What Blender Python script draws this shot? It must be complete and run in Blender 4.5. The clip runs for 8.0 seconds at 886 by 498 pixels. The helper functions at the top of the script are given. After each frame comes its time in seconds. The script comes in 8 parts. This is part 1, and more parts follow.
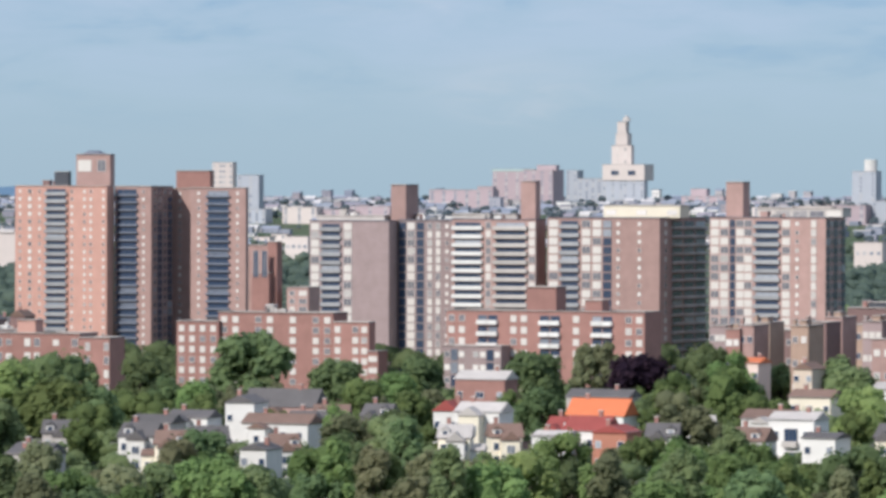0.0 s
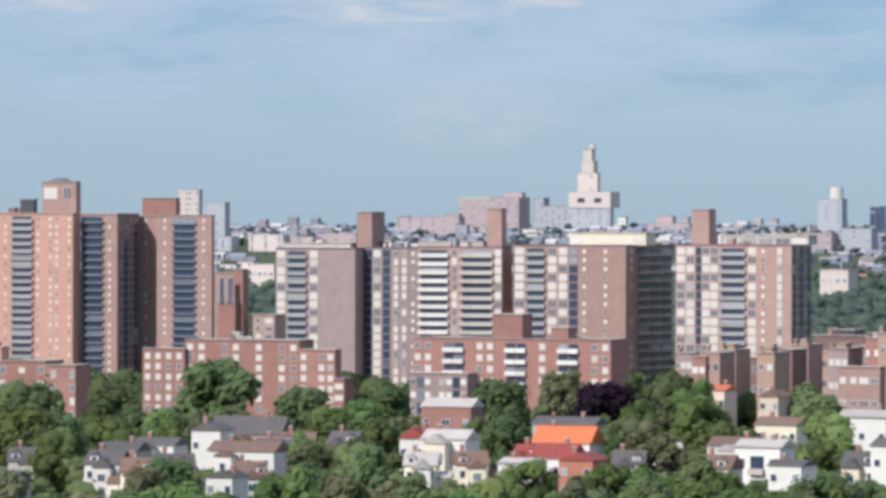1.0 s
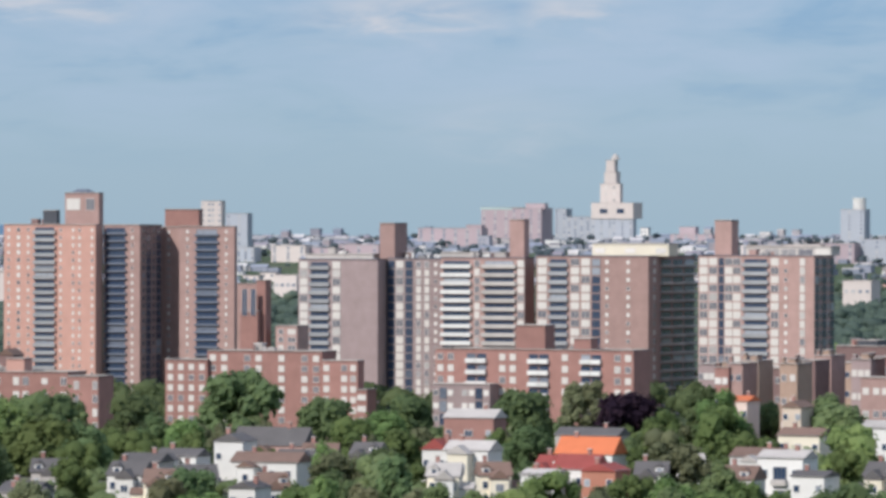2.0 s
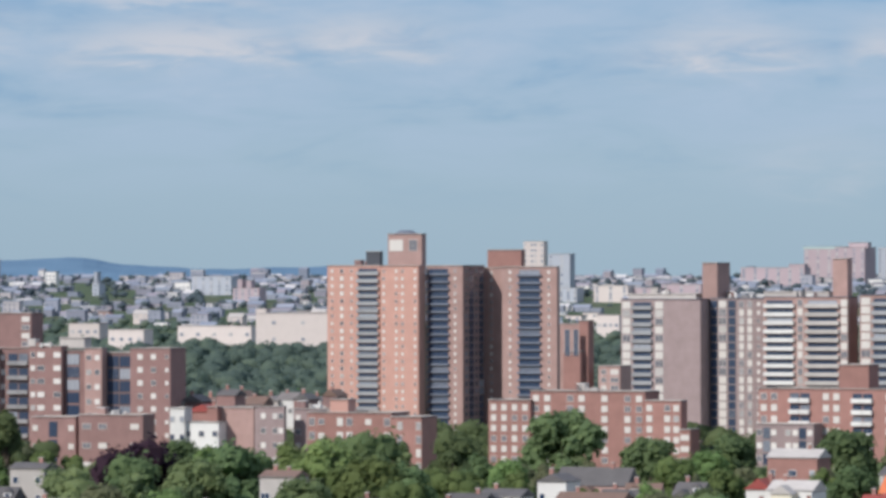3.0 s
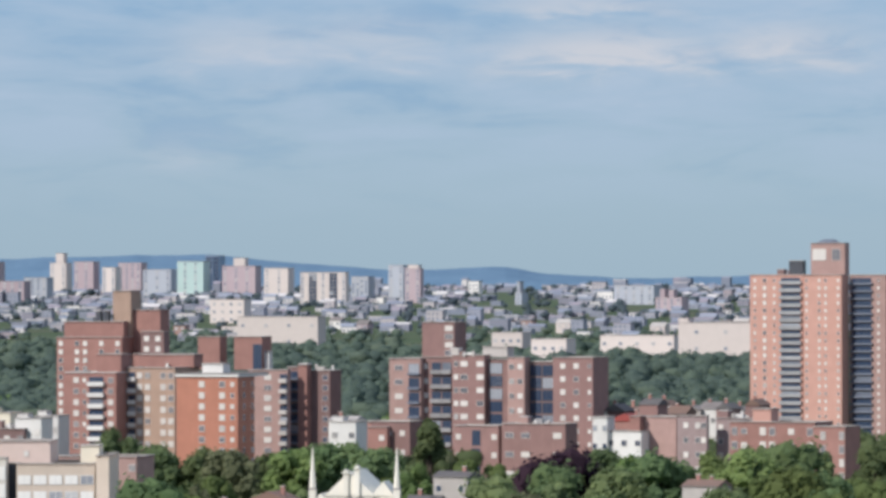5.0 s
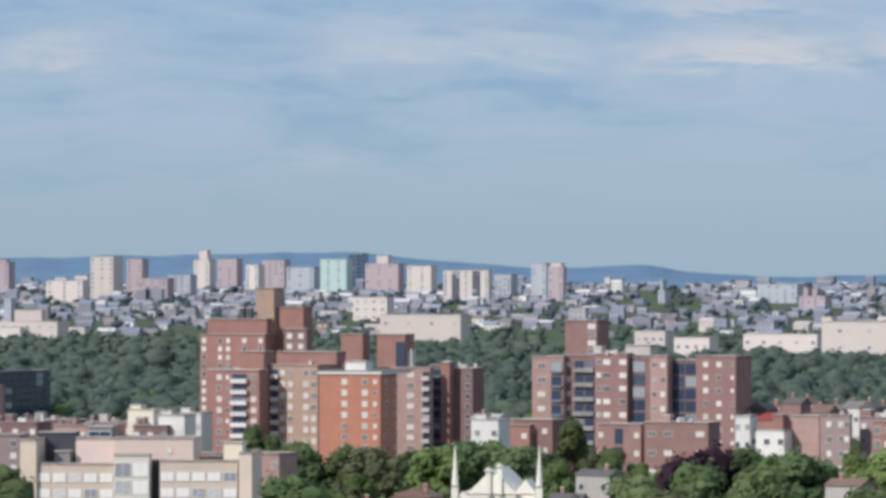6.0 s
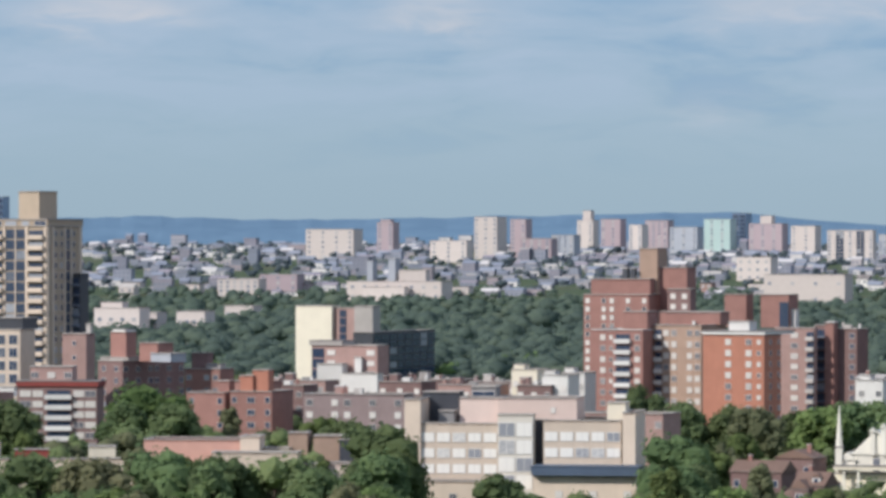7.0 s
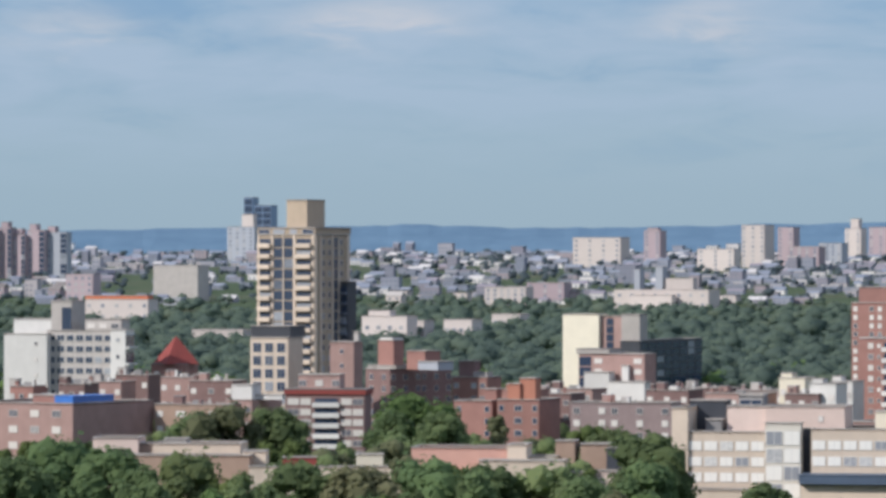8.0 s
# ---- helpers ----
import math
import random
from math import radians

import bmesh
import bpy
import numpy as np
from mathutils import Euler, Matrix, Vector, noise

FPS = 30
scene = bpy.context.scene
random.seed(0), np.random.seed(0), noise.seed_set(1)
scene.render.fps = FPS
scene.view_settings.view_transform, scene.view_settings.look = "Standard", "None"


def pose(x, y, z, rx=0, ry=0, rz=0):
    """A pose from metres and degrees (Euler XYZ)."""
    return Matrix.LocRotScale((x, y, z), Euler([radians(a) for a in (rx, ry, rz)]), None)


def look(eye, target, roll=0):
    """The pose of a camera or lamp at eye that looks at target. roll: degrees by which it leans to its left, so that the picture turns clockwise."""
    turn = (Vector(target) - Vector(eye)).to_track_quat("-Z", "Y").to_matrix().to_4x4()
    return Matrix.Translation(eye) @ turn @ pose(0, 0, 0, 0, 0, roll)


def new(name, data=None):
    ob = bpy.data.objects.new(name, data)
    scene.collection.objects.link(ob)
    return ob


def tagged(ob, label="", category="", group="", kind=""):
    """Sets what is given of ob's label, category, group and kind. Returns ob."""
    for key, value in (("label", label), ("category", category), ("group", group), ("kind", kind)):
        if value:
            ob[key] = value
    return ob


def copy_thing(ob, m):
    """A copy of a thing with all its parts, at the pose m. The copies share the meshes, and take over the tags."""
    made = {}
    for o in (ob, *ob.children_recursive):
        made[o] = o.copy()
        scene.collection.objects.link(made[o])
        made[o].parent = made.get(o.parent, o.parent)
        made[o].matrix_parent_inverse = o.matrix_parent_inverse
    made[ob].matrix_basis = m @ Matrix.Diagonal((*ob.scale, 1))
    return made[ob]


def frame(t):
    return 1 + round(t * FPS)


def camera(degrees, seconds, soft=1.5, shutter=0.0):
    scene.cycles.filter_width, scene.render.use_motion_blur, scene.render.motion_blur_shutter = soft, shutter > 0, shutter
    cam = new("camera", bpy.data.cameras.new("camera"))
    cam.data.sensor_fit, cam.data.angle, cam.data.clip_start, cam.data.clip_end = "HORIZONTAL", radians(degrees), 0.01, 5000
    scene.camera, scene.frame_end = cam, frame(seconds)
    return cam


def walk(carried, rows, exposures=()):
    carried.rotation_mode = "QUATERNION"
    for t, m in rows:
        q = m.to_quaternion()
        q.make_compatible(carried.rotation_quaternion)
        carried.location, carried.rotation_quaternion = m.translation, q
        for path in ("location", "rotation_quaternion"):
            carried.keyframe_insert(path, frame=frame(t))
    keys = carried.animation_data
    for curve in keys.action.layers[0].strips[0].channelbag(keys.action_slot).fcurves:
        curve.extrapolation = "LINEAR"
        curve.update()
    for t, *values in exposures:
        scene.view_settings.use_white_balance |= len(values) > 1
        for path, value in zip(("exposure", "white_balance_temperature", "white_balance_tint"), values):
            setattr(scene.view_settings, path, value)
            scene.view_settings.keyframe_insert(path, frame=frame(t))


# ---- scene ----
EYE = 60.0
cam = camera(10.0, 8.0, soft=3.5)
# seconds, bearing to the right, pitch and roll in degrees: the camera turns on its spot
ROWS = [
    (0.0, 6.820, -0.582, -0.15),
    (0.2, 7.148, -0.512, -0.13),
    (0.5, 7.201, -0.278, -0.12),
    (1.0, 7.203, -0.270, -0.15),
    (1.2, 7.199, -0.290, -0.15),
    (2.3, 6.545, -0.025, -0.08),
    (2.5, 5.749, 0.058, -0.04),
    (2.7, 4.932, 0.138, 0.02),
    (2.8, 4.270, 0.225, 0.05),
    (2.9, 3.850, 0.240, 0.08),
    (3.0, 3.300, 0.307, 0.11),
    (3.2, 2.353, 0.411, 0.14),
    (3.5, 0.898, 0.790, 0.18),
    (3.7, 0.227, 0.909, 0.17),
    (4.0, -0.668, 0.958, 0.15),
    (4.2, -0.941, 1.048, 0.15),
    (4.5, -1.194, 1.071, 0.15),
    (4.7, -1.355, 0.863, 0.12),
    (5.8, -2.238, -0.217, -0.02),
    (6.0, -3.095, 0.398, -0.05),
    (6.2, -4.013, 0.456, -0.02),
    (6.3, -4.627, 0.360, 0.0),
    (6.5, -5.671, -0.005, 0.03),
    (6.8, -6.771, -0.075, 0.0),
    (7.0, -7.432, -0.056, -0.04),
    (7.2, -8.094, -0.034, -0.02),
    (7.5, -9.159, 0.109, 0.01),
    (7.8, -10.003, 0.115, 0.0),
    (8.0, -10.453, 0.036, -0.02),
]
walk(cam, [(t, pose(0, 0, EYE, 90 + pitch, roll, -yaw)) for t, yaw, pitch, roll in ROWS],
     [(t, stops, kelvin, 8) for t, stops, kelvin in ((0.0, 0.06, 6100), (1.0, 0.05, 6100), (2.5, -0.1, 6050), (4.5, -0.04, 6150), (6.0, -0.1, 6120), (6.5, -0.03, 6150), (7.0, -0.1, 6150), (8.0, -0.12, 6120))])

# ---- light ----
SUN_AZ, SUN_EL = radians(228), radians(33)   # compass-like: from +y towards +x
sun_way = Vector((math.sin(SUN_AZ) * math.cos(SUN_EL), math.cos(SUN_AZ) * math.cos(SUN_EL), math.sin(SUN_EL)))
sun = new("sun", bpy.data.lights.new("sun", "SUN"))
sun.data.energy, sun.data.angle, sun.data.color = 4.3, radians(0.5), (1.0, 0.91, 0.82)
sun.matrix_world = look(sun_way * 100, (0, 0, 0))

world = bpy.data.worlds.new("sky")
scene.world = world
world.use_nodes = True


def graph(tree):
    """A short way to add nodes: n(type, inputs) gives the node; n("", inputs, node) feeds one that is there."""
    def n(kind, ins=None, node=None):
        node = node or tree.nodes.new(kind)
        for k, v in (ins or {}).items():
            if isinstance(v, bpy.types.NodeSocket):
                tree.links.new(v, node.inputs[k])
            else:
                node.inputs[k].default_value = v
        return node
    return n


def ramp(n, fac, stops):
    node = n("ShaderNodeValToRGB", {0: fac})
    e = node.color_ramp.elements
    while len(e) < len(stops):
        e.new(0.5)
    for el, (p, c) in zip(e, stops):
        el.position, el.color = p, (*c, 1)
    return node.outputs[0]


def mix(n, fac, a, b, blend="MIX"):
    node = n("ShaderNodeMix")
    node.data_type, node.blend_type = "RGBA", blend
    return n("", {0: fac, 6: a, 7: b}, node).outputs[2]


def maths(n, op, a, b=0.0):
    node = n("ShaderNodeMath")
    node.operation = op
    return n("", {0: a, 1: b}, node).outputs[0]


# the sunlit cloud banks: bearing, height over the horizon, half length, half thickness (degrees), strength
BANKS = ((0.4, 2.64, 1.2, 0.17, 1.0), (2.4, 2.7, 0.9, 0.17, 0.8), (6.5, 2.58, 0.9, 0.18, 0.8), (8.4, 2.62, 0.5, 0.15, 0.7),
         (0.1, 3.18, 1.1, 0.12, 0.6), (-0.9, 3.7, 1.3, 0.2, 0.6), (2.9, 3.75, 0.7, 0.2, 0.6), (-2.2, 2.8, 0.9, 0.2, 0.5),
         (-3.7, 2.72, 0.9, 0.2, 0.45), (-11.2, 2.66, 0.8, 0.14, 0.8), (-7.5, 2.66, 0.6, 0.17, 0.6), (-14.6, 2.56, 0.7, 0.13, 0.5),
         (7.6, 1.3, 0.8, 0.2, 0.25), (-4.3, 1.6, 0.6, 0.15, 0.2))


def build_sky():
    tree = world.node_tree
    tree.nodes.clear()
    n = graph(tree)
    sky = n("ShaderNodeTexSky")
    sky.sky_type, sky.sun_disc, sky.sun_elevation, sky.sun_rotation = "NISHITA", False, SUN_EL, SUN_AZ
    sky.altitude, sky.air_density, sky.dust_density, sky.ozone_density = 60, 1.0, 0.6, 2.5
    way = n("ShaderNodeTexCoord").outputs["Generated"]
    parts = n("ShaderNodeSeparateXYZ", {0: way}).outputs
    up = maths(n, "MAXIMUM", parts[2], 0.0)
    bearing = maths(n, "MULTIPLY", maths(n, "ARCTAN2", parts[0], parts[1]), 57.296)
    tilt = maths(n, "MULTIPLY", parts[2], 57.296)
    flat = n("ShaderNodeCombineXYZ", {0: maths(n, "MULTIPLY", bearing, 0.55), 1: maths(n, "MULTIPLY", tilt, 2.3), 2: 1.9}).outputs[0]
    # high clouds lie in an unseen sheet overhead, brightened as fill for shade
    lift = maths(n, "ADD", up, 0.16)
    sheet = n("ShaderNodeCombineXYZ", {0: maths(n, "DIVIDE", parts[0], lift), 1: maths(n, "DIVIDE", parts[1], lift), 2: 3.7}).outputs[0]
    big = n("ShaderNodeTexNoise", {"Vector": sheet, "Scale": 1.5, "Detail": 5.0, "Roughness": 0.5, "Distortion": 0.3}).outputs[0]
    fill_cover = ramp(n, big, [(0.36, (0, 0, 0)), (0.58, (1, 1, 1))])
    wisp = n("ShaderNodeTexNoise", {"Vector": flat, "Scale": 0.9, "Detail": 6.0, "Roughness": 0.55, "Distortion": 0.35}).outputs[0]
    veil = ramp(n, wisp, [(0.36, (0, 0, 0)), (0.62, (1, 1, 1))])
    gaps = ramp(n, wisp, [(0.30, (1, 1, 1)), (0.46, (0, 0, 0))])
    torn = n("ShaderNodeTexNoise", {"Vector": flat, "Scale": 1.7, "Detail": 7.0, "Roughness": 0.6, "Distortion": 0.6}).outputs[0]
    rags = ramp(n, torn, [(0.36, (0, 0, 0)), (0.62, (1, 1, 1))])
    low = ramp(n, up, [(0.012, (0, 0, 0)), (0.036, (1, 1, 1)), (0.15, (1, 1, 1)), (0.3, (0, 0, 0))])
    high = ramp(n, up, [(0.06, (0, 0, 0)), (0.2, (0.85, 0.85, 0.85)), (1.0, (0.85, 0.85, 0.85))])
    air = ramp(n, up, [(0.0, (0.37, 0.50, 0.615)), (0.022, (0.37, 0.505, 0.635)), (0.045, (0.31, 0.46, 0.65)), (0.075, (0.22, 0.41, 0.66)), (0.2, (0.13, 0.27, 0.56)), (0.8, (0.08, 0.19, 0.48))])
    base = mix(n, 0.8, mix(n, 1.0, sky.outputs[0], (0.09, 0.09, 0.09, 1), "MULTIPLY"), air)
    base = mix(n, maths(n, "MULTIPLY", maths(n, "MULTIPLY", gaps, low), 0.4), base, (0.21, 0.37, 0.58, 1))
    col = mix(n, maths(n, "MULTIPLY", maths(n, "MULTIPLY", veil, low), 0.75), base, (0.47, 0.56, 0.68, 1))
    shine = 0.0
    for b, e, wide, thick, strength in BANKS:
        dx = maths(n, "DIVIDE", maths(n, "SUBTRACT", bearing, b), wide)
        dy = maths(n, "DIVIDE", maths(n, "SUBTRACT", maths(n, "ADD", tilt, maths(n, "MULTIPLY", maths(n, "SUBTRACT", torn, 0.5), 0.9)), e), thick * 1.45)
        far = maths(n, "ADD", maths(n, "MULTIPLY", dx, dx), maths(n, "MULTIPLY", dy, dy))
        glow = maths(n, "MULTIPLY", maths(n, "DIVIDE", 1.0, maths(n, "ADD", maths(n, "MULTIPLY", far, far), 1.0)), strength)
        shine = maths(n, "MAXIMUM", shine, glow)
    body = maths(n, "MINIMUM", maths(n, "MULTIPLY", shine, maths(n, "ADD", maths(n, "MULTIPLY", rags, 0.75), 0.4)), 0.92)
    col = mix(n, body, col, (0.65, 0.645, 0.68, 1))
    col = mix(n, maths(n, "MULTIPLY", fill_cover, high), col, (0.74, 0.79, 0.88, 1))
    back = n("ShaderNodeBackground", {"Color": col, "Strength": 1.0})
    tree.links.new(back.outputs[0], n("ShaderNodeOutputWorld").inputs[0])


build_sky()


# ---- materials ----
def material(name, paint):
    m = bpy.data.materials.new(name)
    m.use_nodes = True
    tree = m.node_tree
    tree.nodes.clear()
    n = graph(tree)
    shader = paint(n)
    tree.links.new(shader.outputs[0], n("ShaderNodeOutputMaterial").inputs[0])
    return m


def masonry(name, colour, dark=0.72, scale=0.25, rough=0.85, course=True, vary=0.12):
    """Brick or plaster: two scales of stain, weather streaks, fine courses, and a shade of its own for each part."""
    def paint(n):
        at = n("ShaderNodeTexCoord").outputs["Object"]
        blot = n("ShaderNodeTexNoise", {"Vector": at, "Scale": scale, "Detail": 6.0, "Roughness": 0.6}).outputs[0]
        long = n("ShaderNodeMapping", {0: at, 3: (0.9, 0.9, 0.06)}).outputs[0]
        streak = n("ShaderNodeTexNoise", {"Vector": long, "Scale": 1.2, "Detail": 4.0}).outputs[0]
        c = (*colour, 1)
        d = tuple(v * dark for v in colour) + (1,)
        col = mix(n, ramp(n, blot, [(0.3, (0, 0, 0)), (0.72, (1, 1, 1))]), d, c)
        col = mix(n, maths(n, "MULTIPLY", ramp(n, streak, [(0.45, (0, 0, 0)), (0.75, (1, 1, 1))]), 0.35), col, d)
        if course:
            wave = n("ShaderNodeTexWave", {"Vector": at, "Scale": 1.15, "Distortion": 0.6, "Detail": 2.0})
            wave.bands_direction = "Z"
            rows = wave.outputs[0]
            col = mix(n, maths(n, "MULTIPLY", rows, 0.14), col, tuple(v * 0.6 for v in colour) + (1,))
        own = n("ShaderNodeObjectInfo").outputs["Random"]
        val = n("ShaderNodeMapRange", {0: own, 3: 1 - vary, 4: 1 + vary}).outputs[0]
        col = n("ShaderNodeHueSaturation", {"Value": val, "Color": col}).outputs[0]
        bump = n("ShaderNodeBump", {"Strength": 0.3, "Distance": 0.05, "Height": blot}).outputs[0]
        return n("ShaderNodeBsdfPrincipled", {"Base Color": col, "Roughness": rough, "Normal": bump})
    return material(name, paint)


def glazing(name, dark, pale, share, rough=0.12):
    """Window panes: some take a pale colour for blinds, curtains and painted sky reflection, the rest dark rooms, each
    behind glossy glass.
    """
    def paint(n):
        own = n("ShaderNodeObjectInfo").outputs["Random"]
        at = n("ShaderNodeTexCoord").outputs["Object"]
        fold = n("ShaderNodeTexNoise", {"Vector": at, "Scale": 1.5, "Detail": 2.0}).outputs[0]
        blind_or_sky = ramp(n, maths(n, "ADD", own, maths(n, "MULTIPLY", fold, 0.12)), [(share, (1, 1, 1)), (min(share + 0.12, 1.0), (0, 0, 0))])
        col = mix(n, blind_or_sky, (*dark, 1), (*pale, 1))
        return n("ShaderNodeBsdfPrincipled", {"Base Color": col, "Roughness": rough, "Coat Weight": 0.3, "Coat Roughness": 0.1})
    return material(name, paint)


def foliage(name, a, b, c):
    """Leaves: each clump has its own green, each tree its own cast; a little light comes through."""
    def paint(n):
        isle = n("ShaderNodeNewGeometry").outputs["Random Per Island"]
        own = n("ShaderNodeObjectInfo").outputs["Random"]
        col = ramp(n, isle, [(0.0, a), (0.55, b), (1.0, c)])
        val = n("ShaderNodeMapRange", {0: own, 3: 0.7, 4: 1.25}).outputs[0]
        hue = n("ShaderNodeMapRange", {0: maths(n, "FRACT", maths(n, "MULTIPLY", own, 7.3)), 3: 0.475, 4: 0.515}).outputs[0]
        col = n("ShaderNodeHueSaturation", {"Hue": hue, "Value": val, "Color": col}).outputs[0]
        leaf = n("ShaderNodeBsdfDiffuse", {"Color": col})
        thin = n("ShaderNodeBsdfTranslucent", {"Color": col})
        return n("ShaderNodeMixShader", {0: 0.5, 1: leaf.outputs[0], 2: thin.outputs[0]})
    return material(name, paint)


def scattered(name, colours, rough=0.8):
    """Many small walls or roofs in one mesh, each island with its own colour."""
    def paint(n):
        isle = n("ShaderNodeNewGeometry").outputs["Random Per Island"]
        at = n("ShaderNodeTexCoord").outputs["Object"]
        spot = n("ShaderNodeTexNoise", {"Vector": at, "Scale": 0.15, "Detail": 4.0}).outputs[0]
        stops = [(i / len(colours), c) for i, c in enumerate(colours)]
        node = ramp(n, isle, stops)
        node.node.color_ramp.interpolation = "CONSTANT"
        col = mix(n, maths(n, "MULTIPLY", spot, 0.4), node, (0.25, 0.24, 0.26, 1))
        return n("ShaderNodeBsdfPrincipled", {"Base Color": col, "Roughness": rough})
    return material(name, paint)


# Orange brick, its base colour raised to stand for haze lift.
BRICK_ORANGE = masonry("brick_orange", (0.61, 0.35, 0.285), 0.85)
BRICK_ROSE = masonry("brick_rose", (0.43, 0.28, 0.25), 0.75)
BRICK_RED = masonry("brick_red", (0.37, 0.195, 0.165), 0.75)
BRICK_WINE = masonry("brick_wine", (0.295, 0.175, 0.16), 0.78)
BRICK_BRIGHT = masonry("brick_bright", (0.46, 0.2, 0.135), 0.8)
BRICK_MAUVE = masonry("brick_mauve", (0.35, 0.265, 0.26), 0.78)
BRICK_TAN = masonry("brick_tan", (0.43, 0.3, 0.23), 0.8)
# Dark brick; on recesses, courts and shaded fronts it stands for their shade.
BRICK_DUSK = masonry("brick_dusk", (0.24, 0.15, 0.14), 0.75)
STONE_TAN = masonry("stone_tan", (0.70, 0.58, 0.47), 0.85, course=False)
STONE_BROWN = masonry("stone_brown", (0.47, 0.375, 0.28), 0.85, course=False)
STONE_PALE = masonry("stone_pale", (0.72, 0.67, 0.59), 0.9, course=False)
STONE_PINK = masonry("stone_pink", (0.68, 0.54, 0.48), 0.88, course=False)
CREAM = masonry("cream_render", (0.80, 0.73, 0.59), 0.9, course=False)
CHALK = masonry("chalk_stone", (0.84, 0.80, 0.70), 0.92, course=False)
WHITE = masonry("white_paint", (0.7, 0.68, 0.65), 0.88, course=False)
CONCRETE = masonry("concrete", (0.50, 0.46, 0.43), 0.8, course=False)
MID_RAIL = masonry("grey_rail", (0.36, 0.36, 0.37), 0.8, course=False)
RAIL = masonry("dark_rail", (0.17, 0.19, 0.24), 0.8, course=False)
GREY = masonry("grey_panel", (0.30, 0.29, 0.29), 0.8, course=False)
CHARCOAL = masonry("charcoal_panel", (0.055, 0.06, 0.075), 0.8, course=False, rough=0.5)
ROOFING = masonry("roof_gravel", (0.26, 0.23, 0.22), 0.7, course=False)
SLATE_BLUE = masonry("blue_slate", (0.09, 0.125, 0.19), 0.8, course=False, rough=0.5)
SLATE = masonry("slate_roof", (0.13, 0.12, 0.12), 0.75)
TILE_RED = masonry("red_roof_tile", (0.32, 0.07, 0.06), 0.75)
TILE_ORANGE = masonry("orange_roof_tile", (0.66, 0.19, 0.08), 0.85)
TILE_BROWN = masonry("brown_shingle", (0.22, 0.14, 0.11), 0.75)
BLUE_SHEET = masonry("blue_sheet", (0.06, 0.20, 0.62), 0.85, course=False, rough=0.4)
MINT = masonry("mint_cladding", (0.42, 0.54, 0.52), 0.9, course=False)
# Far fronts: distance haze is put into these base colours.
HAZY_PINK = masonry("hazy_pink_brick", (0.44, 0.35, 0.375), 0.9, course=False)
HAZY_GREY = masonry("hazy_grey_stone", (0.4, 0.42, 0.47), 0.9, course=False)
HAZY_CREAM = masonry("hazy_cream_stone", (0.63, 0.555, 0.52), 0.92, course=False)
HAZY_BLUE = masonry("hazy_blue_glass_front", (0.17, 0.25, 0.38), 0.85, course=False, rough=0.35)
PANE = glazing("pane_pale", (0.10, 0.11, 0.13), (0.72, 0.68, 0.64), 0.62)
PANE_WHITE = glazing("pane_white", (0.16, 0.16, 0.18), (0.64, 0.60, 0.56), 0.64)
PANE_BRIGHT = glazing("pane_bright", (0.30, 0.31, 0.34), (0.84, 0.81, 0.76), 0.82)
# Far panes: dark and pale drawn together to stand for haze.
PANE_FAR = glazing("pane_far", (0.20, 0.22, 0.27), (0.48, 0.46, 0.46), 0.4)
PANE_DARK = glazing("pane_dark", (0.035, 0.055, 0.10), (0.34, 0.36, 0.40), 0.15)
FRAME = masonry("window_frame", (0.62, 0.57, 0.53), 0.9, course=False)
METAL = masonry("dark_metal", (0.10, 0.10, 0.11), 0.8, course=False, rough=0.5)
# Green leaf colours are lifted and greyed to carry the haze over the trees.
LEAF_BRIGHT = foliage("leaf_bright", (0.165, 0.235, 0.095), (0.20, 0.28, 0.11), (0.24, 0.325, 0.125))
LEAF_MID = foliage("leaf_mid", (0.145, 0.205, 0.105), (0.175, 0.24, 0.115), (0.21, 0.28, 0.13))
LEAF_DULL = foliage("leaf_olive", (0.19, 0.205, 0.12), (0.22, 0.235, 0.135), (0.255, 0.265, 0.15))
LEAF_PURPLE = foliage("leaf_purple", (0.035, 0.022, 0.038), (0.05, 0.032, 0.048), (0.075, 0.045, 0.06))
# Distant leaves: the blue of the haze is mixed into the green.
LEAF_FAR_HAZE = foliage("leaf_far_haze", (0.115, 0.155, 0.135), (0.135, 0.18, 0.148), (0.16, 0.205, 0.155))
LEAF_TOWN_HAZE = foliage("leaf_town_haze", (0.12, 0.155, 0.175), (0.135, 0.175, 0.19), (0.155, 0.195, 0.20))
BARK = masonry("bark", (0.11, 0.085, 0.065), 0.6, 2.0, course=False)
# Town colours lean to blue-grey, with the haze painted into them.
HAZY_TOWN_WALL = scattered("hazy_town_wall", [(0.80, 0.77, 0.74), (0.36, 0.36, 0.42), (0.24, 0.23, 0.28), (0.27, 0.29, 0.36), (0.46, 0.42, 0.43), (0.20, 0.21, 0.27),
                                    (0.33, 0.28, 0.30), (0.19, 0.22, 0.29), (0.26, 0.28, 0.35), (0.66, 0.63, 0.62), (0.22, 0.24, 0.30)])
HAZY_TOWN_ROOF = scattered("hazy_town_roof", [(0.22, 0.255, 0.33), (0.28, 0.31, 0.385), (0.20, 0.225, 0.295), (0.66, 0.63, 0.62), (0.28, 0.25, 0.295), (0.24, 0.275, 0.335)])


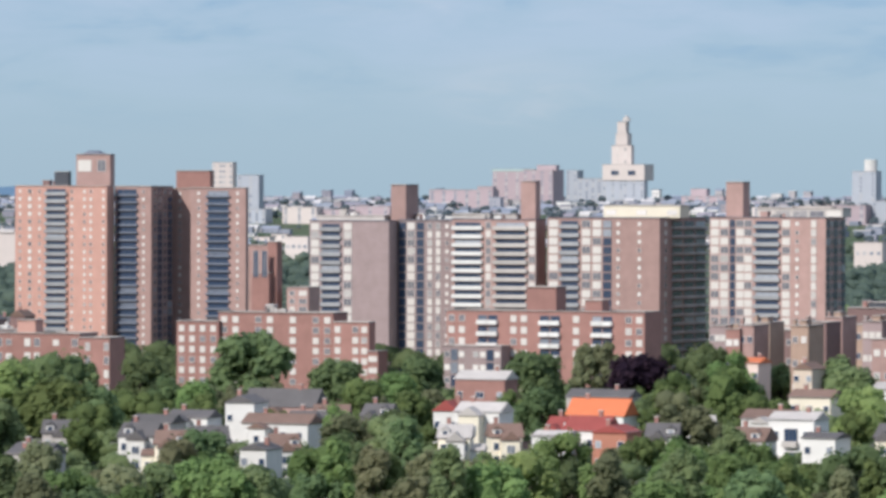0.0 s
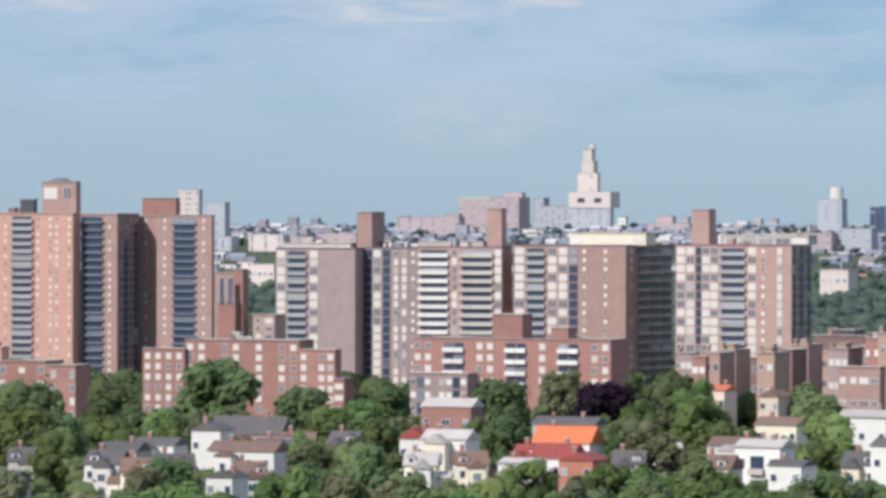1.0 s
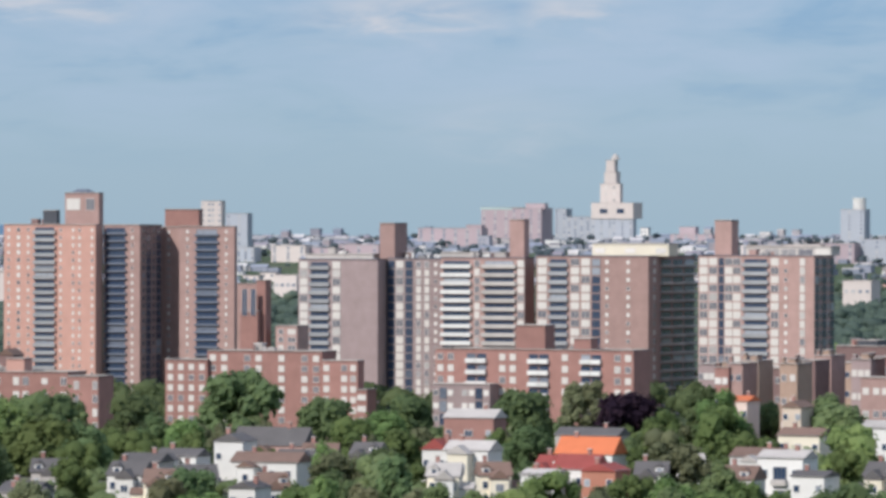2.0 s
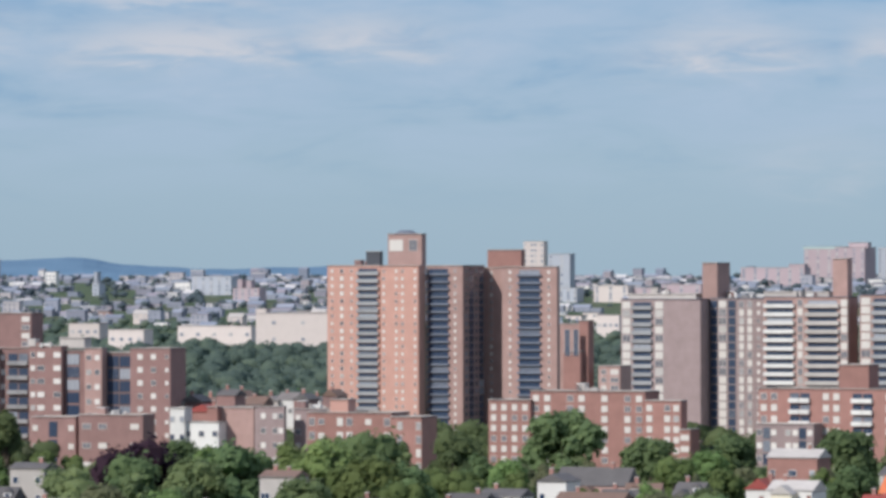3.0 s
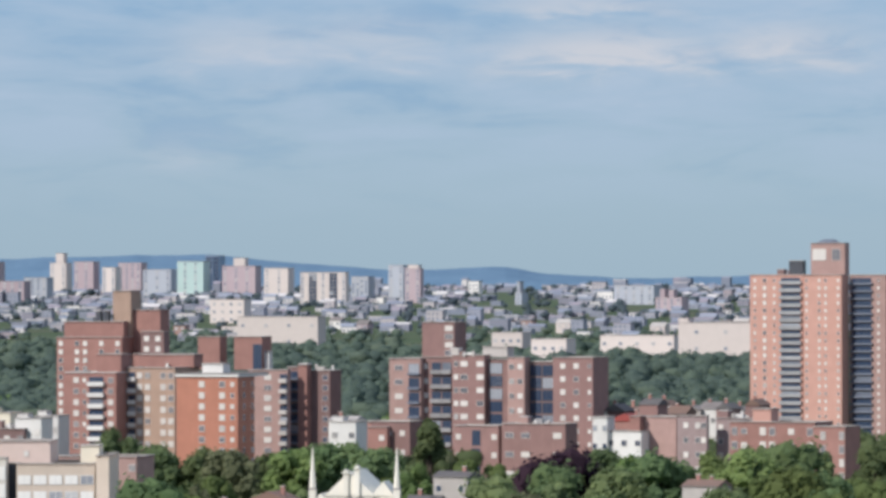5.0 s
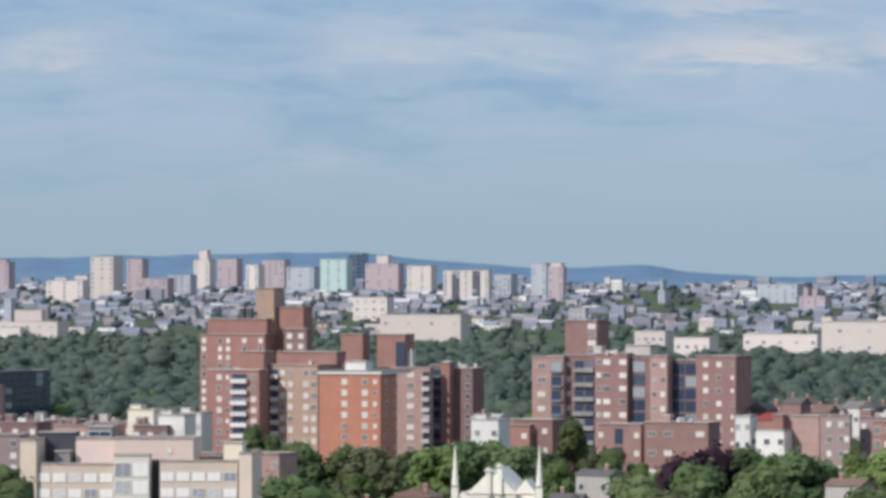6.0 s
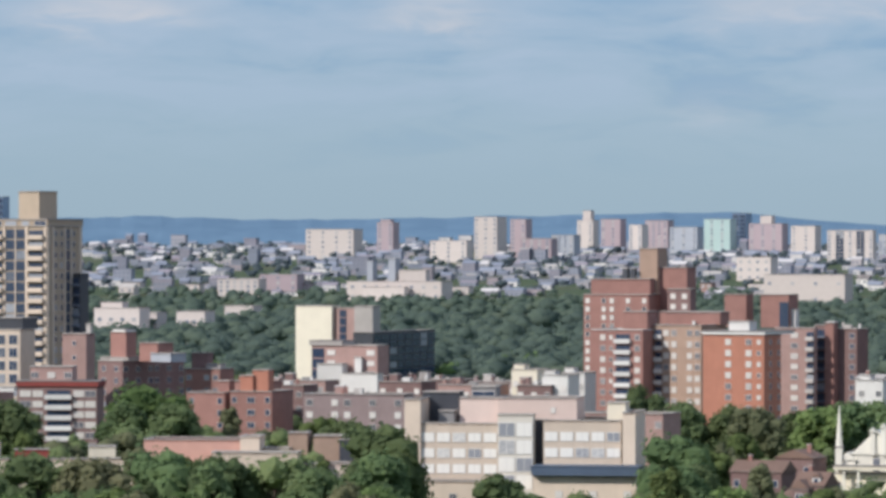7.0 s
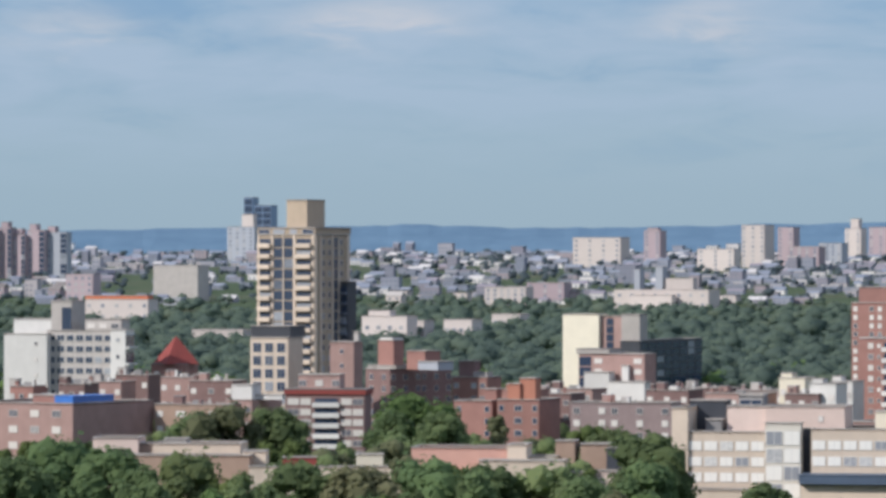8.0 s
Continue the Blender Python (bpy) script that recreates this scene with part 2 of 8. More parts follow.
def paint_ground(n):
    at = n("ShaderNodeTexCoord").outputs["Object"]
    a = n("ShaderNodeTexNoise", {"Vector": at, "Scale": 0.02, "Detail": 8.0, "Roughness": 0.65}).outputs[0]
    b = n("ShaderNodeTexNoise", {"Vector": at, "Scale": 0.3, "Detail": 6.0}).outputs[0]
    col = ramp(n, a, [(0.3, (0.035, 0.065, 0.02)), (0.5, (0.06, 0.095, 0.03)), (0.62, (0.10, 0.10, 0.05)), (0.8, (0.11, 0.10, 0.085))])
    col = mix(n, maths(n, "MULTIPLY", b, 0.6), col, (0.03, 0.05, 0.02, 1))
    return n("ShaderNodeBsdfPrincipled", {"Base Color": col, "Roughness": 0.95})


def paint_hazy_hill(n):
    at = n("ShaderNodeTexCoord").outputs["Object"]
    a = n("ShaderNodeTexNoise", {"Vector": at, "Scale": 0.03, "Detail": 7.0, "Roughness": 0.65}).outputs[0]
    # The ridge's blue is distance haze put into its colour.
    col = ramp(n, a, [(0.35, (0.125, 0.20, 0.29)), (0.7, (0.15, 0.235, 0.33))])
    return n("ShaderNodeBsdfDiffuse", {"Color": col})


GROUND = material("ground_green", paint_ground)
HAZY_HILL = material("far_wooded_hill_haze", paint_hazy_hill)


# ---- small tools ----
def box(bm, x0, x1, y0, y1, z0, z1):
    v = [bm.verts.new(p) for p in ((x0, y0, z0), (x1, y0, z0), (x1, y1, z0), (x0, y1, z0), (x0, y0, z1), (x1, y0, z1), (x1, y1, z1), (x0, y1, z1))]
    return [bm.faces.new([v[i] for i in f]) for f in ((3, 2, 1, 0), (4, 5, 6, 7), (0, 1, 5, 4), (1, 2, 6, 5), (2, 3, 7, 6), (3, 0, 4, 7))]


def to_mesh(name, bm, *mats):
    me = bpy.data.meshes.new(name)
    bm.to_mesh(me)
    bm.free()
    for m in mats:
        me.materials.append(m)
    return me


def part(name, bm, mat, parent, label=""):
    ob = new(name, to_mesh(name, bm, mat))
    ob.parent = parent
    return tagged(ob, label)


def put(name, me, parent, x, y, z, turn=0.0):
    """Another part on a shared mesh."""
    ob = new(name, me)
    ob.parent = parent
    ob.location, ob.rotation_euler = (x, y, z), (0, 0, turn)
    return ob


def site(name, x, y, z, turn, label, category, group=""):
    """The Empty at a building's base. Its x runs along the front, its y into the depth."""
    ob = new(name)
    ob.location, ob.rotation_euler = (x, y, z), (0, 0, radians(turn))
    return tagged(ob, label, category, group)


def block(b, x0, x1, y0, y1, z0, z1, wall, roof=ROOFING, lip=0.5, label="", cap=CONCRETE):
    """Walls with a parapet that stands round a sunken roof."""
    bm = bmesh.new()
    f = box(bm, x0, x1, y0, y1, z0, z1)
    t = min(0.35, (x1 - x0) / 6)
    if lip:
        top = f[1]
        bmesh.ops.inset_individual(bm, faces=[top], thickness=t)
        bmesh.ops.translate(bm, verts=top.verts, vec=(0, 0, -lip))
    part("wall", bm, wall, b, label)
    bm = bmesh.new()
    if lip:
        box(bm, x0 + t, x1 - t, y0 + t, y1 - t, z1 - lip + 0.004, z1 - lip + 0.06)
        top = part("roof", bm, roof, b)
        bm = bmesh.new()
        for a in ((x0 - 0.12, x1 + 0.12, y0 - 0.12, y0 + t), (x0 - 0.12, x1 + 0.12, y1 - t, y1 + 0.12),
                  (x0 - 0.12, x0 + t, y0 + t, y1 - t), (x1 - t, x1 + 0.12, y0 + t, y1 - t)):
            box(bm, *a, z1 + 0.003, z1 + 0.22)
        part("coping", bm, cap, top)
    else:
        box(bm, x0 - 0.15, x1 + 0.15, y0 - 0.15, y1 + 0.15, z1 + 0.003, z1 + 0.25)
        part("roof", bm, roof, b)


SHARED = {}


def window_mesh(w, h, pane, frame_mat, bars):
    """A window as one piece: a raised frame with its panes sunk into it."""
    key = ("window", round(w, 1), round(h, 1), pane.name, frame_mat.name, bars)
    if key not in SHARED:
        w, h = key[1], key[2]
        bm = bmesh.new()
        k = 0.12
        xs = [-w / 2 - k, -w / 2]
        for i in range(bars):
            c = -w / 2 + w * (i + 1) / (bars + 1)
            xs += [c - 0.05, c + 0.05]
        xs += [w / 2, w / 2 + k]
        zs = [-k, 0, h, h + k]
        front = [[bm.verts.new((x, -0.16, z)) for z in zs] for x in xs]
        back = [[bm.verts.new((x, 0.02, z)) for z in (zs[0], zs[-1])] for x in (xs[0], xs[-1])]
        panes = []
        for i in range(len(xs) - 1):
            for j in range(3):
                f = bm.faces.new((front[i][j], front[i + 1][j], front[i + 1][j + 1], front[i][j + 1]))
                f.material_index = 1
                if j == 1 and i % 2 == 1:
                    panes.append(f)
        rims = ([front[0][j] for j in range(4)] + [back[0][1], back[0][0]], [back[1][0], back[1][1]] + [front[-1][j] for j in (3, 2, 1, 0)],
                [front[i][3] for i in range(len(xs))] + [back[1][1], back[0][1]], [back[0][0], back[1][0]] + [front[i][0] for i in range(len(xs) - 1, -1, -1)])
        for r in rims:
            bm.faces.new(r).material_index = 1
        new_rims = bmesh.ops.inset_individual(bm, faces=panes, thickness=0.02, depth=-0.1)
        for f in panes:
            f.material_index = 0
        bmesh.ops.recalc_face_normals(bm, faces=bm.faces)
        SHARED[key] = to_mesh("window", bm, pane, frame_mat)
    return SHARED[key]


def balcony_mesh(w, out, wall, tall):
    """A balcony as one tray: floor slab with a solid parapet round it."""
    key = ("balcony", round(w, 1), out, wall.name, tall)
    if key not in SHARED:
        w = key[1]
        bm = bmesh.new()
        top = box(bm, -w / 2, w / 2, -out, 0.02, -0.2, tall)[1]
        bmesh.ops.inset_individual(bm, faces=[top], thickness=0.1, depth=-tall)
        SHARED[key] = to_mesh("balcony", bm, wall)
    return SHARED[key]


def facade(b, x0, x1, y, z0, z1, floors, bays, pane=PANE, rail=CONCRETE, frame_mat=FRAME, size=(1.5, 1.5), out=1.3, side=""):
    """One face of a building, floor by floor. bays, along the face: w a window, W a wide one, s a small one, T a tall
    one, b a balcony with its glazed door, d a dark pane over the full storey, also in place of a shaded recess, .
    nothing. side: "" the front, "r" the right face (x0, x1 run in depth, y is its x), "l" the left one."""
    step, tall = (x1 - x0) / len(bays), (z1 - z0) / floors
    turn = {"": 0.0, "r": math.pi / 2, "l": -math.pi / 2}[side]

    def spot(c):
        return (c, y) if side == "" else (y, c)
    for i, kind in enumerate(bays):
        if kind == ".":
            continue
        c = x0 + (i + 0.5) * step
        for k in range(floors):
            z = z0 + k * tall
            px, py = spot(c)
            if kind == "b":
                # The flush door pane is dark so the bay takes a recess's shade.
                me = window_mesh(min(step * 0.8, step - 0.5), tall * 0.72, PANE_DARK, METAL, 2)
                tray = put("balcony", balcony_mesh(step * 0.96, out, rail, 0.5 if rail == RAIL or side == "r" else round(min(1.1, tall * 0.4), 1)), b, px, py, z + 0.1, turn)
                put("glazed_door", me, tray, 0, 0, 0.05)
            elif kind == "d":
                put("window", window_mesh(step * 0.86, tall * 0.8, PANE_DARK, METAL, 2), b, px, py, z + 0.2, turn)
            else:
                w, h = {"w": (1.0, 1.0), "W": (1.7, 1.0), "s": (0.6, 0.75), "T": (1.0, 1.4)}[kind]
                w, h = min(w * size[0], step * 0.92 - 0.24), min(h * size[1], tall * 0.8)
                put("window", window_mesh(w, h, pane, frame_mat, 1 if w > 1.2 else 0), b, px, py, z + (tall - h) * 0.5, turn)


def gable(b, x0, x1, y0, y1, z0, z1, mat, along="x", over=0.4):
    """A pitched roof as a solid prism with eaves."""
    bm = bmesh.new()
    x0, x1, y0, y1 = x0 - over, x1 + over, y0 - over, y1 + over
    if along == "x":
        m = (y0 + y1) / 2
        a = [(x0, y0, z0), (x0, y1, z0), (x0, m, z1)]
        c = [(x1, p[1], p[2]) for p in a]
    else:
        m = (x0 + x1) / 2
        a = [(x0, y0, z0), (x1, y0, z0), (m, y0, z1)]
        c = [(p[0], y1, p[2]) for p in a]
    va, vc = [bm.verts.new(p) for p in a], [bm.verts.new(p) for p in c]
    bm.faces.new(va)
    bm.faces.new(vc[::-1])
    for i in range(3):
        bm.faces.new((va[i], vc[i], vc[(i + 1) % 3], va[(i + 1) % 3]))
    bmesh.ops.recalc_face_normals(bm, faces=bm.faces)
    part("roof", bm, mat, b)


def porch(b, x0, x1, y, roof, seed):
    """A front porch with posts and a shallow roof, and a chimney post."""
    r = random.Random(seed)
    a = x0 if r.random() < 0.5 else (x0 + x1) / 2
    c = a + (x1 - x0) * 0.48
    bm = bmesh.new()
    box(bm, a, c, y - 2.2, y - 0.01, 2.7, 3.0)
    part("porch_roof", bm, roof, b)
    bm = bmesh.new()
    box(bm, a, c, y - 2.2, y - 0.01, 0.0, 0.5)
    part("porch_floor", bm, CONCRETE, b)
    for x in (a + 0.15, (a + c) / 2, c - 0.15):
        bm = bmesh.new()
        box(bm, x - 0.12, x + 0.12, y - 2.1, y - 1.86, 0.503, 2.697)
        part("porch_post", bm, WHITE, b)


def chimney(b, x, y, z0, z1):
    bm = bmesh.new()
    box(bm, x - 0.45, x + 0.45, y - 0.35, y + 0.35, z0, z1)
    stack = part("chimney", bm, BRICK_RED, b)
    bm = bmesh.new()
    box(bm, x - 0.55, x + 0.55, y - 0.45, y + 0.45, z1 + 0.003, z1 + 0.2)
    part("chimney_cap", bm, CONCRETE, stack)


def cone(b, name, x, y, z0, z1, r0, r1, mat, n=10, label=""):
    bm = bmesh.new()
    bmesh.ops.create_cone(bm, cap_ends=True, segments=n, radius1=r0, radius2=r1, depth=z1 - z0)
    bmesh.ops.translate(bm, verts=bm.verts, vec=(x, y, (z0 + z1) / 2))
    return part(name, bm, mat, b, label)


def rooftop(b, x, y, z, seed, wide=5.0):
    """A machine box with a vent, a stair head with its door, and a few flues and pipes on a roof."""
    r = random.Random(seed)
    bm = bmesh.new()
    box(bm, x - wide / 4, x + wide / 4, y - 1, y + 1, z, z + r.uniform(1.2, 2.0))
    unit = part("roof_unit", bm, r.choice((GREY, CONCRETE, WHITE)), b)
    cone(unit, "vent", x + wide / 2, y + 0.4, z, z + 1.1, 0.25, 0.2, GREY, 8)
    px = x - wide * r.uniform(0.7, 1.1)
    bm = bmesh.new()
    box(bm, px - 1.3, px + 1.3, y - 1.6, y + 1.6, z, z + 2.5)
    head = part("stair_head", bm, r.choice((BRICK_ROSE, BRICK_DUSK, CONCRETE)), b)
    bm = bmesh.new()
    box(bm, px - 1.5, px + 1.5, y - 1.8, y + 1.8, z + 2.503, z + 2.7)
    part("roof", bm, r.choice((WHITE, CONCRETE, GREY)), head)
    for k in range(3):
        fx = x + r.uniform(-1.1, 1.1) * wide
        fy = y + r.choice((-3.0, -2.4, 2.4))
        bm = bmesh.new()
        box(bm, fx - 0.35, fx + 0.35, fy - 0.3, fy + 0.3, z, z + r.uniform(1.2, 2.6))
        part("flue", bm, r.choice((BRICK_RED, BRICK_DUSK, WHITE, CONCRETE)), b)


def pier(b, x, y, z0, z1, w, mat, side=""):
    """A pale vertical strip that stands proud of a face."""
    bm = bmesh.new()
    if side == "r":
        box(bm, y, y + 0.35, x - w / 2, x + w / 2, z0, z1)
    else:
        box(bm, x - w / 2, x + w / 2, y - 0.35, y, z0, z1)
    part("pier", bm, mat, b)


def dormer(b, x, y, z, w, wall, roof):
    """A small gabled window house on the front slope of a roof."""
    bm = bmesh.new()
    box(bm, x - w / 2, x + w / 2, y, y + 2.2, z, z + 1.5)
    body = part("dormer", bm, wall, b)
    gable(body, x - w / 2, x + w / 2, y, y + 2.2, z + 1.503, z + 2.4, roof, "y", 0.2)
    put("window", window_mesh(w * 0.55, 1.0, PANE_DARK, WHITE, 0), body, x, y, z + 0.25)


def cottage(x, y, w, tall, wall, roof, turn, seed, label):
    """A timber house: main body under a gable, cross gable, dormers, side wing, porch, bay window and chimney."""
    r = random.Random(seed)
    b = site("house", x, y, 0.0, turn, label, "house", group="houses among the trees")
    h = w / 2
    block(b, -h, h, 0.0, 8.5, 0.0, tall, wall, lip=0)
    facade(b, -h, h, 0.0, 0.2, tall - 0.3, 2, "wwww" if w > 9 else "w.w", size=(1.1, 1.5), pane=PANE_DARK, frame_mat=WHITE)
    gable(b, -h, h, 0.0, 8.5, tall + 0.27, tall + 3.2, roof, "x")
    q = r.uniform(-0.4, 0.3) * h
    c = r.choice((wall, WHITE, CREAM))
    block(b, q - 2.0, q + 2.0, -2.4, -0.02, 0.0, tall - 0.6, c, lip=0)
    facade(b, q - 2.0, q + 2.0, -2.4, 0.2, tall - 1.0, 2, "w", size=(1.6, 1.5), pane=PANE_DARK, frame_mat=WHITE)
    gable(b, q - 2.0, q + 2.0, -2.4, 2.4, tall - 0.32, tall + 1.7, roof, "y", 0.3)
    dormer(b, q + 0.75 * h * (1 if q < 0 else -1), 0.9, tall + 0.5, 1.9, WHITE, roof)
    side = 1 if r.random() < 0.5 else -1
    x0, x1 = (h + 0.02, h + 3.0) if side > 0 else (-h - 3.0, -h - 0.02)
    block(b, x0, x1, 1.0, 7.0, 0.0, tall * 0.62, r.choice((WHITE, wall)), lip=0)
    facade(b, x0, x1, 1.0, 0.3, tall * 0.6, 1, "w", size=(1.4, 1.6), pane=PANE_DARK, frame_mat=WHITE)
    gable(b, x0, x1, 1.0, 7.0, tall * 0.62 + 0.27, tall * 0.62 + 1.6, roof, "x", 0.25)
    chimney(b, -0.5 * h, 5.5, tall + 1.0, tall + 4.4)
    CLEAR.append((math.degrees(math.atan2(x, y)), math.degrees(h * 0.9 / y), math.hypot(x, y)))


def rise(d):
    """Height of the land by its distance: flat, then climbing towards the far town."""
    return float(np.interp(d, (0, 1900, 2300, 2700, 3200, 3600, 4000, 4500, 4800, 5000), (0, 0, 4, 11, 24, 38, 48, 56, 57, 57)))


# ---- the land ----
def build_ground():
    ds = [0, 60, 200, 500, 800, 1200, 1600, 1900, 2100, 2300, 2500, 2700, 2950, 3200, 3400, 3600, 3800, 4000, 4300, 4500, 4700, 4800, 4990]
    bm = bmesh.new()
    rows = []
    for d in ds:
        rows.append([bm.verts.new((d * math.sin(a), d * math.cos(a), rise(d))) for a in (math.tau * i / 96 for i in range(96))] if d else [bm.verts.new((0, 0, 0))])
    for a, c in zip(rows, rows[1:]):
        for i in range(96):
            k = (i + 1) % 96
            bm.faces.new((a[0], c[k], c[i]) if len(a) == 1 else (a[i], a[k], c[k], c[i]))
    bmesh.ops.recalc_face_normals(bm, faces=bm.faces)
    ob = new("ground", to_mesh("ground", bm, GROUND))
    tagged(ob, "green and brown open land rising to the horizon", "ground", kind="structure")


def build_hill():
    """The long wooded ridge behind the far town, higher towards one end."""
    bm = bmesh.new()
    cols = []
    for i in range(0, 521):
        a = -40 + 80 * i / 520
        z = float(np.interp(a, (-40, -14.6, -12.9, -10.8, -9.1, -7.1, -5.4, -4.1, -3.3, -2.6, -2.1, -0.8, -0.3, 0.45, 2.0, 3.2, 12, 40),
                            (80, 80, 83.5, 86, 82.5, 86, 88.5, 91, 83, 79, 75, 78.5, 72, 67, 69.5, 60, 57, 57)))
        z += 1.3 * (noise.noise((a * 1.7, 0, 0)) + 0.5 * noise.noise((a * 6, 3, 0)) + 0.6 * noise.noise((a * 22, 7, 0)))
        s, c = math.sin(radians(a)), math.cos(radians(a))
        cols.append([bm.verts.new((d * s, d * c, h)) for d, h in ((4640, rise(4640) - 1), (4720, 56 + (z - 56) * 0.62), (4800, z), (4860, z - 6), (4960, 50))])
    for p, q in zip(cols, cols[1:]):
        for i in range(4):
            bm.faces.new((p[i], q[i], q[i + 1], p[i + 1]))
    for v in bm.verts:
        v.co.z += 0.8 * noise.noise((v.co.x * 0.05, v.co.y * 0.05, 1.0))
    ob = new("backdrop", to_mesh("hill", bm, HAZY_HILL))
    tagged(ob, "long low wooded ridge on the horizon, painted haze-blue", "hill", kind="structure")


build_ground()
build_hill()


# ---- trees ----
def limb(bm, a, c, r0, r1, n=6):
    a, c = Vector(a), Vector(c)
    q = (c - a).to_track_quat("Z", "Y")
    rings = [[bm.verts.new(p + q @ Vector((r * math.cos(t), r * math.sin(t), 0))) for t in (math.tau * i / n for i in range(n))] for p, r in ((a, r0), (c, r1))]
    for i in range(n):
        bm.faces.new((rings[0][i], rings[0][(i + 1) % n], rings[1][(i + 1) % n], rings[1][i]))
    bm.faces.new(rings[1])


def tree_kind(seed, tall, wide, leaf, count, low=0.22, tip=0.0):
    """Trunk with limbs, and a crown of leaf clumps round the limb ends. Gives both meshes."""
    r = random.Random(seed)
    bm = bmesh.new()
    limb(bm, (0, 0, -0.3), (0, 0, tall * 0.32), 0.035 * tall, 0.026 * tall, 8)
    limb(bm, (0, 0, tall * 0.32), (r.uniform(-.3, .3), r.uniform(-.3, .3), tall * 0.8), 0.025 * tall, 0.008 * tall)
    hubs = []
    for i in range(17):
        h = r.uniform(low + 0.08, 0.95)
        reach = wide * 0.5 * (1 - tip * h) * math.sqrt(max(0.12, 1 - ((h - 0.52) / 0.5) ** 2)) * r.uniform(0.45, 1.0)
        t = i * 2.4 + r.uniform(-0.5, 0.5)
        p = Vector((reach * math.cos(t), reach * math.sin(t), tall * h))
        hubs.append((p, wide * r.uniform(0.15, 0.26)))
        limb(bm, (0, 0, tall * max(0.25, h - 0.25)), p, 0.011 * tall, 0.003 * tall, 5)
    hubs.append((Vector((0, 0, tall * 0.9)), wide * 0.2))
    wood = to_mesh("trunk", bm, BARK)
    ball = bmesh.new()
    bmesh.ops.create_icosphere(ball, subdivisions=1, radius=1.0)
    core = [v.co.copy() for v in ball.verts]
    tris = [[v.index for v in f.verts] for f in ball.faces]
    ball.free()
    pts, faces = [], []
    for k in range(count):
        p, s = r.choice(hubs)
        v = Vector((r.gauss(0, 1), r.gauss(0, 1), r.gauss(0, 0.8)))
        v = v.normalized() * s * r.uniform(0.7, 1.15)
        o = p + v
        up = (v.normalized() + Vector((r.uniform(-.5, .5), r.uniform(-.5, .5), r.uniform(0, .7)))).normalized()
        q = up.to_track_quat("Z", "Y")
        e = leaf * r.uniform(0.6, 1.3)
        i = len(pts)
        for x, y, z in ((-e, -e * .6, -e * .15), (e * .2, -e * .8, e * .1), (e, e * .3, -e * .2), (-e * .3, e * .9, 0)):
            pts.append(tuple(o + q @ Vector((x * .5, y * .5, z * .5))))
        faces.append((i, i + 1, i + 2, i + 3))
    # rough leafy masses inside, so that the crown is not see-through
    for p, s in hubs:
        i = len(pts)
        for v in core:
            pts.append(tuple(p + v * s * (0.86 + 0.4 * noise.noise(v * 2.9 + p))))
        faces += [tuple(i + j for j in t) for t in tris]
    me = bpy.data.meshes.new("crown")
    me.from_pydata(pts, [], faces)
    return wood, me


def make_kinds():
    kinds = {}
    spec = (("broad", 1, 12, 11, .22, 0.0), ("oval", 2, 14, 9, .15, 0.1), ("round", 3, 9.5, 9, .2, 0.0), ("tall", 4, 17, 8.5, .15, 0.35), ("wide", 5, 13, 13, .25, 0.0), ("small", 6, 7, 6.5, .2, 0.1))
    for name, seed, tall, wide, low, tip in spec:
        wood, crown = tree_kind(seed, tall, wide, 1.0, LEAVES, low, tip)
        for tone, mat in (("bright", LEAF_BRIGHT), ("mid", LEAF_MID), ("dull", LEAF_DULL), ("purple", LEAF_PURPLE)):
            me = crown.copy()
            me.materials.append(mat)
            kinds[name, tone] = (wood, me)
    return kinds


LEAVES = 1250
KINDS = make_kinds()
TONE_WORDS = {"bright": "fresh light-green leaves", "mid": "full dark-green leaves", "dull": "dull olive spring leaves", "purple": "dark purple leaves"}


def tree(kind, tone, x, y, z, size=1.0, turn=0.0, group="street and garden trees"):
    wood, crown = KINDS[kind, tone]
    t = new("tree")
    t.location, t.rotation_euler, t.scale = (x, y, z), (0, 0, turn), (size, size, size)
    tagged(t, kind + " deciduous tree with " + TONE_WORDS[tone], "tree", group)
    for name, me in (("trunk", wood), ("crown", crown)):
        ob = new(name, me)
        ob.parent = t
    return t


def grove(name, tone, spots, label):
    """Many trees of one tone, past those that stand singly, joined into one mesh."""
    pts, quads, tris, n = [], [], [], 0
    for kind, x, y, z, size, turn in spots:
        crown = KINDS[kind, tone][1]
        c, s = math.cos(turn), math.sin(turn)
        spin = np.array([[c, s, 0], [-s, c, 0], [0, 0, 1]]) * size
        p = np.empty(len(crown.vertices) * 3, np.float32)
        crown.vertices.foreach_get("co", p)
        p = p.reshape(-1, 3)
        v = np.empty(len(crown.loops), np.int32)
        crown.loops.foreach_get("vertex_index", v)
        pts.append(p @ spin + (x, y, z))
        quads.append(v[:LEAVES * 4].reshape(-1, 4)[::2] + n)
        tris.append(v[LEAVES * 4:].reshape(-1, 3) + n)
        n += len(p)
    p, q, t = np.concatenate(pts), np.concatenate(quads), np.concatenate(tris)
    me = bpy.data.meshes.new(name)
    me.vertices.add(len(p))
    me.vertices.foreach_set("co", p.ravel())
    me.loops.add(q.size + t.size)
    me.loops.foreach_set("vertex_index", np.concatenate([q.ravel(), t.ravel()]))
    me.polygons.add(len(q) + len(t))
    me.polygons.foreach_set("loop_start", np.concatenate([np.arange(len(q)) * 4, q.size + np.arange(len(t)) * 3]))
    me.update(calc_edges=True)
    me.materials.append(KINDS["broad", tone][1].materials[0])
    return tagged(new(name, me), label, "trees", kind="stuff")


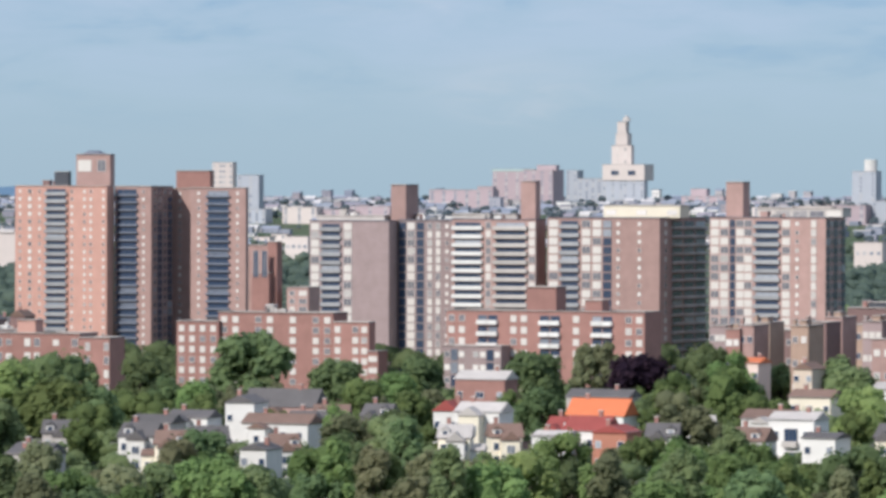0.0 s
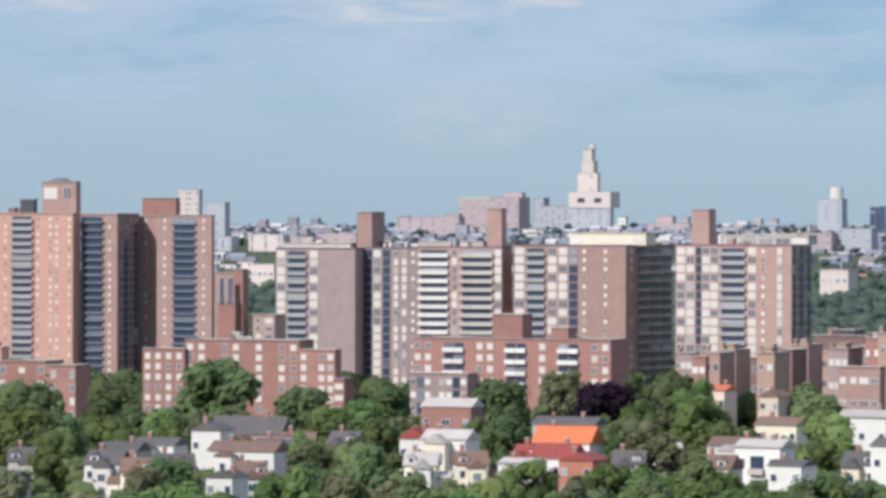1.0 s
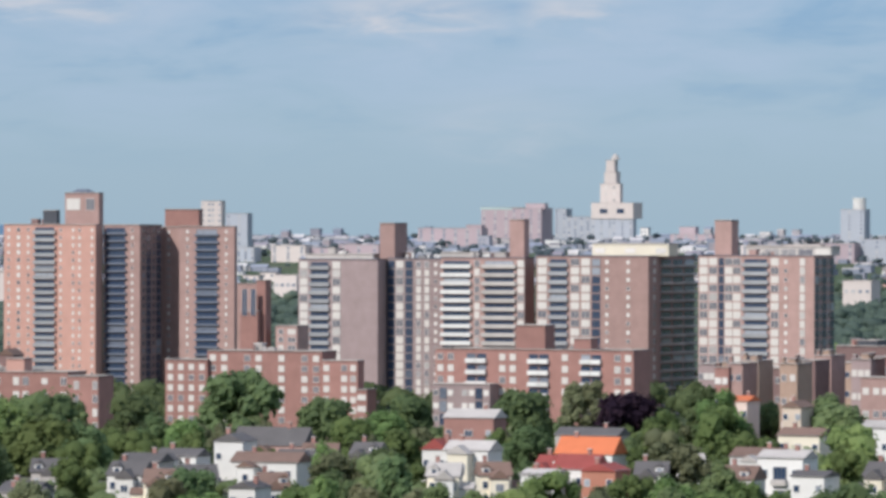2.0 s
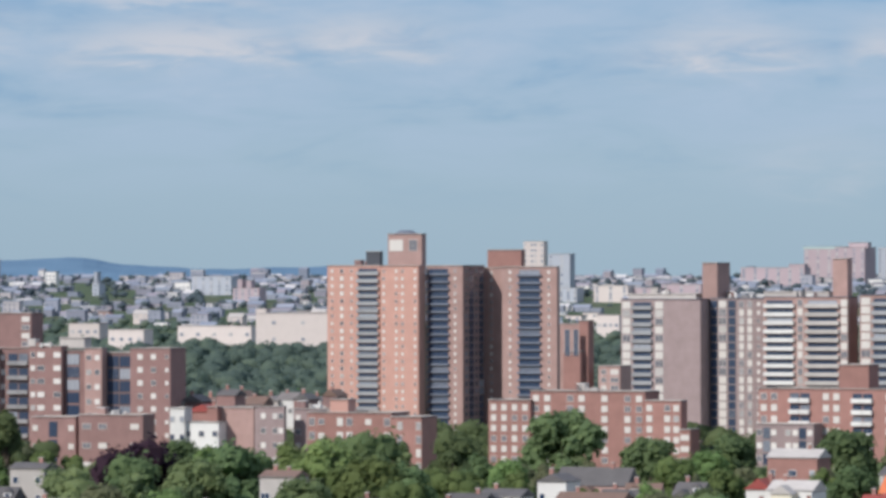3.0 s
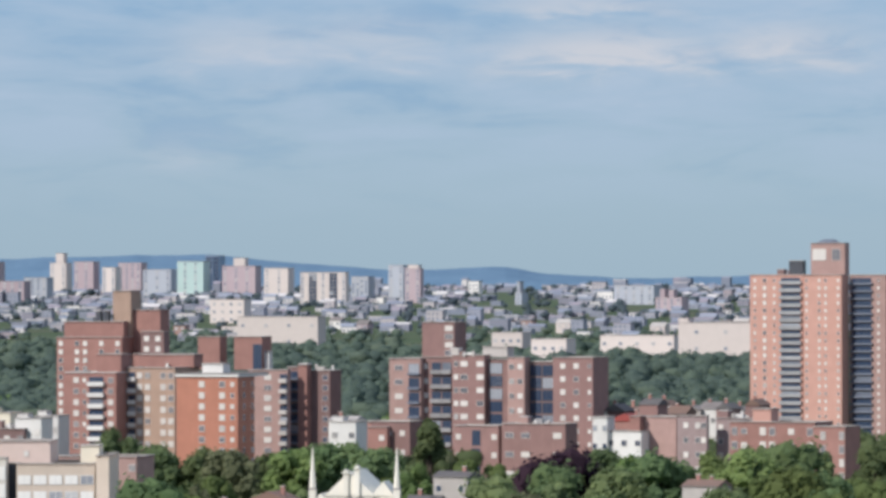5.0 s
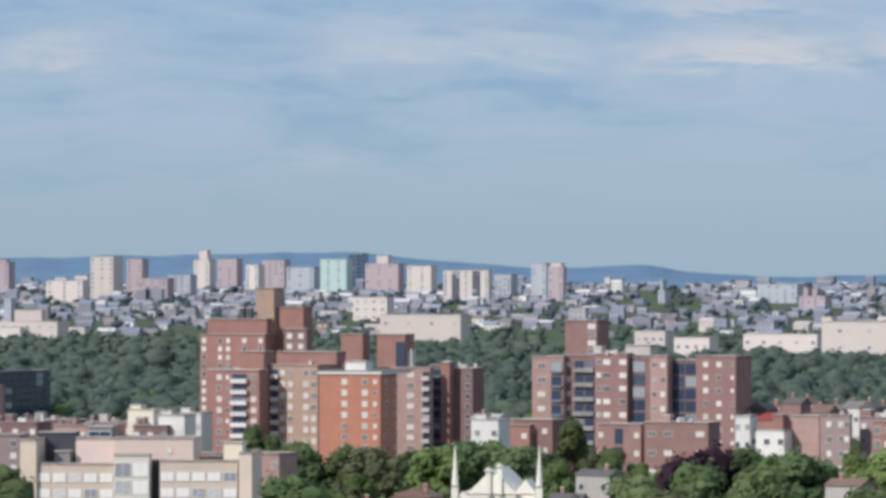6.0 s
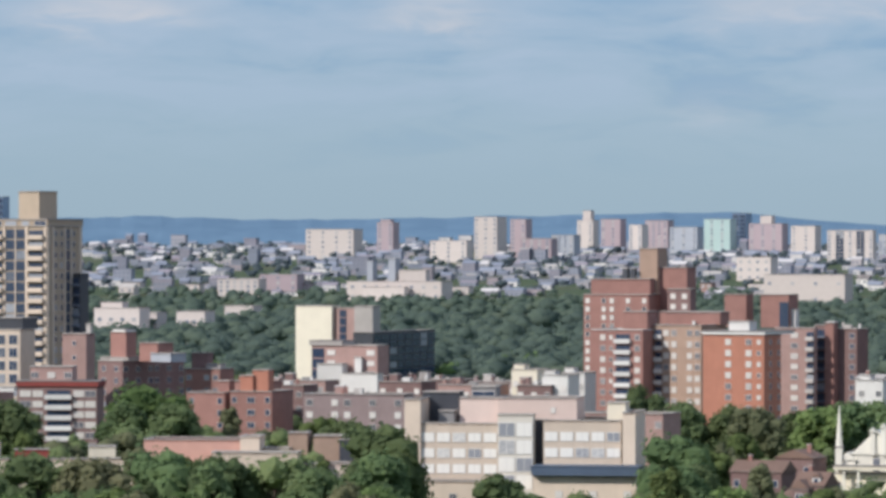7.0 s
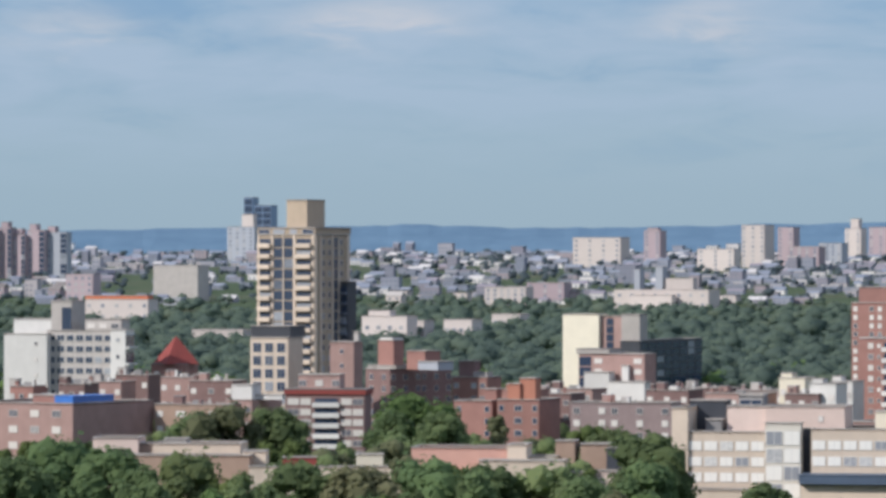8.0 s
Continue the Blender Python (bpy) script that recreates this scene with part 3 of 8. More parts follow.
def polar(bearing, d):
    return d * math.sin(radians(bearing)), d * math.cos(radians(bearing))


CLEAR = []

# ---- buildings ----

b = site("apartment_tower", 97.5, 1847.4, 0.0, -25.0, "tall orange brick apartment tower with dark balcony columns", "apartment tower")
block(b, -36.1, -15.1, 0.0, 30.0, 0.0, 63.9, BRICK_ORANGE)
facade(b, -36.1, -24.5, 0.00, 0.0, 63.3, 23, "sws", size=(1.1, 1.3), pane=PANE)
facade(b, -24.5, -15.4, 0.00, 0.0, 63.3, 23, "b", rail=MID_RAIL, out=1.0)
rooftop(b, -25.6, 15.0, 63.4, 1)
block(b, -13.7, 1.2, -3.0, 4.2, 0.0, 63.8, BRICK_ORANGE)
facade(b, -13.7, 1.2, -3.00, 0.0, 63.2, 23, "s.ss.s", size=(1.1, 1.3), pane=PANE)
# Wings that catch less sun: their dimness is put in as rose brick.
block(b, 1.5, 15.8, 4.0, 26.0, 0.0, 63.8, BRICK_ROSE)
facade(b, 1.7, 10.9, 4.00, 0.0, 63.2, 23, "b", rail=RAIL, out=1.0)
facade(b, 11.3, 14.4, 4.00, 0.0, 63.2, 23, "s", size=(1.2, 1.3))
# Windows on the shaded face; their dark blue also deepens its shade.
facade(b, 5.0, 25.0, 15.80, 0.0, 63.2, 23, "wdwd", side="r", pane=PANE_DARK, frame_mat=METAL)
block(b, 2.0, 28.7, 28.0, 42.0, 0.0, 63.1, BRICK_ROSE)
facade(b, 16.2, 28.7, 28.00, 0.0, 62.5, 23, "s.ws", size=(1.2, 1.3))
block(b, 28.9, 50.3, 10.0, 12.8, 0.0, 63.3, BRICK_ROSE)
facade(b, 29.8, 34.3, 10.00, 0.0, 62.7, 23, "s", size=(1.2, 1.3))
facade(b, 34.7, 44.5, 10.00, 0.0, 62.7, 23, "b", rail=RAIL, out=1.0)
facade(b, 44.9, 49.4, 10.00, 0.0, 62.7, 23, "s", size=(1.2, 1.3))
block(b, -12.8, 0.5, 2.0, 6.4, 63.8, 75.4, BRICK_ROSE)
facade(b, -12.8, 0.5, 2.00, 67.8, 74.8, 1, "Ww", pane=PANE_WHITE, size=(3, 4))
cone(b, "cap", -7.9, 7.5, 75.6, 76.9, 5.0, 2.2, RAIL, 8)
block(b, -22.7, -17.2, 5.0, 7.8, 63.9, 69.0, CHARCOAL)
block(b, 21.7, 34.9, 14.0, 17.9, 63.3, 69.5, BRICK_RED)

b = site("apartment_block", 174.0, 1721.2, 0.0, -27.8, "grey-rose brick slab with pale window columns and blank walls", "apartment block", group="linked slab blocks")
block(b, -15.0, 14.2, 0.0, 9.3, 0.0, 52.0, BRICK_MAUVE, cap=RAIL)
facade(b, -14.8, -11.2, 0.00, 0.0, 51.4, 18, "W", pane=PANE_WHITE, size=(1.6, 2.2))
facade(b, -11.0, -3.3, 0.00, 0.0, 51.4, 18, "b", rail=MID_RAIL, out=1.0)
facade(b, -2.9, 1.0, 0.00, 0.0, 51.4, 18, "W", pane=PANE_WHITE, size=(1.6, 2.2))
block(b, 11.8, 17.2, 8.0, 19.9, 52.1, 64.3, BRICK_ROSE)
block(b, -14.9, 10.1, 6.0, 14.0, 52.1, 53.7, CONCRETE)
rooftop(b, -2.4, 10.0, 53.3, 3)

b = site("apartment_block", 198.2, 1712.6, 0.0, -28.6, "grey-rose brick slab with pale window columns beside blank brick", "apartment block", group="linked slab blocks")
block(b, -10.7, 8.8, 4.0, 20.0, 0.0, 52.3, BRICK_MAUVE, cap=RAIL)
# Dark panes stand for a shaded recess between the blocks.
facade(b, -10.7, -8.0, 4.00, 0.0, 51.7, 18, "d")
facade(b, -7.8, -4.6, 4.00, 0.0, 51.7, 18, "W", pane=PANE_WHITE, size=(1.5, 2.2))
# Another shaded recess, put in as dark panes.
facade(b, -4.2, -1.4, 4.00, 0.0, 51.7, 18, "d")
facade(b, -0.8, 5.3, 4.00, 0.0, 51.7, 18, "ww", pane=PANE_WHITE, size=(1.5, 2.0))
facade(b, 5.6, 8.4, 4.00, 0.0, 51.7, 18, "s")
rooftop(b, -1.0, 12.0, 51.9, 4)

b = site("apartment_block", 219.6, 1697.9, 0.0, -29.4, "rose brick slab block with rows of white balconies", "apartment block", group="linked slab blocks")
block(b, -15.2, 15.3, 2.0, 11.2, 0.0, 52.7, BRICK_ROSE, cap=RAIL)
facade(b, -15.2, -3.7, 2.00, 0.0, 52.1, 18, "b", rail=WHITE)
facade(b, -3.5, -0.4, 2.00, 0.0, 52.1, 18, "w", pane=PANE_WHITE, size=(1.7, 2.2))
facade(b, -0.2, 12.6, 2.00, 0.0, 52.1, 18, "b", rail=CONCRETE)
facade(b, 12.6, 15.3, 2.00, 0.0, 52.1, 18, "W", pane=PANE_WHITE, size=(1.5, 2.2))
rooftop(b, 0.0, 6.6, 52.2, 5)
block(b, 6.7, 12.0, 10.0, 14.6, 52.6, 65.6, BRICK_ROSE)
block(b, -17.7, 6.0, 8.0, 14.0, 52.7, 54.4, CONCRETE)

b = site("apartment_block", 260.5, 1674.9, 0.0, -30.8, "grey-rose brick slab with pale window columns and shaded balconies", "apartment block", group="linked slab blocks")
block(b, -26.9, 13.7, 0.0, 42.9, 0.0, 53.4, BRICK_ROSE, cap=RAIL)
facade(b, -26.5, -22.8, 0.00, 0.0, 52.8, 18, "W", pane=PANE_WHITE, size=(1.8, 2.2))
facade(b, -22.4, -15.1, 0.00, 0.0, 52.8, 18, "b", rail=MID_RAIL, out=1.0)
facade(b, -14.7, -6.9, 0.00, 0.0, 52.8, 18, "WW", pane=PANE_WHITE, size=(1.7, 2.2))
# Shaded recess between bays, drawn as a column of dark panes.
facade(b, -6.7, -3.5, 0.00, 0.0, 52.8, 18, "d")
facade(b, -3.1, 12.2, 0.00, 0.0, 52.8, 18, "s.s.", size=(1.5, 1.5))
facade(b, 0.0, 42.9, 13.67, 0.0, 52.8, 18, "wbbb", side="r", rail=CONCRETE, pane=PANE)
rooftop(b, -6.6, 21.5, 53.0, 6)
block(b, -10.2, 17.4, 9.0, 18.0, 53.4, 57.5, CREAM)
facade(b, -10.2, 17.4, 9.00, 53.4, 56.9, 1, "W.W.W", size=(2, 1.5))

b = site("apartment_block", 308.8, 1655.4, 0.0, -32.6, "grey-rose brick slab with pale window columns and a dark end", "apartment block", group="linked slab blocks")
block(b, -23.3, 18.2, 0.0, 17.6, 0.0, 53.7, BRICK_ROSE, cap=RAIL)
facade(b, -23.1, -16.2, 0.00, 0.0, 53.1, 18, "WW", pane=PANE_WHITE, size=(1.6, 2.2))
# Dark panes in place of a shaded gap.
facade(b, -16.0, -14.0, 0.00, 0.0, 53.1, 18, "d")
facade(b, -13.8, -7.9, 0.00, 0.0, 53.1, 18, "WW", pane=PANE_WHITE, size=(1.5, 2.2))
facade(b, -7.5, 2.2, 0.00, 0.0, 53.1, 18, "b", rail=MID_RAIL, out=1.0)
facade(b, 2.6, 5.7, 0.00, 0.0, 53.1, 18, "W", pane=PANE_WHITE, size=(1.7, 2.2))
facade(b, 6.1, 10.1, 0.00, 0.0, 53.1, 18, "s")
facade(b, 12.6, 15.4, 0.00, 0.0, 53.1, 18, "w", pane=PANE_WHITE, size=(1.6, 2.2))
# Dark end windows, which also carry this side's shade in their colour.
facade(b, 0.0, 17.6, 18.24, 0.0, 53.1, 18, "dwdwd", side="r", pane=PANE_DARK)
rooftop(b, -2.5, 8.8, 53.2, 7)
block(b, -19.9, -13.8, 6.0, 12.0, 53.7, 65.4, BRICK_ROSE)
block(b, -11.7, 18.7, 14.0, 22.0, 53.7, 56.7, CONCRETE)
facade(b, -11.7, 18.7, 14.00, 53.7, 56.1, 1, "WWWWW", pane=PANE_WHITE, size=(3, 2))

b = site("apartment_house", 129.2, 1514.5, 0.0, -26.9, "low red brick apartment house with pale window rows", "apartment house")
block(b, -30.7, -17.0, 0.0, 12.0, 0.0, 22.5, BRICK_RED)
facade(b, -30.7, -17.0, 0.00, 0.0, 21.9, 7, "wwww", pane=PANE_WHITE, size=(1.5, 1.7))
block(b, -17.8, 19.3, 2.0, 14.0, 0.0, 25.3, BRICK_RED)
facade(b, -17.8, 19.3, 2.00, 0.0, 24.7, 8, "ww.ww.w.ww", pane=PANE_WHITE, size=(1.7, 1.7))
rooftop(b, 0.7, 8.0, 24.9, 8)
block(b, 20.1, 31.5, 0.0, 5.4, 0.0, 22.7, BRICK_RED)
facade(b, 20.1, 31.5, 0.00, 0.0, 22.1, 7, "w.ww", pane=PANE_WHITE, size=(1.6, 1.7))
block(b, 31.9, 35.2, -2.0, 6.0, 0.0, 14.2, BRICK_RED)
facade(b, 31.9, 35.2, -2.00, 0.0, 13.6, 4, "W", pane=PANE_WHITE)

b = site("brick_tower", 135.0, 1614.4, 0.0, -26.8, "red brick stair tower with paired openings", "tower")
block(b, -2.5, 3.4, -3.0, 5.0, 0.0, 35.9, BRICK_RED)
facade(b, -2.5, 3.4, -3.00, 44.0, 33.4, 1, "TT", pane=PANE_DARK, size=(1.6, 3))
block(b, 1.8, 4.9, 0.0, 4.8, 0.0, 45.7, BRICK_RED)
block(b, -7.3, 0.5, 6.0, 12.0, 0.0, 44.6, BRICK_ROSE)
block(b, 8.4, 15.8, 0.0, 10.0, 0.0, 31.2, BRICK_ROSE)
facade(b, 8.4, 15.8, 0.00, 0.0, 30.6, 12, "wW", pane=PANE_WHITE)

b = site("apartment_house", 207.3, 1485.6, 0.0, -29.9, "low red brick apartment house with white porches", "apartment house")
block(b, -30.7, 32.5, 0.0, 14.0, 0.0, 26.4, BRICK_RED)
facade(b, -30.7, 32.5, 0.00, 2.0, 25.8, 7, "ww.bb.ww.bb.w.bb.ww", rail=WHITE, pane=PANE_WHITE, size=(1.7, 1.8))
rooftop(b, 0.9, 7.0, 26.0, 9)
block(b, -6.1, 3.3, 3.0, 11.0, 26.4, 33.5, BRICK_RED)
block(b, -28.2, -9.8, -8.0, -1.0, 0.0, 16.1, BRICK_MAUVE)
facade(b, -28.2, -9.8, -8.00, 0.0, 15.5, 4, "wdw.wwdw", pane=PANE)
block(b, 12.5, 17.9, 3.0, 9.0, 26.4, 29.7, BRICK_RED)

b = site("apartment_house", 62.3, 1448.7, 0.0, -24.5, "low dark red brick apartment house with tall pale windows", "apartment house")
block(b, -19.2, 7.0, 0.0, 14.0, 0.0, 20.9, BRICK_RED)
facade(b, -19.2, 7.0, 0.00, 0.0, 20.3, 5, "Tw.TT.w.T", pane=PANE_WHITE, size=(1.6, 1.5))
block(b, 8.2, 17.7, -4.0, 8.0, 0.0, 19.9, BRICK_RED)
facade(b, 8.2, 17.7, -4.00, 0.0, 19.3, 5, ".T..T", pane=PANE_WHITE, size=(1.3, 1.5))
block(b, -13.8, -8.2, 4.0, 10.0, 20.4, 24.5, BRICK_ORANGE)

b = site("apartment_house", 34.1, 1479.6, 0.0, -23.3, "low rose brick apartment house beside a dark court", "apartment house")
block(b, -15.0, -4.6, 0.0, 12.0, 0.0, 21.6, BRICK_ROSE)
block(b, -4.3, 5.0, 0.0, 1.8, 0.0, 22.0, BRICK_MAUVE)
facade(b, -4.3, 5.0, 0.00, 0.0, 21.4, 5, ".w.ww", size=(1.3, 1.5))
block(b, 4.8, 16.4, 8.0, 17.0, 0.0, 21.2, BRICK_MAUVE)
facade(b, 4.8, 16.4, 8.00, 0.0, 20.6, 5, "w.ww", size=(1.3, 1.5))
rooftop(b, 10.6, 12.5, 20.8, 12)

b = site("row_house", 248.3, 1418.4, 0.0, -31.9, "weathered rose brick row house with a flat roof", "house", group="flat-roofed row houses")
block(b, -2.5, 2.5, 0.0, 11.0, 0.0, 23.8, BRICK_MAUVE)
facade(b, -2.5, 2.5, 0.00, 0.0, 23.2, 4, "wWw", pane=PANE_WHITE, size=(1.3, 1.6))
block(b, -3.2, -2.3, 3.0, 4.4, 23.8, 24.9, BRICK_MAUVE)

b = site("row_house", 238.5, 1338.9, 0.0, -32.1, "low brick row house with a tall chimney", "house", group="flat-roofed row houses")
block(b, -2.0, 2.0, 0.0, 11.0, 0.0, 24.9, BRICK_RED)
facade(b, -2.0, 2.0, 0.00, 0.0, 24.3, 4, "Ww", pane=PANE, size=(1.3, 1.6))
block(b, -2.7, -1.9, 3.0, 4.4, 24.9, 25.9, BRICK_RED)
block(b, -1.6, -0.0, 4.0, 8.0, 24.9, 26.2, BRICK_TAN)

b = site("row_house", 242.0, 1338.3, 0.0, -32.2, "narrow brick row house with pale windows", "house", group="flat-roofed row houses")
block(b, -2.2, 2.2, 0.0, 11.0, 0.0, 25.9, BRICK_ROSE)
facade(b, -2.2, 2.2, 0.00, 0.0, 25.3, 4, "ww", pane=PANE_DARK, size=(1.3, 1.6))
block(b, -2.9, -2.1, 3.0, 4.4, 25.9, 27.7, BRICK_ROSE)

b = site("row_house", 253.2, 1376.9, 0.0, -32.4, "weathered rose brick row house with a flat roof", "house", group="flat-roofed row houses")
block(b, -2.5, 2.5, 0.0, 11.0, 0.0, 25.7, BRICK_TAN)
facade(b, -2.5, 2.5, 0.00, 0.0, 25.1, 4, "Ww", pane=PANE_DARK, size=(1.3, 1.6))
block(b, -3.2, -2.4, 3.0, 4.4, 25.7, 27.6, BRICK_TAN)
block(b, -1.6, 0.4, 4.0, 8.0, 25.7, 27.1, BRICK_TAN)

b = site("row_house", 266.0, 1415.2, 0.0, -32.6, "low brick row house with a tall chimney", "house", group="flat-roofed row houses")
block(b, -3.6, 3.6, 0.0, 11.0, 0.0, 22.6, BRICK_DUSK)
facade(b, -3.6, 3.6, 0.00, 0.0, 22.0, 4, "w.w", pane=PANE, size=(1.3, 1.6))
block(b, -4.2, -3.4, 3.0, 4.4, 22.6, 23.7, BRICK_DUSK)

b = site("row_house", 256.1, 1335.7, 0.0, -32.9, "narrow brick row house with pale windows", "house", group="flat-roofed row houses")
block(b, -2.5, 2.5, 0.0, 11.0, 0.0, 25.9, BRICK_TAN)
facade(b, -2.5, 2.5, 0.00, 0.0, 25.3, 4, "ww", pane=PANE_WHITE, size=(1.3, 1.6))
block(b, -3.2, -2.4, 3.0, 4.4, 25.9, 27.4, BRICK_TAN)
block(b, -1.6, 0.3, 4.0, 8.0, 25.9, 27.2, BRICK_TAN)

b = site("row_house", 267.9, 1374.1, 0.0, -33.0, "weathered rose brick row house with a flat roof", "house", group="flat-roofed row houses")
block(b, -3.2, 3.2, 0.0, 11.0, 0.0, 25.8, BRICK_DUSK)
facade(b, -3.2, 3.2, 0.00, 0.0, 25.2, 4, "Ww", pane=PANE_WHITE, size=(1.3, 1.6))
block(b, -3.9, -3.1, 3.0, 4.4, 25.8, 27.2, BRICK_DUSK)

b = site("row_house", 280.7, 1412.4, 0.0, -33.2, "low brick row house with a tall chimney", "house", group="flat-roofed row houses")
block(b, -2.5, 2.5, 0.0, 11.0, 0.0, 26.3, BRICK_ROSE)
facade(b, -2.5, 2.5, 0.00, 0.0, 25.7, 4, "ww", pane=PANE, size=(1.3, 1.6))
block(b, -3.2, -2.3, 3.0, 4.4, 26.3, 27.7, BRICK_ROSE)
block(b, -1.6, 0.4, 4.0, 8.0, 26.3, 27.7, BRICK_TAN)

b = site("row_house", 293.4, 1450.6, 0.0, -33.4, "narrow brick row house with pale windows", "house", group="flat-roofed row houses")
block(b, -3.5, 3.5, 0.0, 11.0, 0.0, 23.3, BRICK_TAN)
facade(b, -3.5, 3.5, 0.00, 0.0, 22.7, 4, "w.w", pane=PANE_DARK, size=(1.3, 1.6))
block(b, -4.2, -3.3, 3.0, 4.4, 23.3, 24.5, BRICK_TAN)

b = site("row_house", 283.2, 1371.1, 0.0, -33.7, "weathered rose brick row house with a flat roof", "house", group="flat-roofed row houses")
block(b, -2.9, 2.9, 0.0, 11.0, 0.0, 26.2, BRICK_MAUVE)
facade(b, -2.9, 2.9, 0.00, 0.0, 25.6, 4, "wWw", pane=PANE_WHITE, size=(1.3, 1.6))
block(b, -3.7, -2.8, 3.0, 4.4, 26.2, 27.3, BRICK_MAUVE)
block(b, -1.6, 0.7, 4.0, 8.0, 26.2, 27.6, BRICK_TAN)

b = site("row_house", 296.7, 1409.1, 0.0, -33.9, "low brick row house with a tall chimney", "house", group="flat-roofed row houses")
block(b, -3.5, 3.5, 0.0, 11.0, 0.0, 25.9, BRICK_RED)
facade(b, -3.5, 3.5, 0.00, 0.0, 25.3, 4, "w.w", pane=PANE_WHITE, size=(1.3, 1.6))
block(b, -4.2, -3.3, 3.0, 4.4, 25.9, 26.9, BRICK_RED)

b = site("row_house", 292.3, 1369.1, 0.0, -34.1, "narrow brick row house with pale windows", "house", group="flat-roofed row houses")
block(b, -1.9, 1.9, 0.0, 11.0, 0.0, 29.2, BRICK_RED)
facade(b, -1.9, 1.9, 0.00, 0.0, 28.6, 4, "w.w", pane=PANE, size=(1.3, 1.6))
block(b, -2.6, -1.8, 3.0, 4.4, 29.2, 30.4, BRICK_RED)
block(b, -1.6, -0.1, 4.0, 8.0, 29.2, 30.6, CONCRETE)

b = site("row_house", 288.1, 1329.1, 0.0, -34.2, "weathered rose brick row house with a flat roof", "house", group="flat-roofed row houses")
block(b, -2.9, 2.9, 0.0, 11.0, 0.0, 31.4, BRICK_TAN)
facade(b, -2.9, 2.9, 0.00, 0.0, 30.8, 4, "ww", pane=PANE_WHITE, size=(1.3, 1.6))
block(b, -3.7, -2.8, 3.0, 4.4, 31.4, 33.1, BRICK_TAN)

b = site("row_house", 292.4, 1328.2, 0.0, -34.4, "low brick row house with a tall chimney", "house", group="flat-roofed row houses")
block(b, -2.6, 2.6, 0.0, 11.0, 0.0, 30.5, BRICK_TAN)
facade(b, -2.6, 2.6, 0.00, 0.0, 29.9, 4, "Ww", pane=PANE, size=(1.3, 1.6))
block(b, -3.3, -2.5, 3.0, 4.4, 30.5, 32.3, BRICK_TAN)
block(b, -1.6, 0.5, 4.0, 8.0, 30.5, 31.9, WHITE)

b = site("row_house", 296.9, 1327.2, 0.0, -34.6, "narrow brick row house with pale windows", "house", group="flat-roofed row houses")
block(b, -3.4, 3.4, 0.0, 11.0, 0.0, 31.1, BRICK_RED)
facade(b, -3.4, 3.4, 0.00, 0.0, 30.5, 4, "w.w", pane=PANE_WHITE, size=(1.3, 1.6))
block(b, -4.1, -3.3, 3.0, 4.4, 31.1, 32.3, BRICK_RED)

b = site("apartment_house", 306.3, 1468.4, 0.0, -33.8, "dark brick house with a black roof box", "apartment house")
block(b, -11.2, 8.1, 0.0, 12.0, 0.0, 27.7, BRICK_DUSK)
facade(b, -11.2, 8.1, 0.00, 0.0, 27.1, 4, "w.ww.w")
rooftop(b, -1.5, 6.0, 27.2, 13)
block(b, -5.1, 1.0, 2.0, 10.0, 27.7, 29.3, CHARCOAL)

b = site("apartment_house", 267.6, 1272.2, 0.0, -33.9, "rose brick apartment house with white-framed windows", "apartment house")
block(b, -5.2, 6.4, 0.0, 3.9, 0.0, 24.0, BRICK_ROSE)
facade(b, -5.2, 6.4, 0.00, 0.0, 23.4, 4, "wwWw", pane=PANE_WHITE)

b = site("house", 93.1, 1176.3, 0.0, -26.5, "small white house with a grey roof", "house", group="houses among the trees")
block(b, -3.6, 3.6, 0.0, 9.0, 0.0, 12.0, WHITE, lip=0)
facade(b, -3.6, 3.6, 0.00, 0.0, 11.4, 2, "w.w", size=(1.2, 1.4), pane=PANE_DARK, frame_mat=WHITE)
gable(b, -3.6, 3.6, 0.0, 9.0, 12.06, 13.9, SLATE, "y")
CLEAR.append((4.52, 0.16, 1180))
porch(b, -3.6, 3.6, 0.0, SLATE, 1)
chimney(b, -1.8, 4.5, 12.1, 14.9)

b = site("house", 106.5, 1225.4, 0.0, -27.0, "wide brick house with a grey slate roof", "house", group="houses among the trees")
block(b, -9.2, 9.2, 0.0, 9.0, 0.0, 9.0, BRICK_ROSE, lip=0)
facade(b, -9.2, 9.2, 0.00, 0.0, 8.4, 2, "w.w", size=(1.2, 1.4), pane=PANE_DARK, frame_mat=WHITE)
gable(b, -9.2, 9.2, 0.0, 9.0, 9.04, 13.4, SLATE, "x")
CLEAR.append((4.97, 0.40, 1230))
chimney(b, 4.0, 4.5, 9.1, 14.4)
block(b, -2.1, 2.3, -3.5, -0.1, 0.0, 7.2, WHITE, lip=0)
facade(b, -2.1, 2.3, -3.50, 0.0, 6.6, 2, "w", pane=PANE_DARK, size=(1.2, 1.4))
gable(b, -2.1, 2.3, -3.5, -0.1, 7.26, 9.2, TILE_BROWN, "y")

b = site("house", 98.7, 1145.8, 0.0, -26.9, "white house with a brown shingle roof", "house", group="houses among the trees")
block(b, -8.0, 8.0, 0.0, 9.0, 0.0, 8.5, WHITE, lip=0)
facade(b, -8.0, 8.0, 0.00, 0.0, 7.9, 2, "w.ww", size=(1.2, 1.4), pane=PANE_DARK, frame_mat=WHITE)
gable(b, -8.0, 8.0, 0.0, 9.0, 8.51, 10.8, TILE_BROWN, "x")
CLEAR.append((4.92, 0.37, 1150))
chimney(b, -4.0, 4.5, 8.6, 11.8)
block(b, -5.2, -1.0, -3.5, -0.1, 0.0, 7.5, WHITE, lip=0)
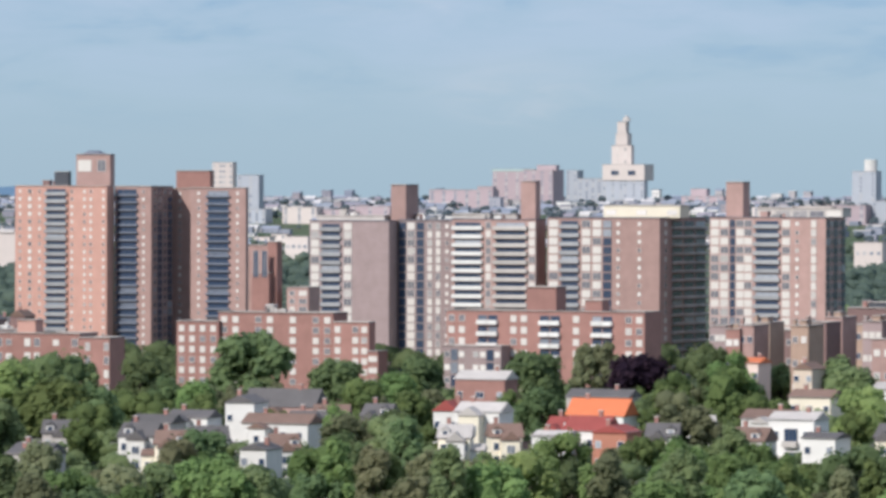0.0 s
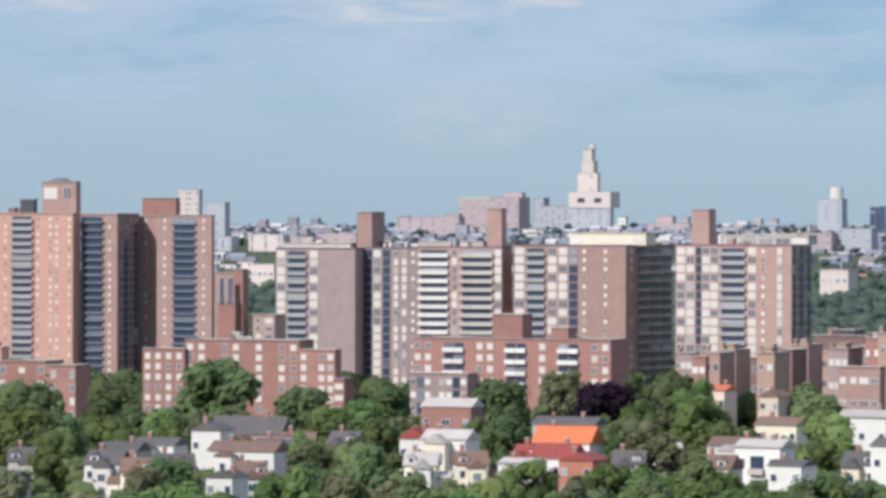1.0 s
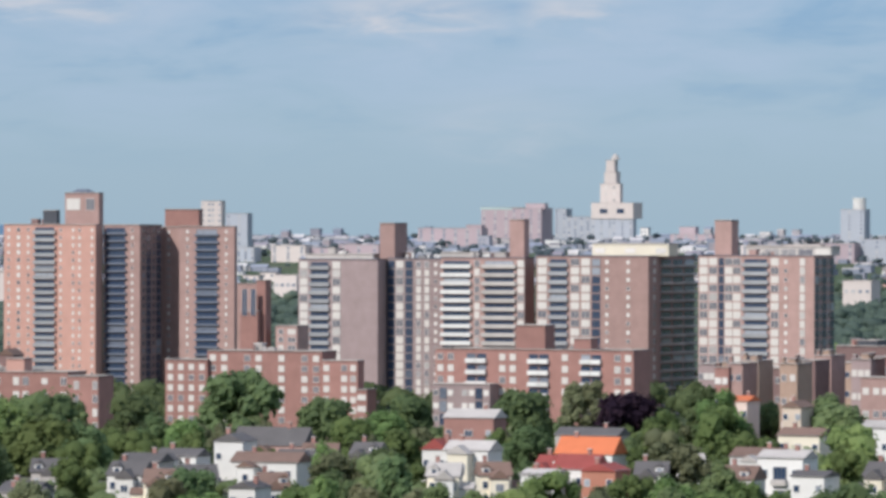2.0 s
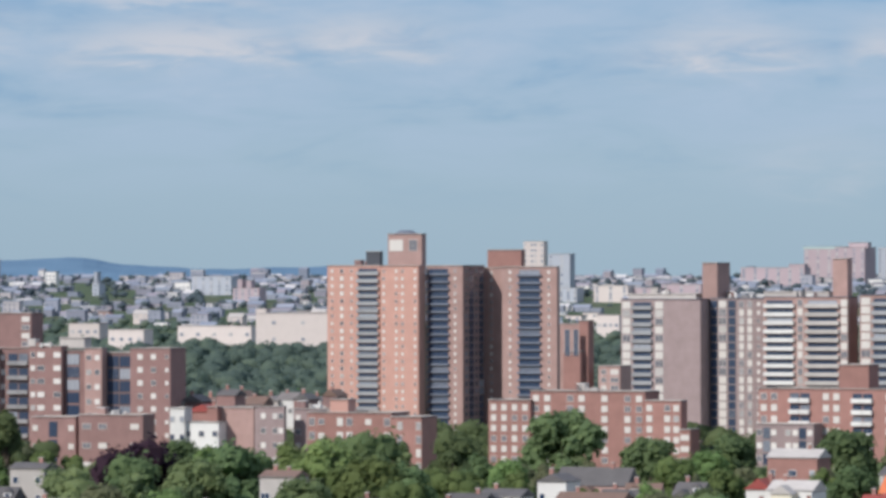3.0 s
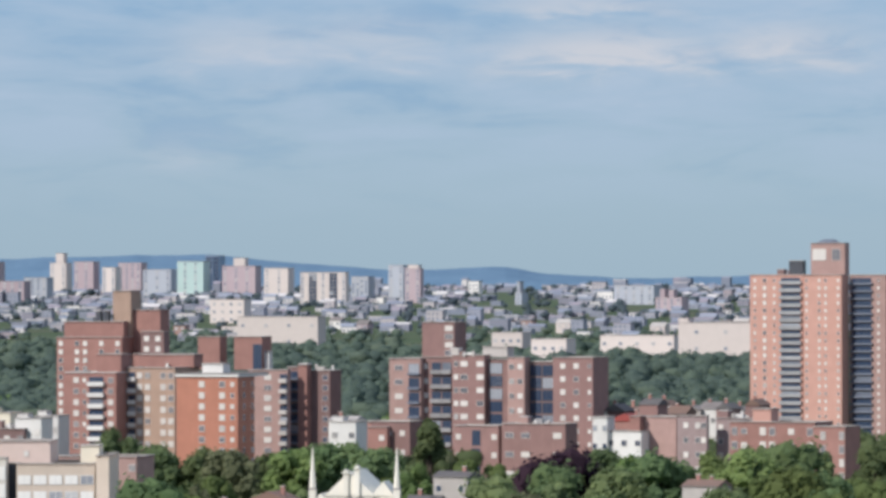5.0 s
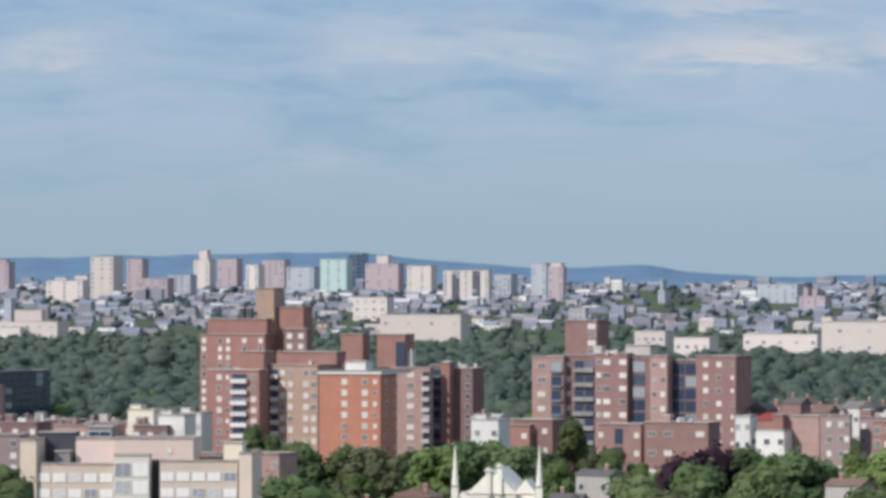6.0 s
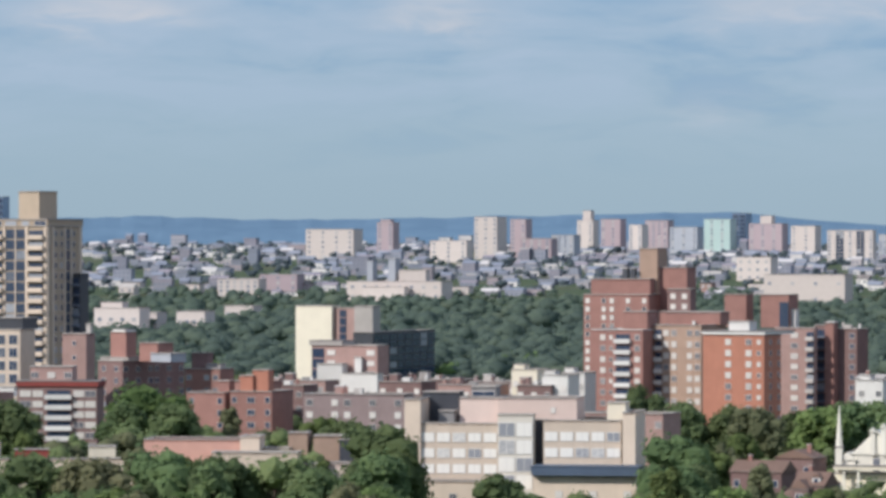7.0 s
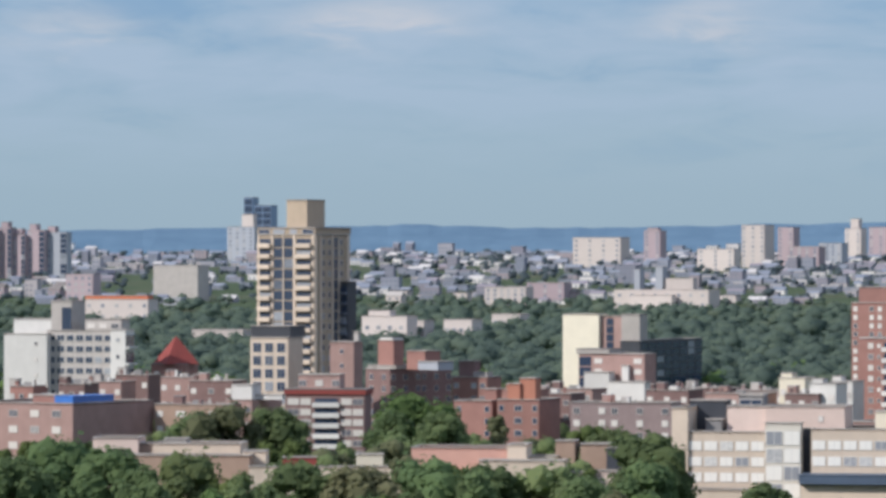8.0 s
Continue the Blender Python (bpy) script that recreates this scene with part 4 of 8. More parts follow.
facade(b, -5.2, -1.0, -3.50, 0.0, 6.9, 2, "w", pane=PANE_DARK, size=(1.2, 1.4))
gable(b, -5.2, -1.0, -3.5, -0.1, 7.49, 8.8, TILE_BROWN, "y")

b = site("house", 70.5, 1147.8, 0.0, -25.5, "grey house with a slate roof", "house", group="houses among the trees")
block(b, -4.8, 4.8, 0.0, 9.0, 0.0, 8.6, CONCRETE, lip=0)
facade(b, -4.8, 4.8, 0.00, 0.0, 8.0, 2, "w.w", size=(1.2, 1.4), pane=PANE_DARK, frame_mat=WHITE)
gable(b, -4.8, 4.8, 0.0, 9.0, 8.58, 10.6, SLATE, "x")
CLEAR.append((3.51, 0.22, 1150))
chimney(b, 2.1, 4.5, 8.7, 11.6)
block(b, -0.9, 3.2, -3.5, -0.1, 0.0, 7.3, WHITE, lip=0)
facade(b, -0.9, 3.2, -3.50, 0.0, 6.7, 2, "w", pane=PANE_DARK, size=(1.2, 1.4))
gable(b, -0.9, 3.2, -3.5, -0.1, 7.30, 8.6, SLATE, "y")

b = site("house", 79.5, 1157.3, 0.0, -25.9, "white frame house with a grey roof", "house", group="houses among the trees")
block(b, -5.0, 5.0, 0.0, 9.0, 0.0, 9.4, WHITE, lip=0)
facade(b, -5.0, 5.0, 0.00, 0.0, 8.8, 2, "w.w", size=(1.2, 1.4), pane=PANE_DARK, frame_mat=WHITE)
gable(b, -5.0, 5.0, 0.0, 9.0, 9.41, 11.2, SLATE, "x")
CLEAR.append((3.93, 0.23, 1160))
chimney(b, -2.5, 4.5, 9.5, 12.2)
block(b, -3.1, 1.1, -3.5, -0.1, 0.0, 8.6, WHITE, lip=0)
facade(b, -3.1, 1.1, -3.50, 0.0, 8.0, 2, "w", pane=PANE_DARK, size=(1.2, 1.4))
gable(b, -3.1, 1.1, -3.5, -0.1, 8.64, 10.2, SLATE, "y")

b = site("house", 84.8, 1036.5, 0.0, -26.7, "small white gabled cottage", "house", group="houses among the trees")
block(b, -2.9, 2.9, 0.0, 9.0, 0.0, 8.1, WHITE, lip=0)
facade(b, -2.9, 2.9, 0.00, 0.0, 7.5, 2, "w.w", size=(1.2, 1.4), pane=PANE_DARK, frame_mat=WHITE)
gable(b, -2.9, 2.9, 0.0, 9.0, 8.11, 9.5, SLATE, "y")
CLEAR.append((4.67, 0.15, 1040))
chimney(b, 1.3, 4.5, 8.2, 10.5)

b = site("house", 38.7, 1029.3, 0.0, -24.2, "grey house with a dark porch", "house", group="houses among the trees")
block(b, -4.0, 4.0, 0.0, 9.0, 0.0, 8.5, CONCRETE, lip=0)
facade(b, -4.0, 4.0, 0.00, 0.0, 7.9, 2, "b.w", size=(1.2, 1.4), pane=PANE_DARK, frame_mat=WHITE)
gable(b, -4.0, 4.0, 0.0, 9.0, 8.49, 9.9, SLATE, "x")
CLEAR.append((2.15, 0.20, 1030))
porch(b, -4.0, 4.0, 0.0, SLATE, 7)
chimney(b, -2.0, 4.5, 8.6, 10.9)

b = site("house", 139.7, 1161.6, 0.0, -28.9, "white house with a dark red gable roof", "house", group="houses among the trees")
block(b, -3.1, 3.1, 0.0, 9.0, 0.0, 10.6, WHITE, lip=0)
facade(b, -3.1, 3.1, 0.00, 0.0, 10.0, 2, "w.w", size=(1.2, 1.4), pane=PANE_DARK, frame_mat=WHITE)
gable(b, -3.1, 3.1, 0.0, 9.0, 10.64, 13.2, TILE_RED, "y")
CLEAR.append((6.86, 0.14, 1170))
chimney(b, 1.4, 4.5, 10.7, 14.2)

b = site("house", 145.6, 1150.8, 0.0, -29.2, "white stucco house with twin gables", "house", group="houses among the trees")
block(b, -5.4, 5.4, 0.0, 9.0, 0.0, 10.8, WHITE, lip=0)
facade(b, -5.4, 5.4, 0.00, 0.0, 10.2, 2, "w.w.w", size=(1.2, 1.4), pane=PANE_DARK, frame_mat=WHITE)
gable(b, -5.4, 5.4, 0.0, 9.0, 10.79, 13.1, CONCRETE, "x")
CLEAR.append((7.21, 0.25, 1160))
chimney(b, -2.7, 4.5, 10.9, 14.1)
block(b, -3.2, 1.8, -3.5, -0.1, 0.0, 10.1, CREAM, lip=0)
facade(b, -3.2, 1.8, -3.50, 0.0, 9.5, 2, "ww", pane=PANE_DARK, size=(1.2, 1.4))
gable(b, -3.2, 1.8, -3.5, -0.1, 10.14, 12.2, CONCRETE, "y")

b = site("house", 162.6, 1279.7, 0.0, -29.2, "brick house with a pale hipped roof", "house", group="houses among the trees")
block(b, -6.8, 6.8, 0.0, 9.0, 0.0, 13.6, BRICK_RED, lip=0)
facade(b, -6.8, 6.8, 0.00, 0.0, 13.0, 2, "w.W.w", size=(1.2, 1.4), pane=PANE_DARK, frame_mat=WHITE)
gable(b, -6.8, 6.8, 0.0, 9.0, 13.62, 15.9, CONCRETE, "x")
CLEAR.append((7.24, 0.28, 1290))
porch(b, -6.8, 6.8, 0.0, CONCRETE, 10)
chimney(b, 3.0, 4.5, 13.7, 16.9)

b = site("house", 179.8, 1196.6, 0.0, -30.5, "white house under a bright orange tile roof", "house", group="houses among the trees")
block(b, -7.3, 7.3, 0.0, 9.0, 0.0, 7.9, WHITE, lip=0)
facade(b, -7.3, 7.3, 0.00, 0.0, 7.3, 2, "w.w.w", size=(1.2, 1.4), pane=PANE_DARK, frame_mat=WHITE)
gable(b, -7.3, 7.3, 0.0, 9.0, 7.92, 12.0, TILE_ORANGE, "x")
CLEAR.append((8.55, 0.32, 1210))
porch(b, -7.3, 7.3, 0.0, TILE_ORANGE, 11)
chimney(b, -3.6, 4.5, 8.0, 13.0)

b = site("house", 189.2, 1255.8, 0.0, -30.6, "grey flat-gabled house behind an orange roof", "house", group="houses among the trees")
block(b, -8.3, 8.3, 0.0, 9.0, 0.0, 10.0, CONCRETE, lip=0)
facade(b, -8.3, 8.3, 0.00, 0.0, 9.4, 2, "w.w.w", size=(1.2, 1.4), pane=PANE_DARK, frame_mat=WHITE)
gable(b, -8.3, 8.3, 0.0, 9.0, 10.01, 12.0, SLATE, "x")
CLEAR.append((8.57, 0.35, 1270))
porch(b, -8.3, 8.3, 0.0, SLATE, 12)
chimney(b, 3.7, 4.5, 10.1, 13.0)

b = site("house", 154.9, 1099.1, 0.0, -30.0, "low white house with a pale roof", "house", group="houses among the trees")
block(b, -4.0, 4.0, 0.0, 9.0, 0.0, 7.7, WHITE, lip=0)
facade(b, -4.0, 4.0, 0.00, 0.0, 7.1, 2, "W.w", size=(1.2, 1.4), pane=PANE_DARK, frame_mat=WHITE)
gable(b, -4.0, 4.0, 0.0, 9.0, 7.66, 8.9, CONCRETE, "x")
CLEAR.append((8.02, 0.19, 1110))
porch(b, -4.0, 4.0, 0.0, CONCRETE, 13)
chimney(b, -2.0, 4.5, 7.8, 9.9)

b = site("house", 164.2, 1107.9, 0.0, -30.4, "white house with a dark red roof", "house", group="houses among the trees")
block(b, -4.9, 4.9, 0.0, 9.0, 0.0, 8.4, WHITE, lip=0)
facade(b, -4.9, 4.9, 0.00, 0.0, 7.8, 2, "w.ww", size=(1.2, 1.4), pane=PANE_DARK, frame_mat=WHITE)
gable(b, -4.9, 4.9, 0.0, 9.0, 8.42, 11.7, TILE_RED, "x")
CLEAR.append((8.43, 0.23, 1120))
porch(b, -4.9, 4.9, 0.0, TILE_RED, 14)
chimney(b, 2.1, 4.5, 8.5, 12.7)

b = site("house", 168.1, 1097.2, 0.0, -30.7, "red brick house with white trim", "house", group="houses among the trees")
block(b, -4.0, 4.0, 0.0, 9.0, 0.0, 8.5, BRICK_BRIGHT, lip=0)
facade(b, -4.0, 4.0, 0.00, 0.0, 7.9, 2, "w.w", size=(1.2, 1.4), pane=PANE_DARK, frame_mat=WHITE)
gable(b, -4.0, 4.0, 0.0, 9.0, 8.50, 10.2, TILE_RED, "y")
CLEAR.append((8.71, 0.19, 1110))
porch(b, -4.0, 4.0, 0.0, TILE_RED, 15)
chimney(b, -2.0, 4.5, 8.6, 11.2)

b = site("house", 208.6, 1130.9, 0.0, -32.5, "white house with a tan shingle roof", "house", group="houses among the trees")
block(b, -5.5, 5.5, 0.0, 9.0, 0.0, 10.0, WHITE, lip=0)
facade(b, -5.5, 5.5, 0.00, 0.0, 9.4, 2, "w.ww", size=(1.2, 1.4), pane=PANE_DARK, frame_mat=WHITE)
gable(b, -5.5, 5.5, 0.0, 9.0, 10.01, 12.1, TILE_BROWN, "x")
CLEAR.append((10.45, 0.26, 1150))
chimney(b, 2.4, 4.5, 10.1, 13.1)
block(b, -1.6, 2.5, -3.5, -0.1, 0.0, 9.1, WHITE, lip=0)
facade(b, -1.6, 2.5, -3.50, 0.0, 8.5, 2, "w", pane=PANE_DARK, size=(1.2, 1.4))
gable(b, -1.6, 2.5, -3.5, -0.1, 9.12, 10.6, CONCRETE, "y")

b = site("house", 228.3, 1178.1, 0.0, -33.0, "cream house with a low tan roof", "house", group="houses among the trees")
block(b, -5.3, 5.3, 0.0, 9.0, 0.0, 12.9, CREAM, lip=0)
facade(b, -5.3, 5.3, 0.00, 0.0, 12.3, 3, "w.w.w", size=(1.2, 1.4), pane=PANE_DARK, frame_mat=WHITE)
gable(b, -5.3, 5.3, 0.0, 9.0, 12.90, 14.8, TILE_BROWN, "x")
CLEAR.append((10.97, 0.24, 1200))
porch(b, -5.3, 5.3, 0.0, TILE_BROWN, 17)
chimney(b, -2.7, 4.5, 13.0, 15.8)

b = site("house", 209.1, 1100.3, 0.0, -32.8, "white double house with porches", "house", group="houses among the trees")
block(b, -5.4, 5.4, 0.0, 9.0, 0.0, 11.0, WHITE, lip=0)
facade(b, -5.4, 5.4, 0.00, 0.0, 10.4, 2, "wbw", size=(1.2, 1.4), pane=PANE_DARK, frame_mat=WHITE)
gable(b, -5.4, 5.4, 0.0, 9.0, 11.05, 12.8, CONCRETE, "x")
CLEAR.append((10.76, 0.26, 1120))
porch(b, -5.4, 5.4, 0.0, CONCRETE, 18)
chimney(b, 2.4, 4.5, 11.1, 13.8)

b = site("house", 251.3, 1306.1, 0.0, -32.9, "narrow tan stone house with gable", "house", group="houses among the trees")
block(b, -2.6, 2.6, 0.0, 9.0, 0.0, 15.2, STONE_TAN, lip=0)
facade(b, -2.6, 2.6, 0.00, 0.0, 14.6, 4, "w.w", size=(1.2, 1.4), pane=PANE_DARK, frame_mat=WHITE)
gable(b, -2.6, 2.6, 0.0, 9.0, 15.22, 17.0, TILE_BROWN, "y")
CLEAR.append((10.89, 0.11, 1330))
chimney(b, -1.3, 4.5, 15.3, 18.0)

b = site("house", 239.4, 1318.4, 0.0, -32.3, "small pink rendered house with orange roof", "house", group="houses among the trees")
block(b, -2.4, 2.4, 0.0, 9.0, 0.0, 16.4, STONE_PINK, lip=0)
facade(b, -2.4, 2.4, 0.00, 0.0, 15.8, 3, "w.w", size=(1.2, 1.4), pane=PANE_DARK, frame_mat=WHITE)
gable(b, -2.4, 2.4, 0.0, 9.0, 16.42, 17.9, TILE_ORANGE, "x")
CLEAR.append((10.29, 0.10, 1340))
chimney(b, 1.1, 4.5, 16.5, 18.9)

b = site("house", 209.3, 1069.7, 0.0, -33.1, "low white garage-like house", "house", group="houses among the trees")
block(b, -3.8, 3.8, 0.0, 9.0, 0.0, 8.4, WHITE, lip=0)
facade(b, -3.8, 3.8, 0.00, 0.0, 7.8, 2, "w.w", size=(1.2, 1.4), pane=PANE_DARK, frame_mat=WHITE)
gable(b, -3.8, 3.8, 0.0, 9.0, 8.46, 9.7, SLATE, "x")
CLEAR.append((11.07, 0.19, 1090))
porch(b, -3.8, 3.8, 0.0, SLATE, 21)
chimney(b, -1.9, 4.5, 8.5, 10.7)

b = site("house", 244.1, 1154.5, 0.0, -33.9, "white frame house with a shallow roof", "house", group="houses among the trees")
block(b, -6.1, 6.1, 0.0, 9.0, 0.0, 15.5, WHITE, lip=0)
facade(b, -6.1, 6.1, 0.00, 0.0, 14.9, 2, "w.w.w", size=(1.2, 1.4), pane=PANE_DARK, frame_mat=WHITE)
gable(b, -6.1, 6.1, 0.0, 9.0, 15.47, 17.3, CONCRETE, "x")
CLEAR.append((11.94, 0.27, 1180))
porch(b, -6.1, 6.1, 0.0, CONCRETE, 22)
chimney(b, 2.7, 4.5, 15.6, 18.3)

b = site("house", 231.5, 1065.1, 0.0, -34.3, "white house with a dark roof", "house", group="houses among the trees")
block(b, -4.6, 4.6, 0.0, 9.0, 0.0, 12.8, WHITE, lip=0)
facade(b, -4.6, 4.6, 0.00, 0.0, 12.2, 2, "w.w", size=(1.2, 1.4), pane=PANE_DARK, frame_mat=WHITE)
gable(b, -4.6, 4.6, 0.0, 9.0, 12.77, 14.5, SLATE, "x")
CLEAR.append((12.26, 0.22, 1090))
porch(b, -4.6, 4.6, 0.0, SLATE, 23)
chimney(b, -2.3, 4.5, 12.9, 15.5)

b = site("house", 29.2, 1199.6, 0.0, -23.4, "small grey house among trees", "house", group="houses among the trees")
block(b, -4.2, 4.2, 0.0, 9.0, 0.0, 12.1, CONCRETE, lip=0)
facade(b, -4.2, 4.2, 0.00, 0.0, 11.5, 2, "w.w", size=(1.2, 1.4), pane=PANE_DARK, frame_mat=WHITE)
gable(b, -4.2, 4.2, 0.0, 9.0, 12.13, 13.7, SLATE, "x")
CLEAR.append((1.39, 0.19, 1200))
porch(b, -4.2, 4.2, 0.0, SLATE, 24)
chimney(b, 1.8, 4.5, 12.2, 14.7)

b = site("house", 27.9, 1129.7, 0.0, -23.4, "small grey and white house", "house", group="houses among the trees")
block(b, -4.1, 4.1, 0.0, 9.0, 0.0, 15.2, CONCRETE, lip=0)
facade(b, -4.1, 4.1, 0.00, 0.0, 14.6, 2, "W.w", size=(1.2, 1.4), pane=PANE_DARK, frame_mat=WHITE)
gable(b, -4.1, 4.1, 0.0, 9.0, 15.22, 16.7, TILE_BROWN, "x")
CLEAR.append((1.41, 0.19, 1130))
porch(b, -4.1, 4.1, 0.0, TILE_BROWN, 25)
chimney(b, -2.0, 4.5, 15.3, 17.7)

b = site("house", -30.1, 1229.6, 0.0, -20.6, "grey stucco house with a flat gable", "house", group="houses among the trees")
block(b, -4.4, 4.4, 0.0, 9.0, 0.0, 13.6, CONCRETE, lip=0)
facade(b, -4.4, 4.4, 0.00, 0.0, 13.0, 3, "w.w", size=(1.2, 1.4), pane=PANE_DARK, frame_mat=WHITE)
gable(b, -4.4, 4.4, 0.0, 9.0, 13.61, 15.0, SLATE, "x")
CLEAR.append((-1.40, 0.19, 1230))
porch(b, -4.4, 4.4, 0.0, SLATE, 26)
chimney(b, 2.0, 4.5, 13.7, 16.0)

b = site("house", -22.8, 1109.8, 0.0, -20.8, "white house with a railed porch", "house", group="houses among the trees")
block(b, -4.7, 4.7, 0.0, 9.0, 0.0, 9.8, WHITE, lip=0)
facade(b, -4.7, 4.7, 0.00, 0.0, 9.2, 2, "w.w.w", size=(1.2, 1.4), pane=PANE_DARK, frame_mat=WHITE)
gable(b, -4.7, 4.7, 0.0, 9.0, 9.84, 11.3, CONCRETE, "x")
CLEAR.append((-1.18, 0.22, 1110))
porch(b, -4.7, 4.7, 0.0, CONCRETE, 27)
chimney(b, -2.3, 4.5, 9.9, 12.3)

b = site("house", 24.4, 1059.7, 0.0, -23.3, "small white frame cottage", "house", group="houses among the trees")
block(b, -3.8, 3.8, 0.0, 9.0, 0.0, 10.5, WHITE, lip=0)
facade(b, -3.8, 3.8, 0.00, 0.0, 9.9, 2, "w.w", size=(1.2, 1.4), pane=PANE_DARK, frame_mat=WHITE)
gable(b, -3.8, 3.8, 0.0, 9.0, 10.54, 11.7, TILE_BROWN, "x")
CLEAR.append((1.32, 0.19, 1060))
porch(b, -3.8, 3.8, 0.0, TILE_BROWN, 28)
chimney(b, 1.7, 4.5, 10.6, 12.7)

b = site("house", 37.6, 1009.3, 0.0, -24.1, "grey house with a dark roof", "house", group="houses among the trees")
block(b, -4.6, 4.6, 0.0, 9.0, 0.0, 8.7, CONCRETE, lip=0)
facade(b, -4.6, 4.6, 0.00, 0.0, 8.1, 2, "w.w", size=(1.2, 1.4), pane=PANE_DARK, frame_mat=WHITE)
gable(b, -4.6, 4.6, 0.0, 9.0, 8.70, 9.8, SLATE, "x")
CLEAR.append((2.13, 0.24, 1010))
porch(b, -4.6, 4.6, 0.0, SLATE, 29)
chimney(b, -2.3, 4.5, 8.8, 10.8)

b = site("house", -7.7, 1040.0, 0.0, -21.6, "tan house with a brown roof", "house", group="houses among the trees")
block(b, -5.3, 5.3, 0.0, 9.0, 0.0, 9.2, BRICK_TAN, lip=0)
facade(b, -5.3, 5.3, 0.00, 0.0, 8.6, 2, "w.w", size=(1.2, 1.4), pane=PANE_DARK, frame_mat=WHITE)
gable(b, -5.3, 5.3, 0.0, 9.0, 9.17, 10.8, TILE_BROWN, "x")
CLEAR.append((-0.43, 0.27, 1040))
porch(b, -5.3, 5.3, 0.0, TILE_BROWN, 30)
chimney(b, 2.3, 4.5, 9.3, 11.8)

b = site("house", -78.1, 1147.3, 0.0, -18.1, "dark brown house with a steep roof", "house", group="houses among the trees")
block(b, -6.2, 6.2, 0.0, 9.0, 0.0, 8.3, BRICK_DUSK, lip=0)
facade(b, -6.2, 6.2, 0.00, 0.0, 7.7, 2, "w.ww", size=(1.2, 1.4), pane=PANE_DARK, frame_mat=WHITE)
gable(b, -6.2, 6.2, 0.0, 9.0, 8.30, 10.9, TILE_BROWN, "x")
CLEAR.append((-3.89, 0.29, 1150))
porch(b, -6.2, 6.2, 0.0, TILE_BROWN, 31)
chimney(b, -3.1, 4.5, 8.4, 11.9)

b = site("house", -72.5, 1197.8, 0.0, -18.5, "dark brick house with a brown roof", "house", group="houses among the trees")
block(b, -4.7, 4.7, 0.0, 9.0, 0.0, 9.4, BRICK_DUSK, lip=0)
facade(b, -4.7, 4.7, 0.00, 0.0, 8.8, 2, "w.w", size=(1.2, 1.4), pane=PANE_DARK, frame_mat=WHITE)
gable(b, -4.7, 4.7, 0.0, 9.0, 9.40, 11.5, TILE_BROWN, "y")
CLEAR.append((-3.46, 0.21, 1200))
porch(b, -4.7, 4.7, 0.0, TILE_BROWN, 32)
chimney(b, 2.1, 4.5, 9.5, 12.5)

b = site("house", -68.8, 1498.4, 0.0, -19.4, "white house with a pale roof", "house", group="houses among the trees")
block(b, -4.1, 4.1, 0.0, 9.0, 0.0, 20.3, WHITE, lip=0)
facade(b, -4.1, 4.1, 0.00, 0.0, 19.7, 3, "w.w", size=(1.2, 1.4), pane=PANE_DARK, frame_mat=WHITE)
gable(b, -4.1, 4.1, 0.0, 9.0, 20.32, 21.6, CONCRETE, "x")
CLEAR.append((-2.63, 0.14, 1500))
porch(b, -4.1, 4.1, 0.0, CONCRETE, 33)
chimney(b, -2.0, 4.5, 20.4, 22.6)

b = site("house", 11.8, 1480.0, 0.0, -22.5, "low white house beside a brick row", "house", group="houses among the trees")
block(b, -6.9, -2.3, 0.0, 6.0, 0.0, 21.6, WHITE)
facade(b, -6.9, -2.3, 0.00, 0.0, 21.0, 4, "w.w", pane=PANE_DARK)
block(b, -3.1, 7.6, 2.0, 9.0, 0.0, 17.5, WHITE)
facade(b, -3.1, 7.6, 2.00, 0.0, 16.9, 3, "w.w.w", pane=PANE_DARK)
block(b, 2.8, 6.0, 5.0, 10.0, 0.0, 21.8, BRICK_RED)

b = site("house", 15.5, 1559.9, 0.0, -22.6, "red house with a red roof", "house", group="houses among the trees")
block(b, -5.2, 5.2, 0.0, 9.0, 0.0, 18.3, BRICK_RED, lip=0)
facade(b, -5.2, 5.2, 0.00, 0.0, 17.7, 2, "w.w", size=(1.2, 1.4), pane=PANE_DARK, frame_mat=WHITE)
gable(b, -5.2, 5.2, 0.0, 9.0, 18.31, 20.7, TILE_RED, "y")
CLEAR.append((0.57, 0.18, 1560))
porch(b, -5.2, 5.2, 0.0, TILE_RED, 34)
chimney(b, 2.3, 4.5, 18.4, 21.7)

b = site("row_house", 1.1, 1640.0, 0.0, -22.0, "small dark brick house with a brown roof", "house", group="small houses by the park")
block(b, -2.7, 2.7, 0.0, 9.0, 0.0, 19.4, BRICK_ROSE, lip=0)
facade(b, -2.7, 2.7, 0.00, 0.0, 18.8, 3, "ww", pane=PANE_DARK, size=(1.3, 1.5))
gable(b, -2.7, 2.7, 0.0, 9.0, 19.41, 20.9, SLATE, "x")
chimney(b, -1.1, 4.5, 19.5, 22.6)

b = site("row_house", 6.5, 1600.0, 0.0, -22.2, "small house with a slate gable roof", "house", group="small houses by the park")
block(b, -3.5, 3.5, 0.0, 9.0, 0.0, 20.4, CONCRETE, lip=0)
facade(b, -3.5, 3.5, 0.00, 0.0, 19.8, 3, "ww", pane=PANE_WHITE, size=(1.3, 1.5))
gable(b, -3.5, 3.5, 0.0, 9.0, 20.42, 22.4, SLATE, "y")
chimney(b, -1.4, 4.5, 20.5, 23.6)

b = site("row_house", 12.6, 1600.0, 0.0, -22.5, "narrow row house with a pale chimney", "house", group="small houses by the park")
block(b, -3.7, 3.7, 0.0, 9.0, 0.0, 20.4, BRICK_DUSK, lip=0)
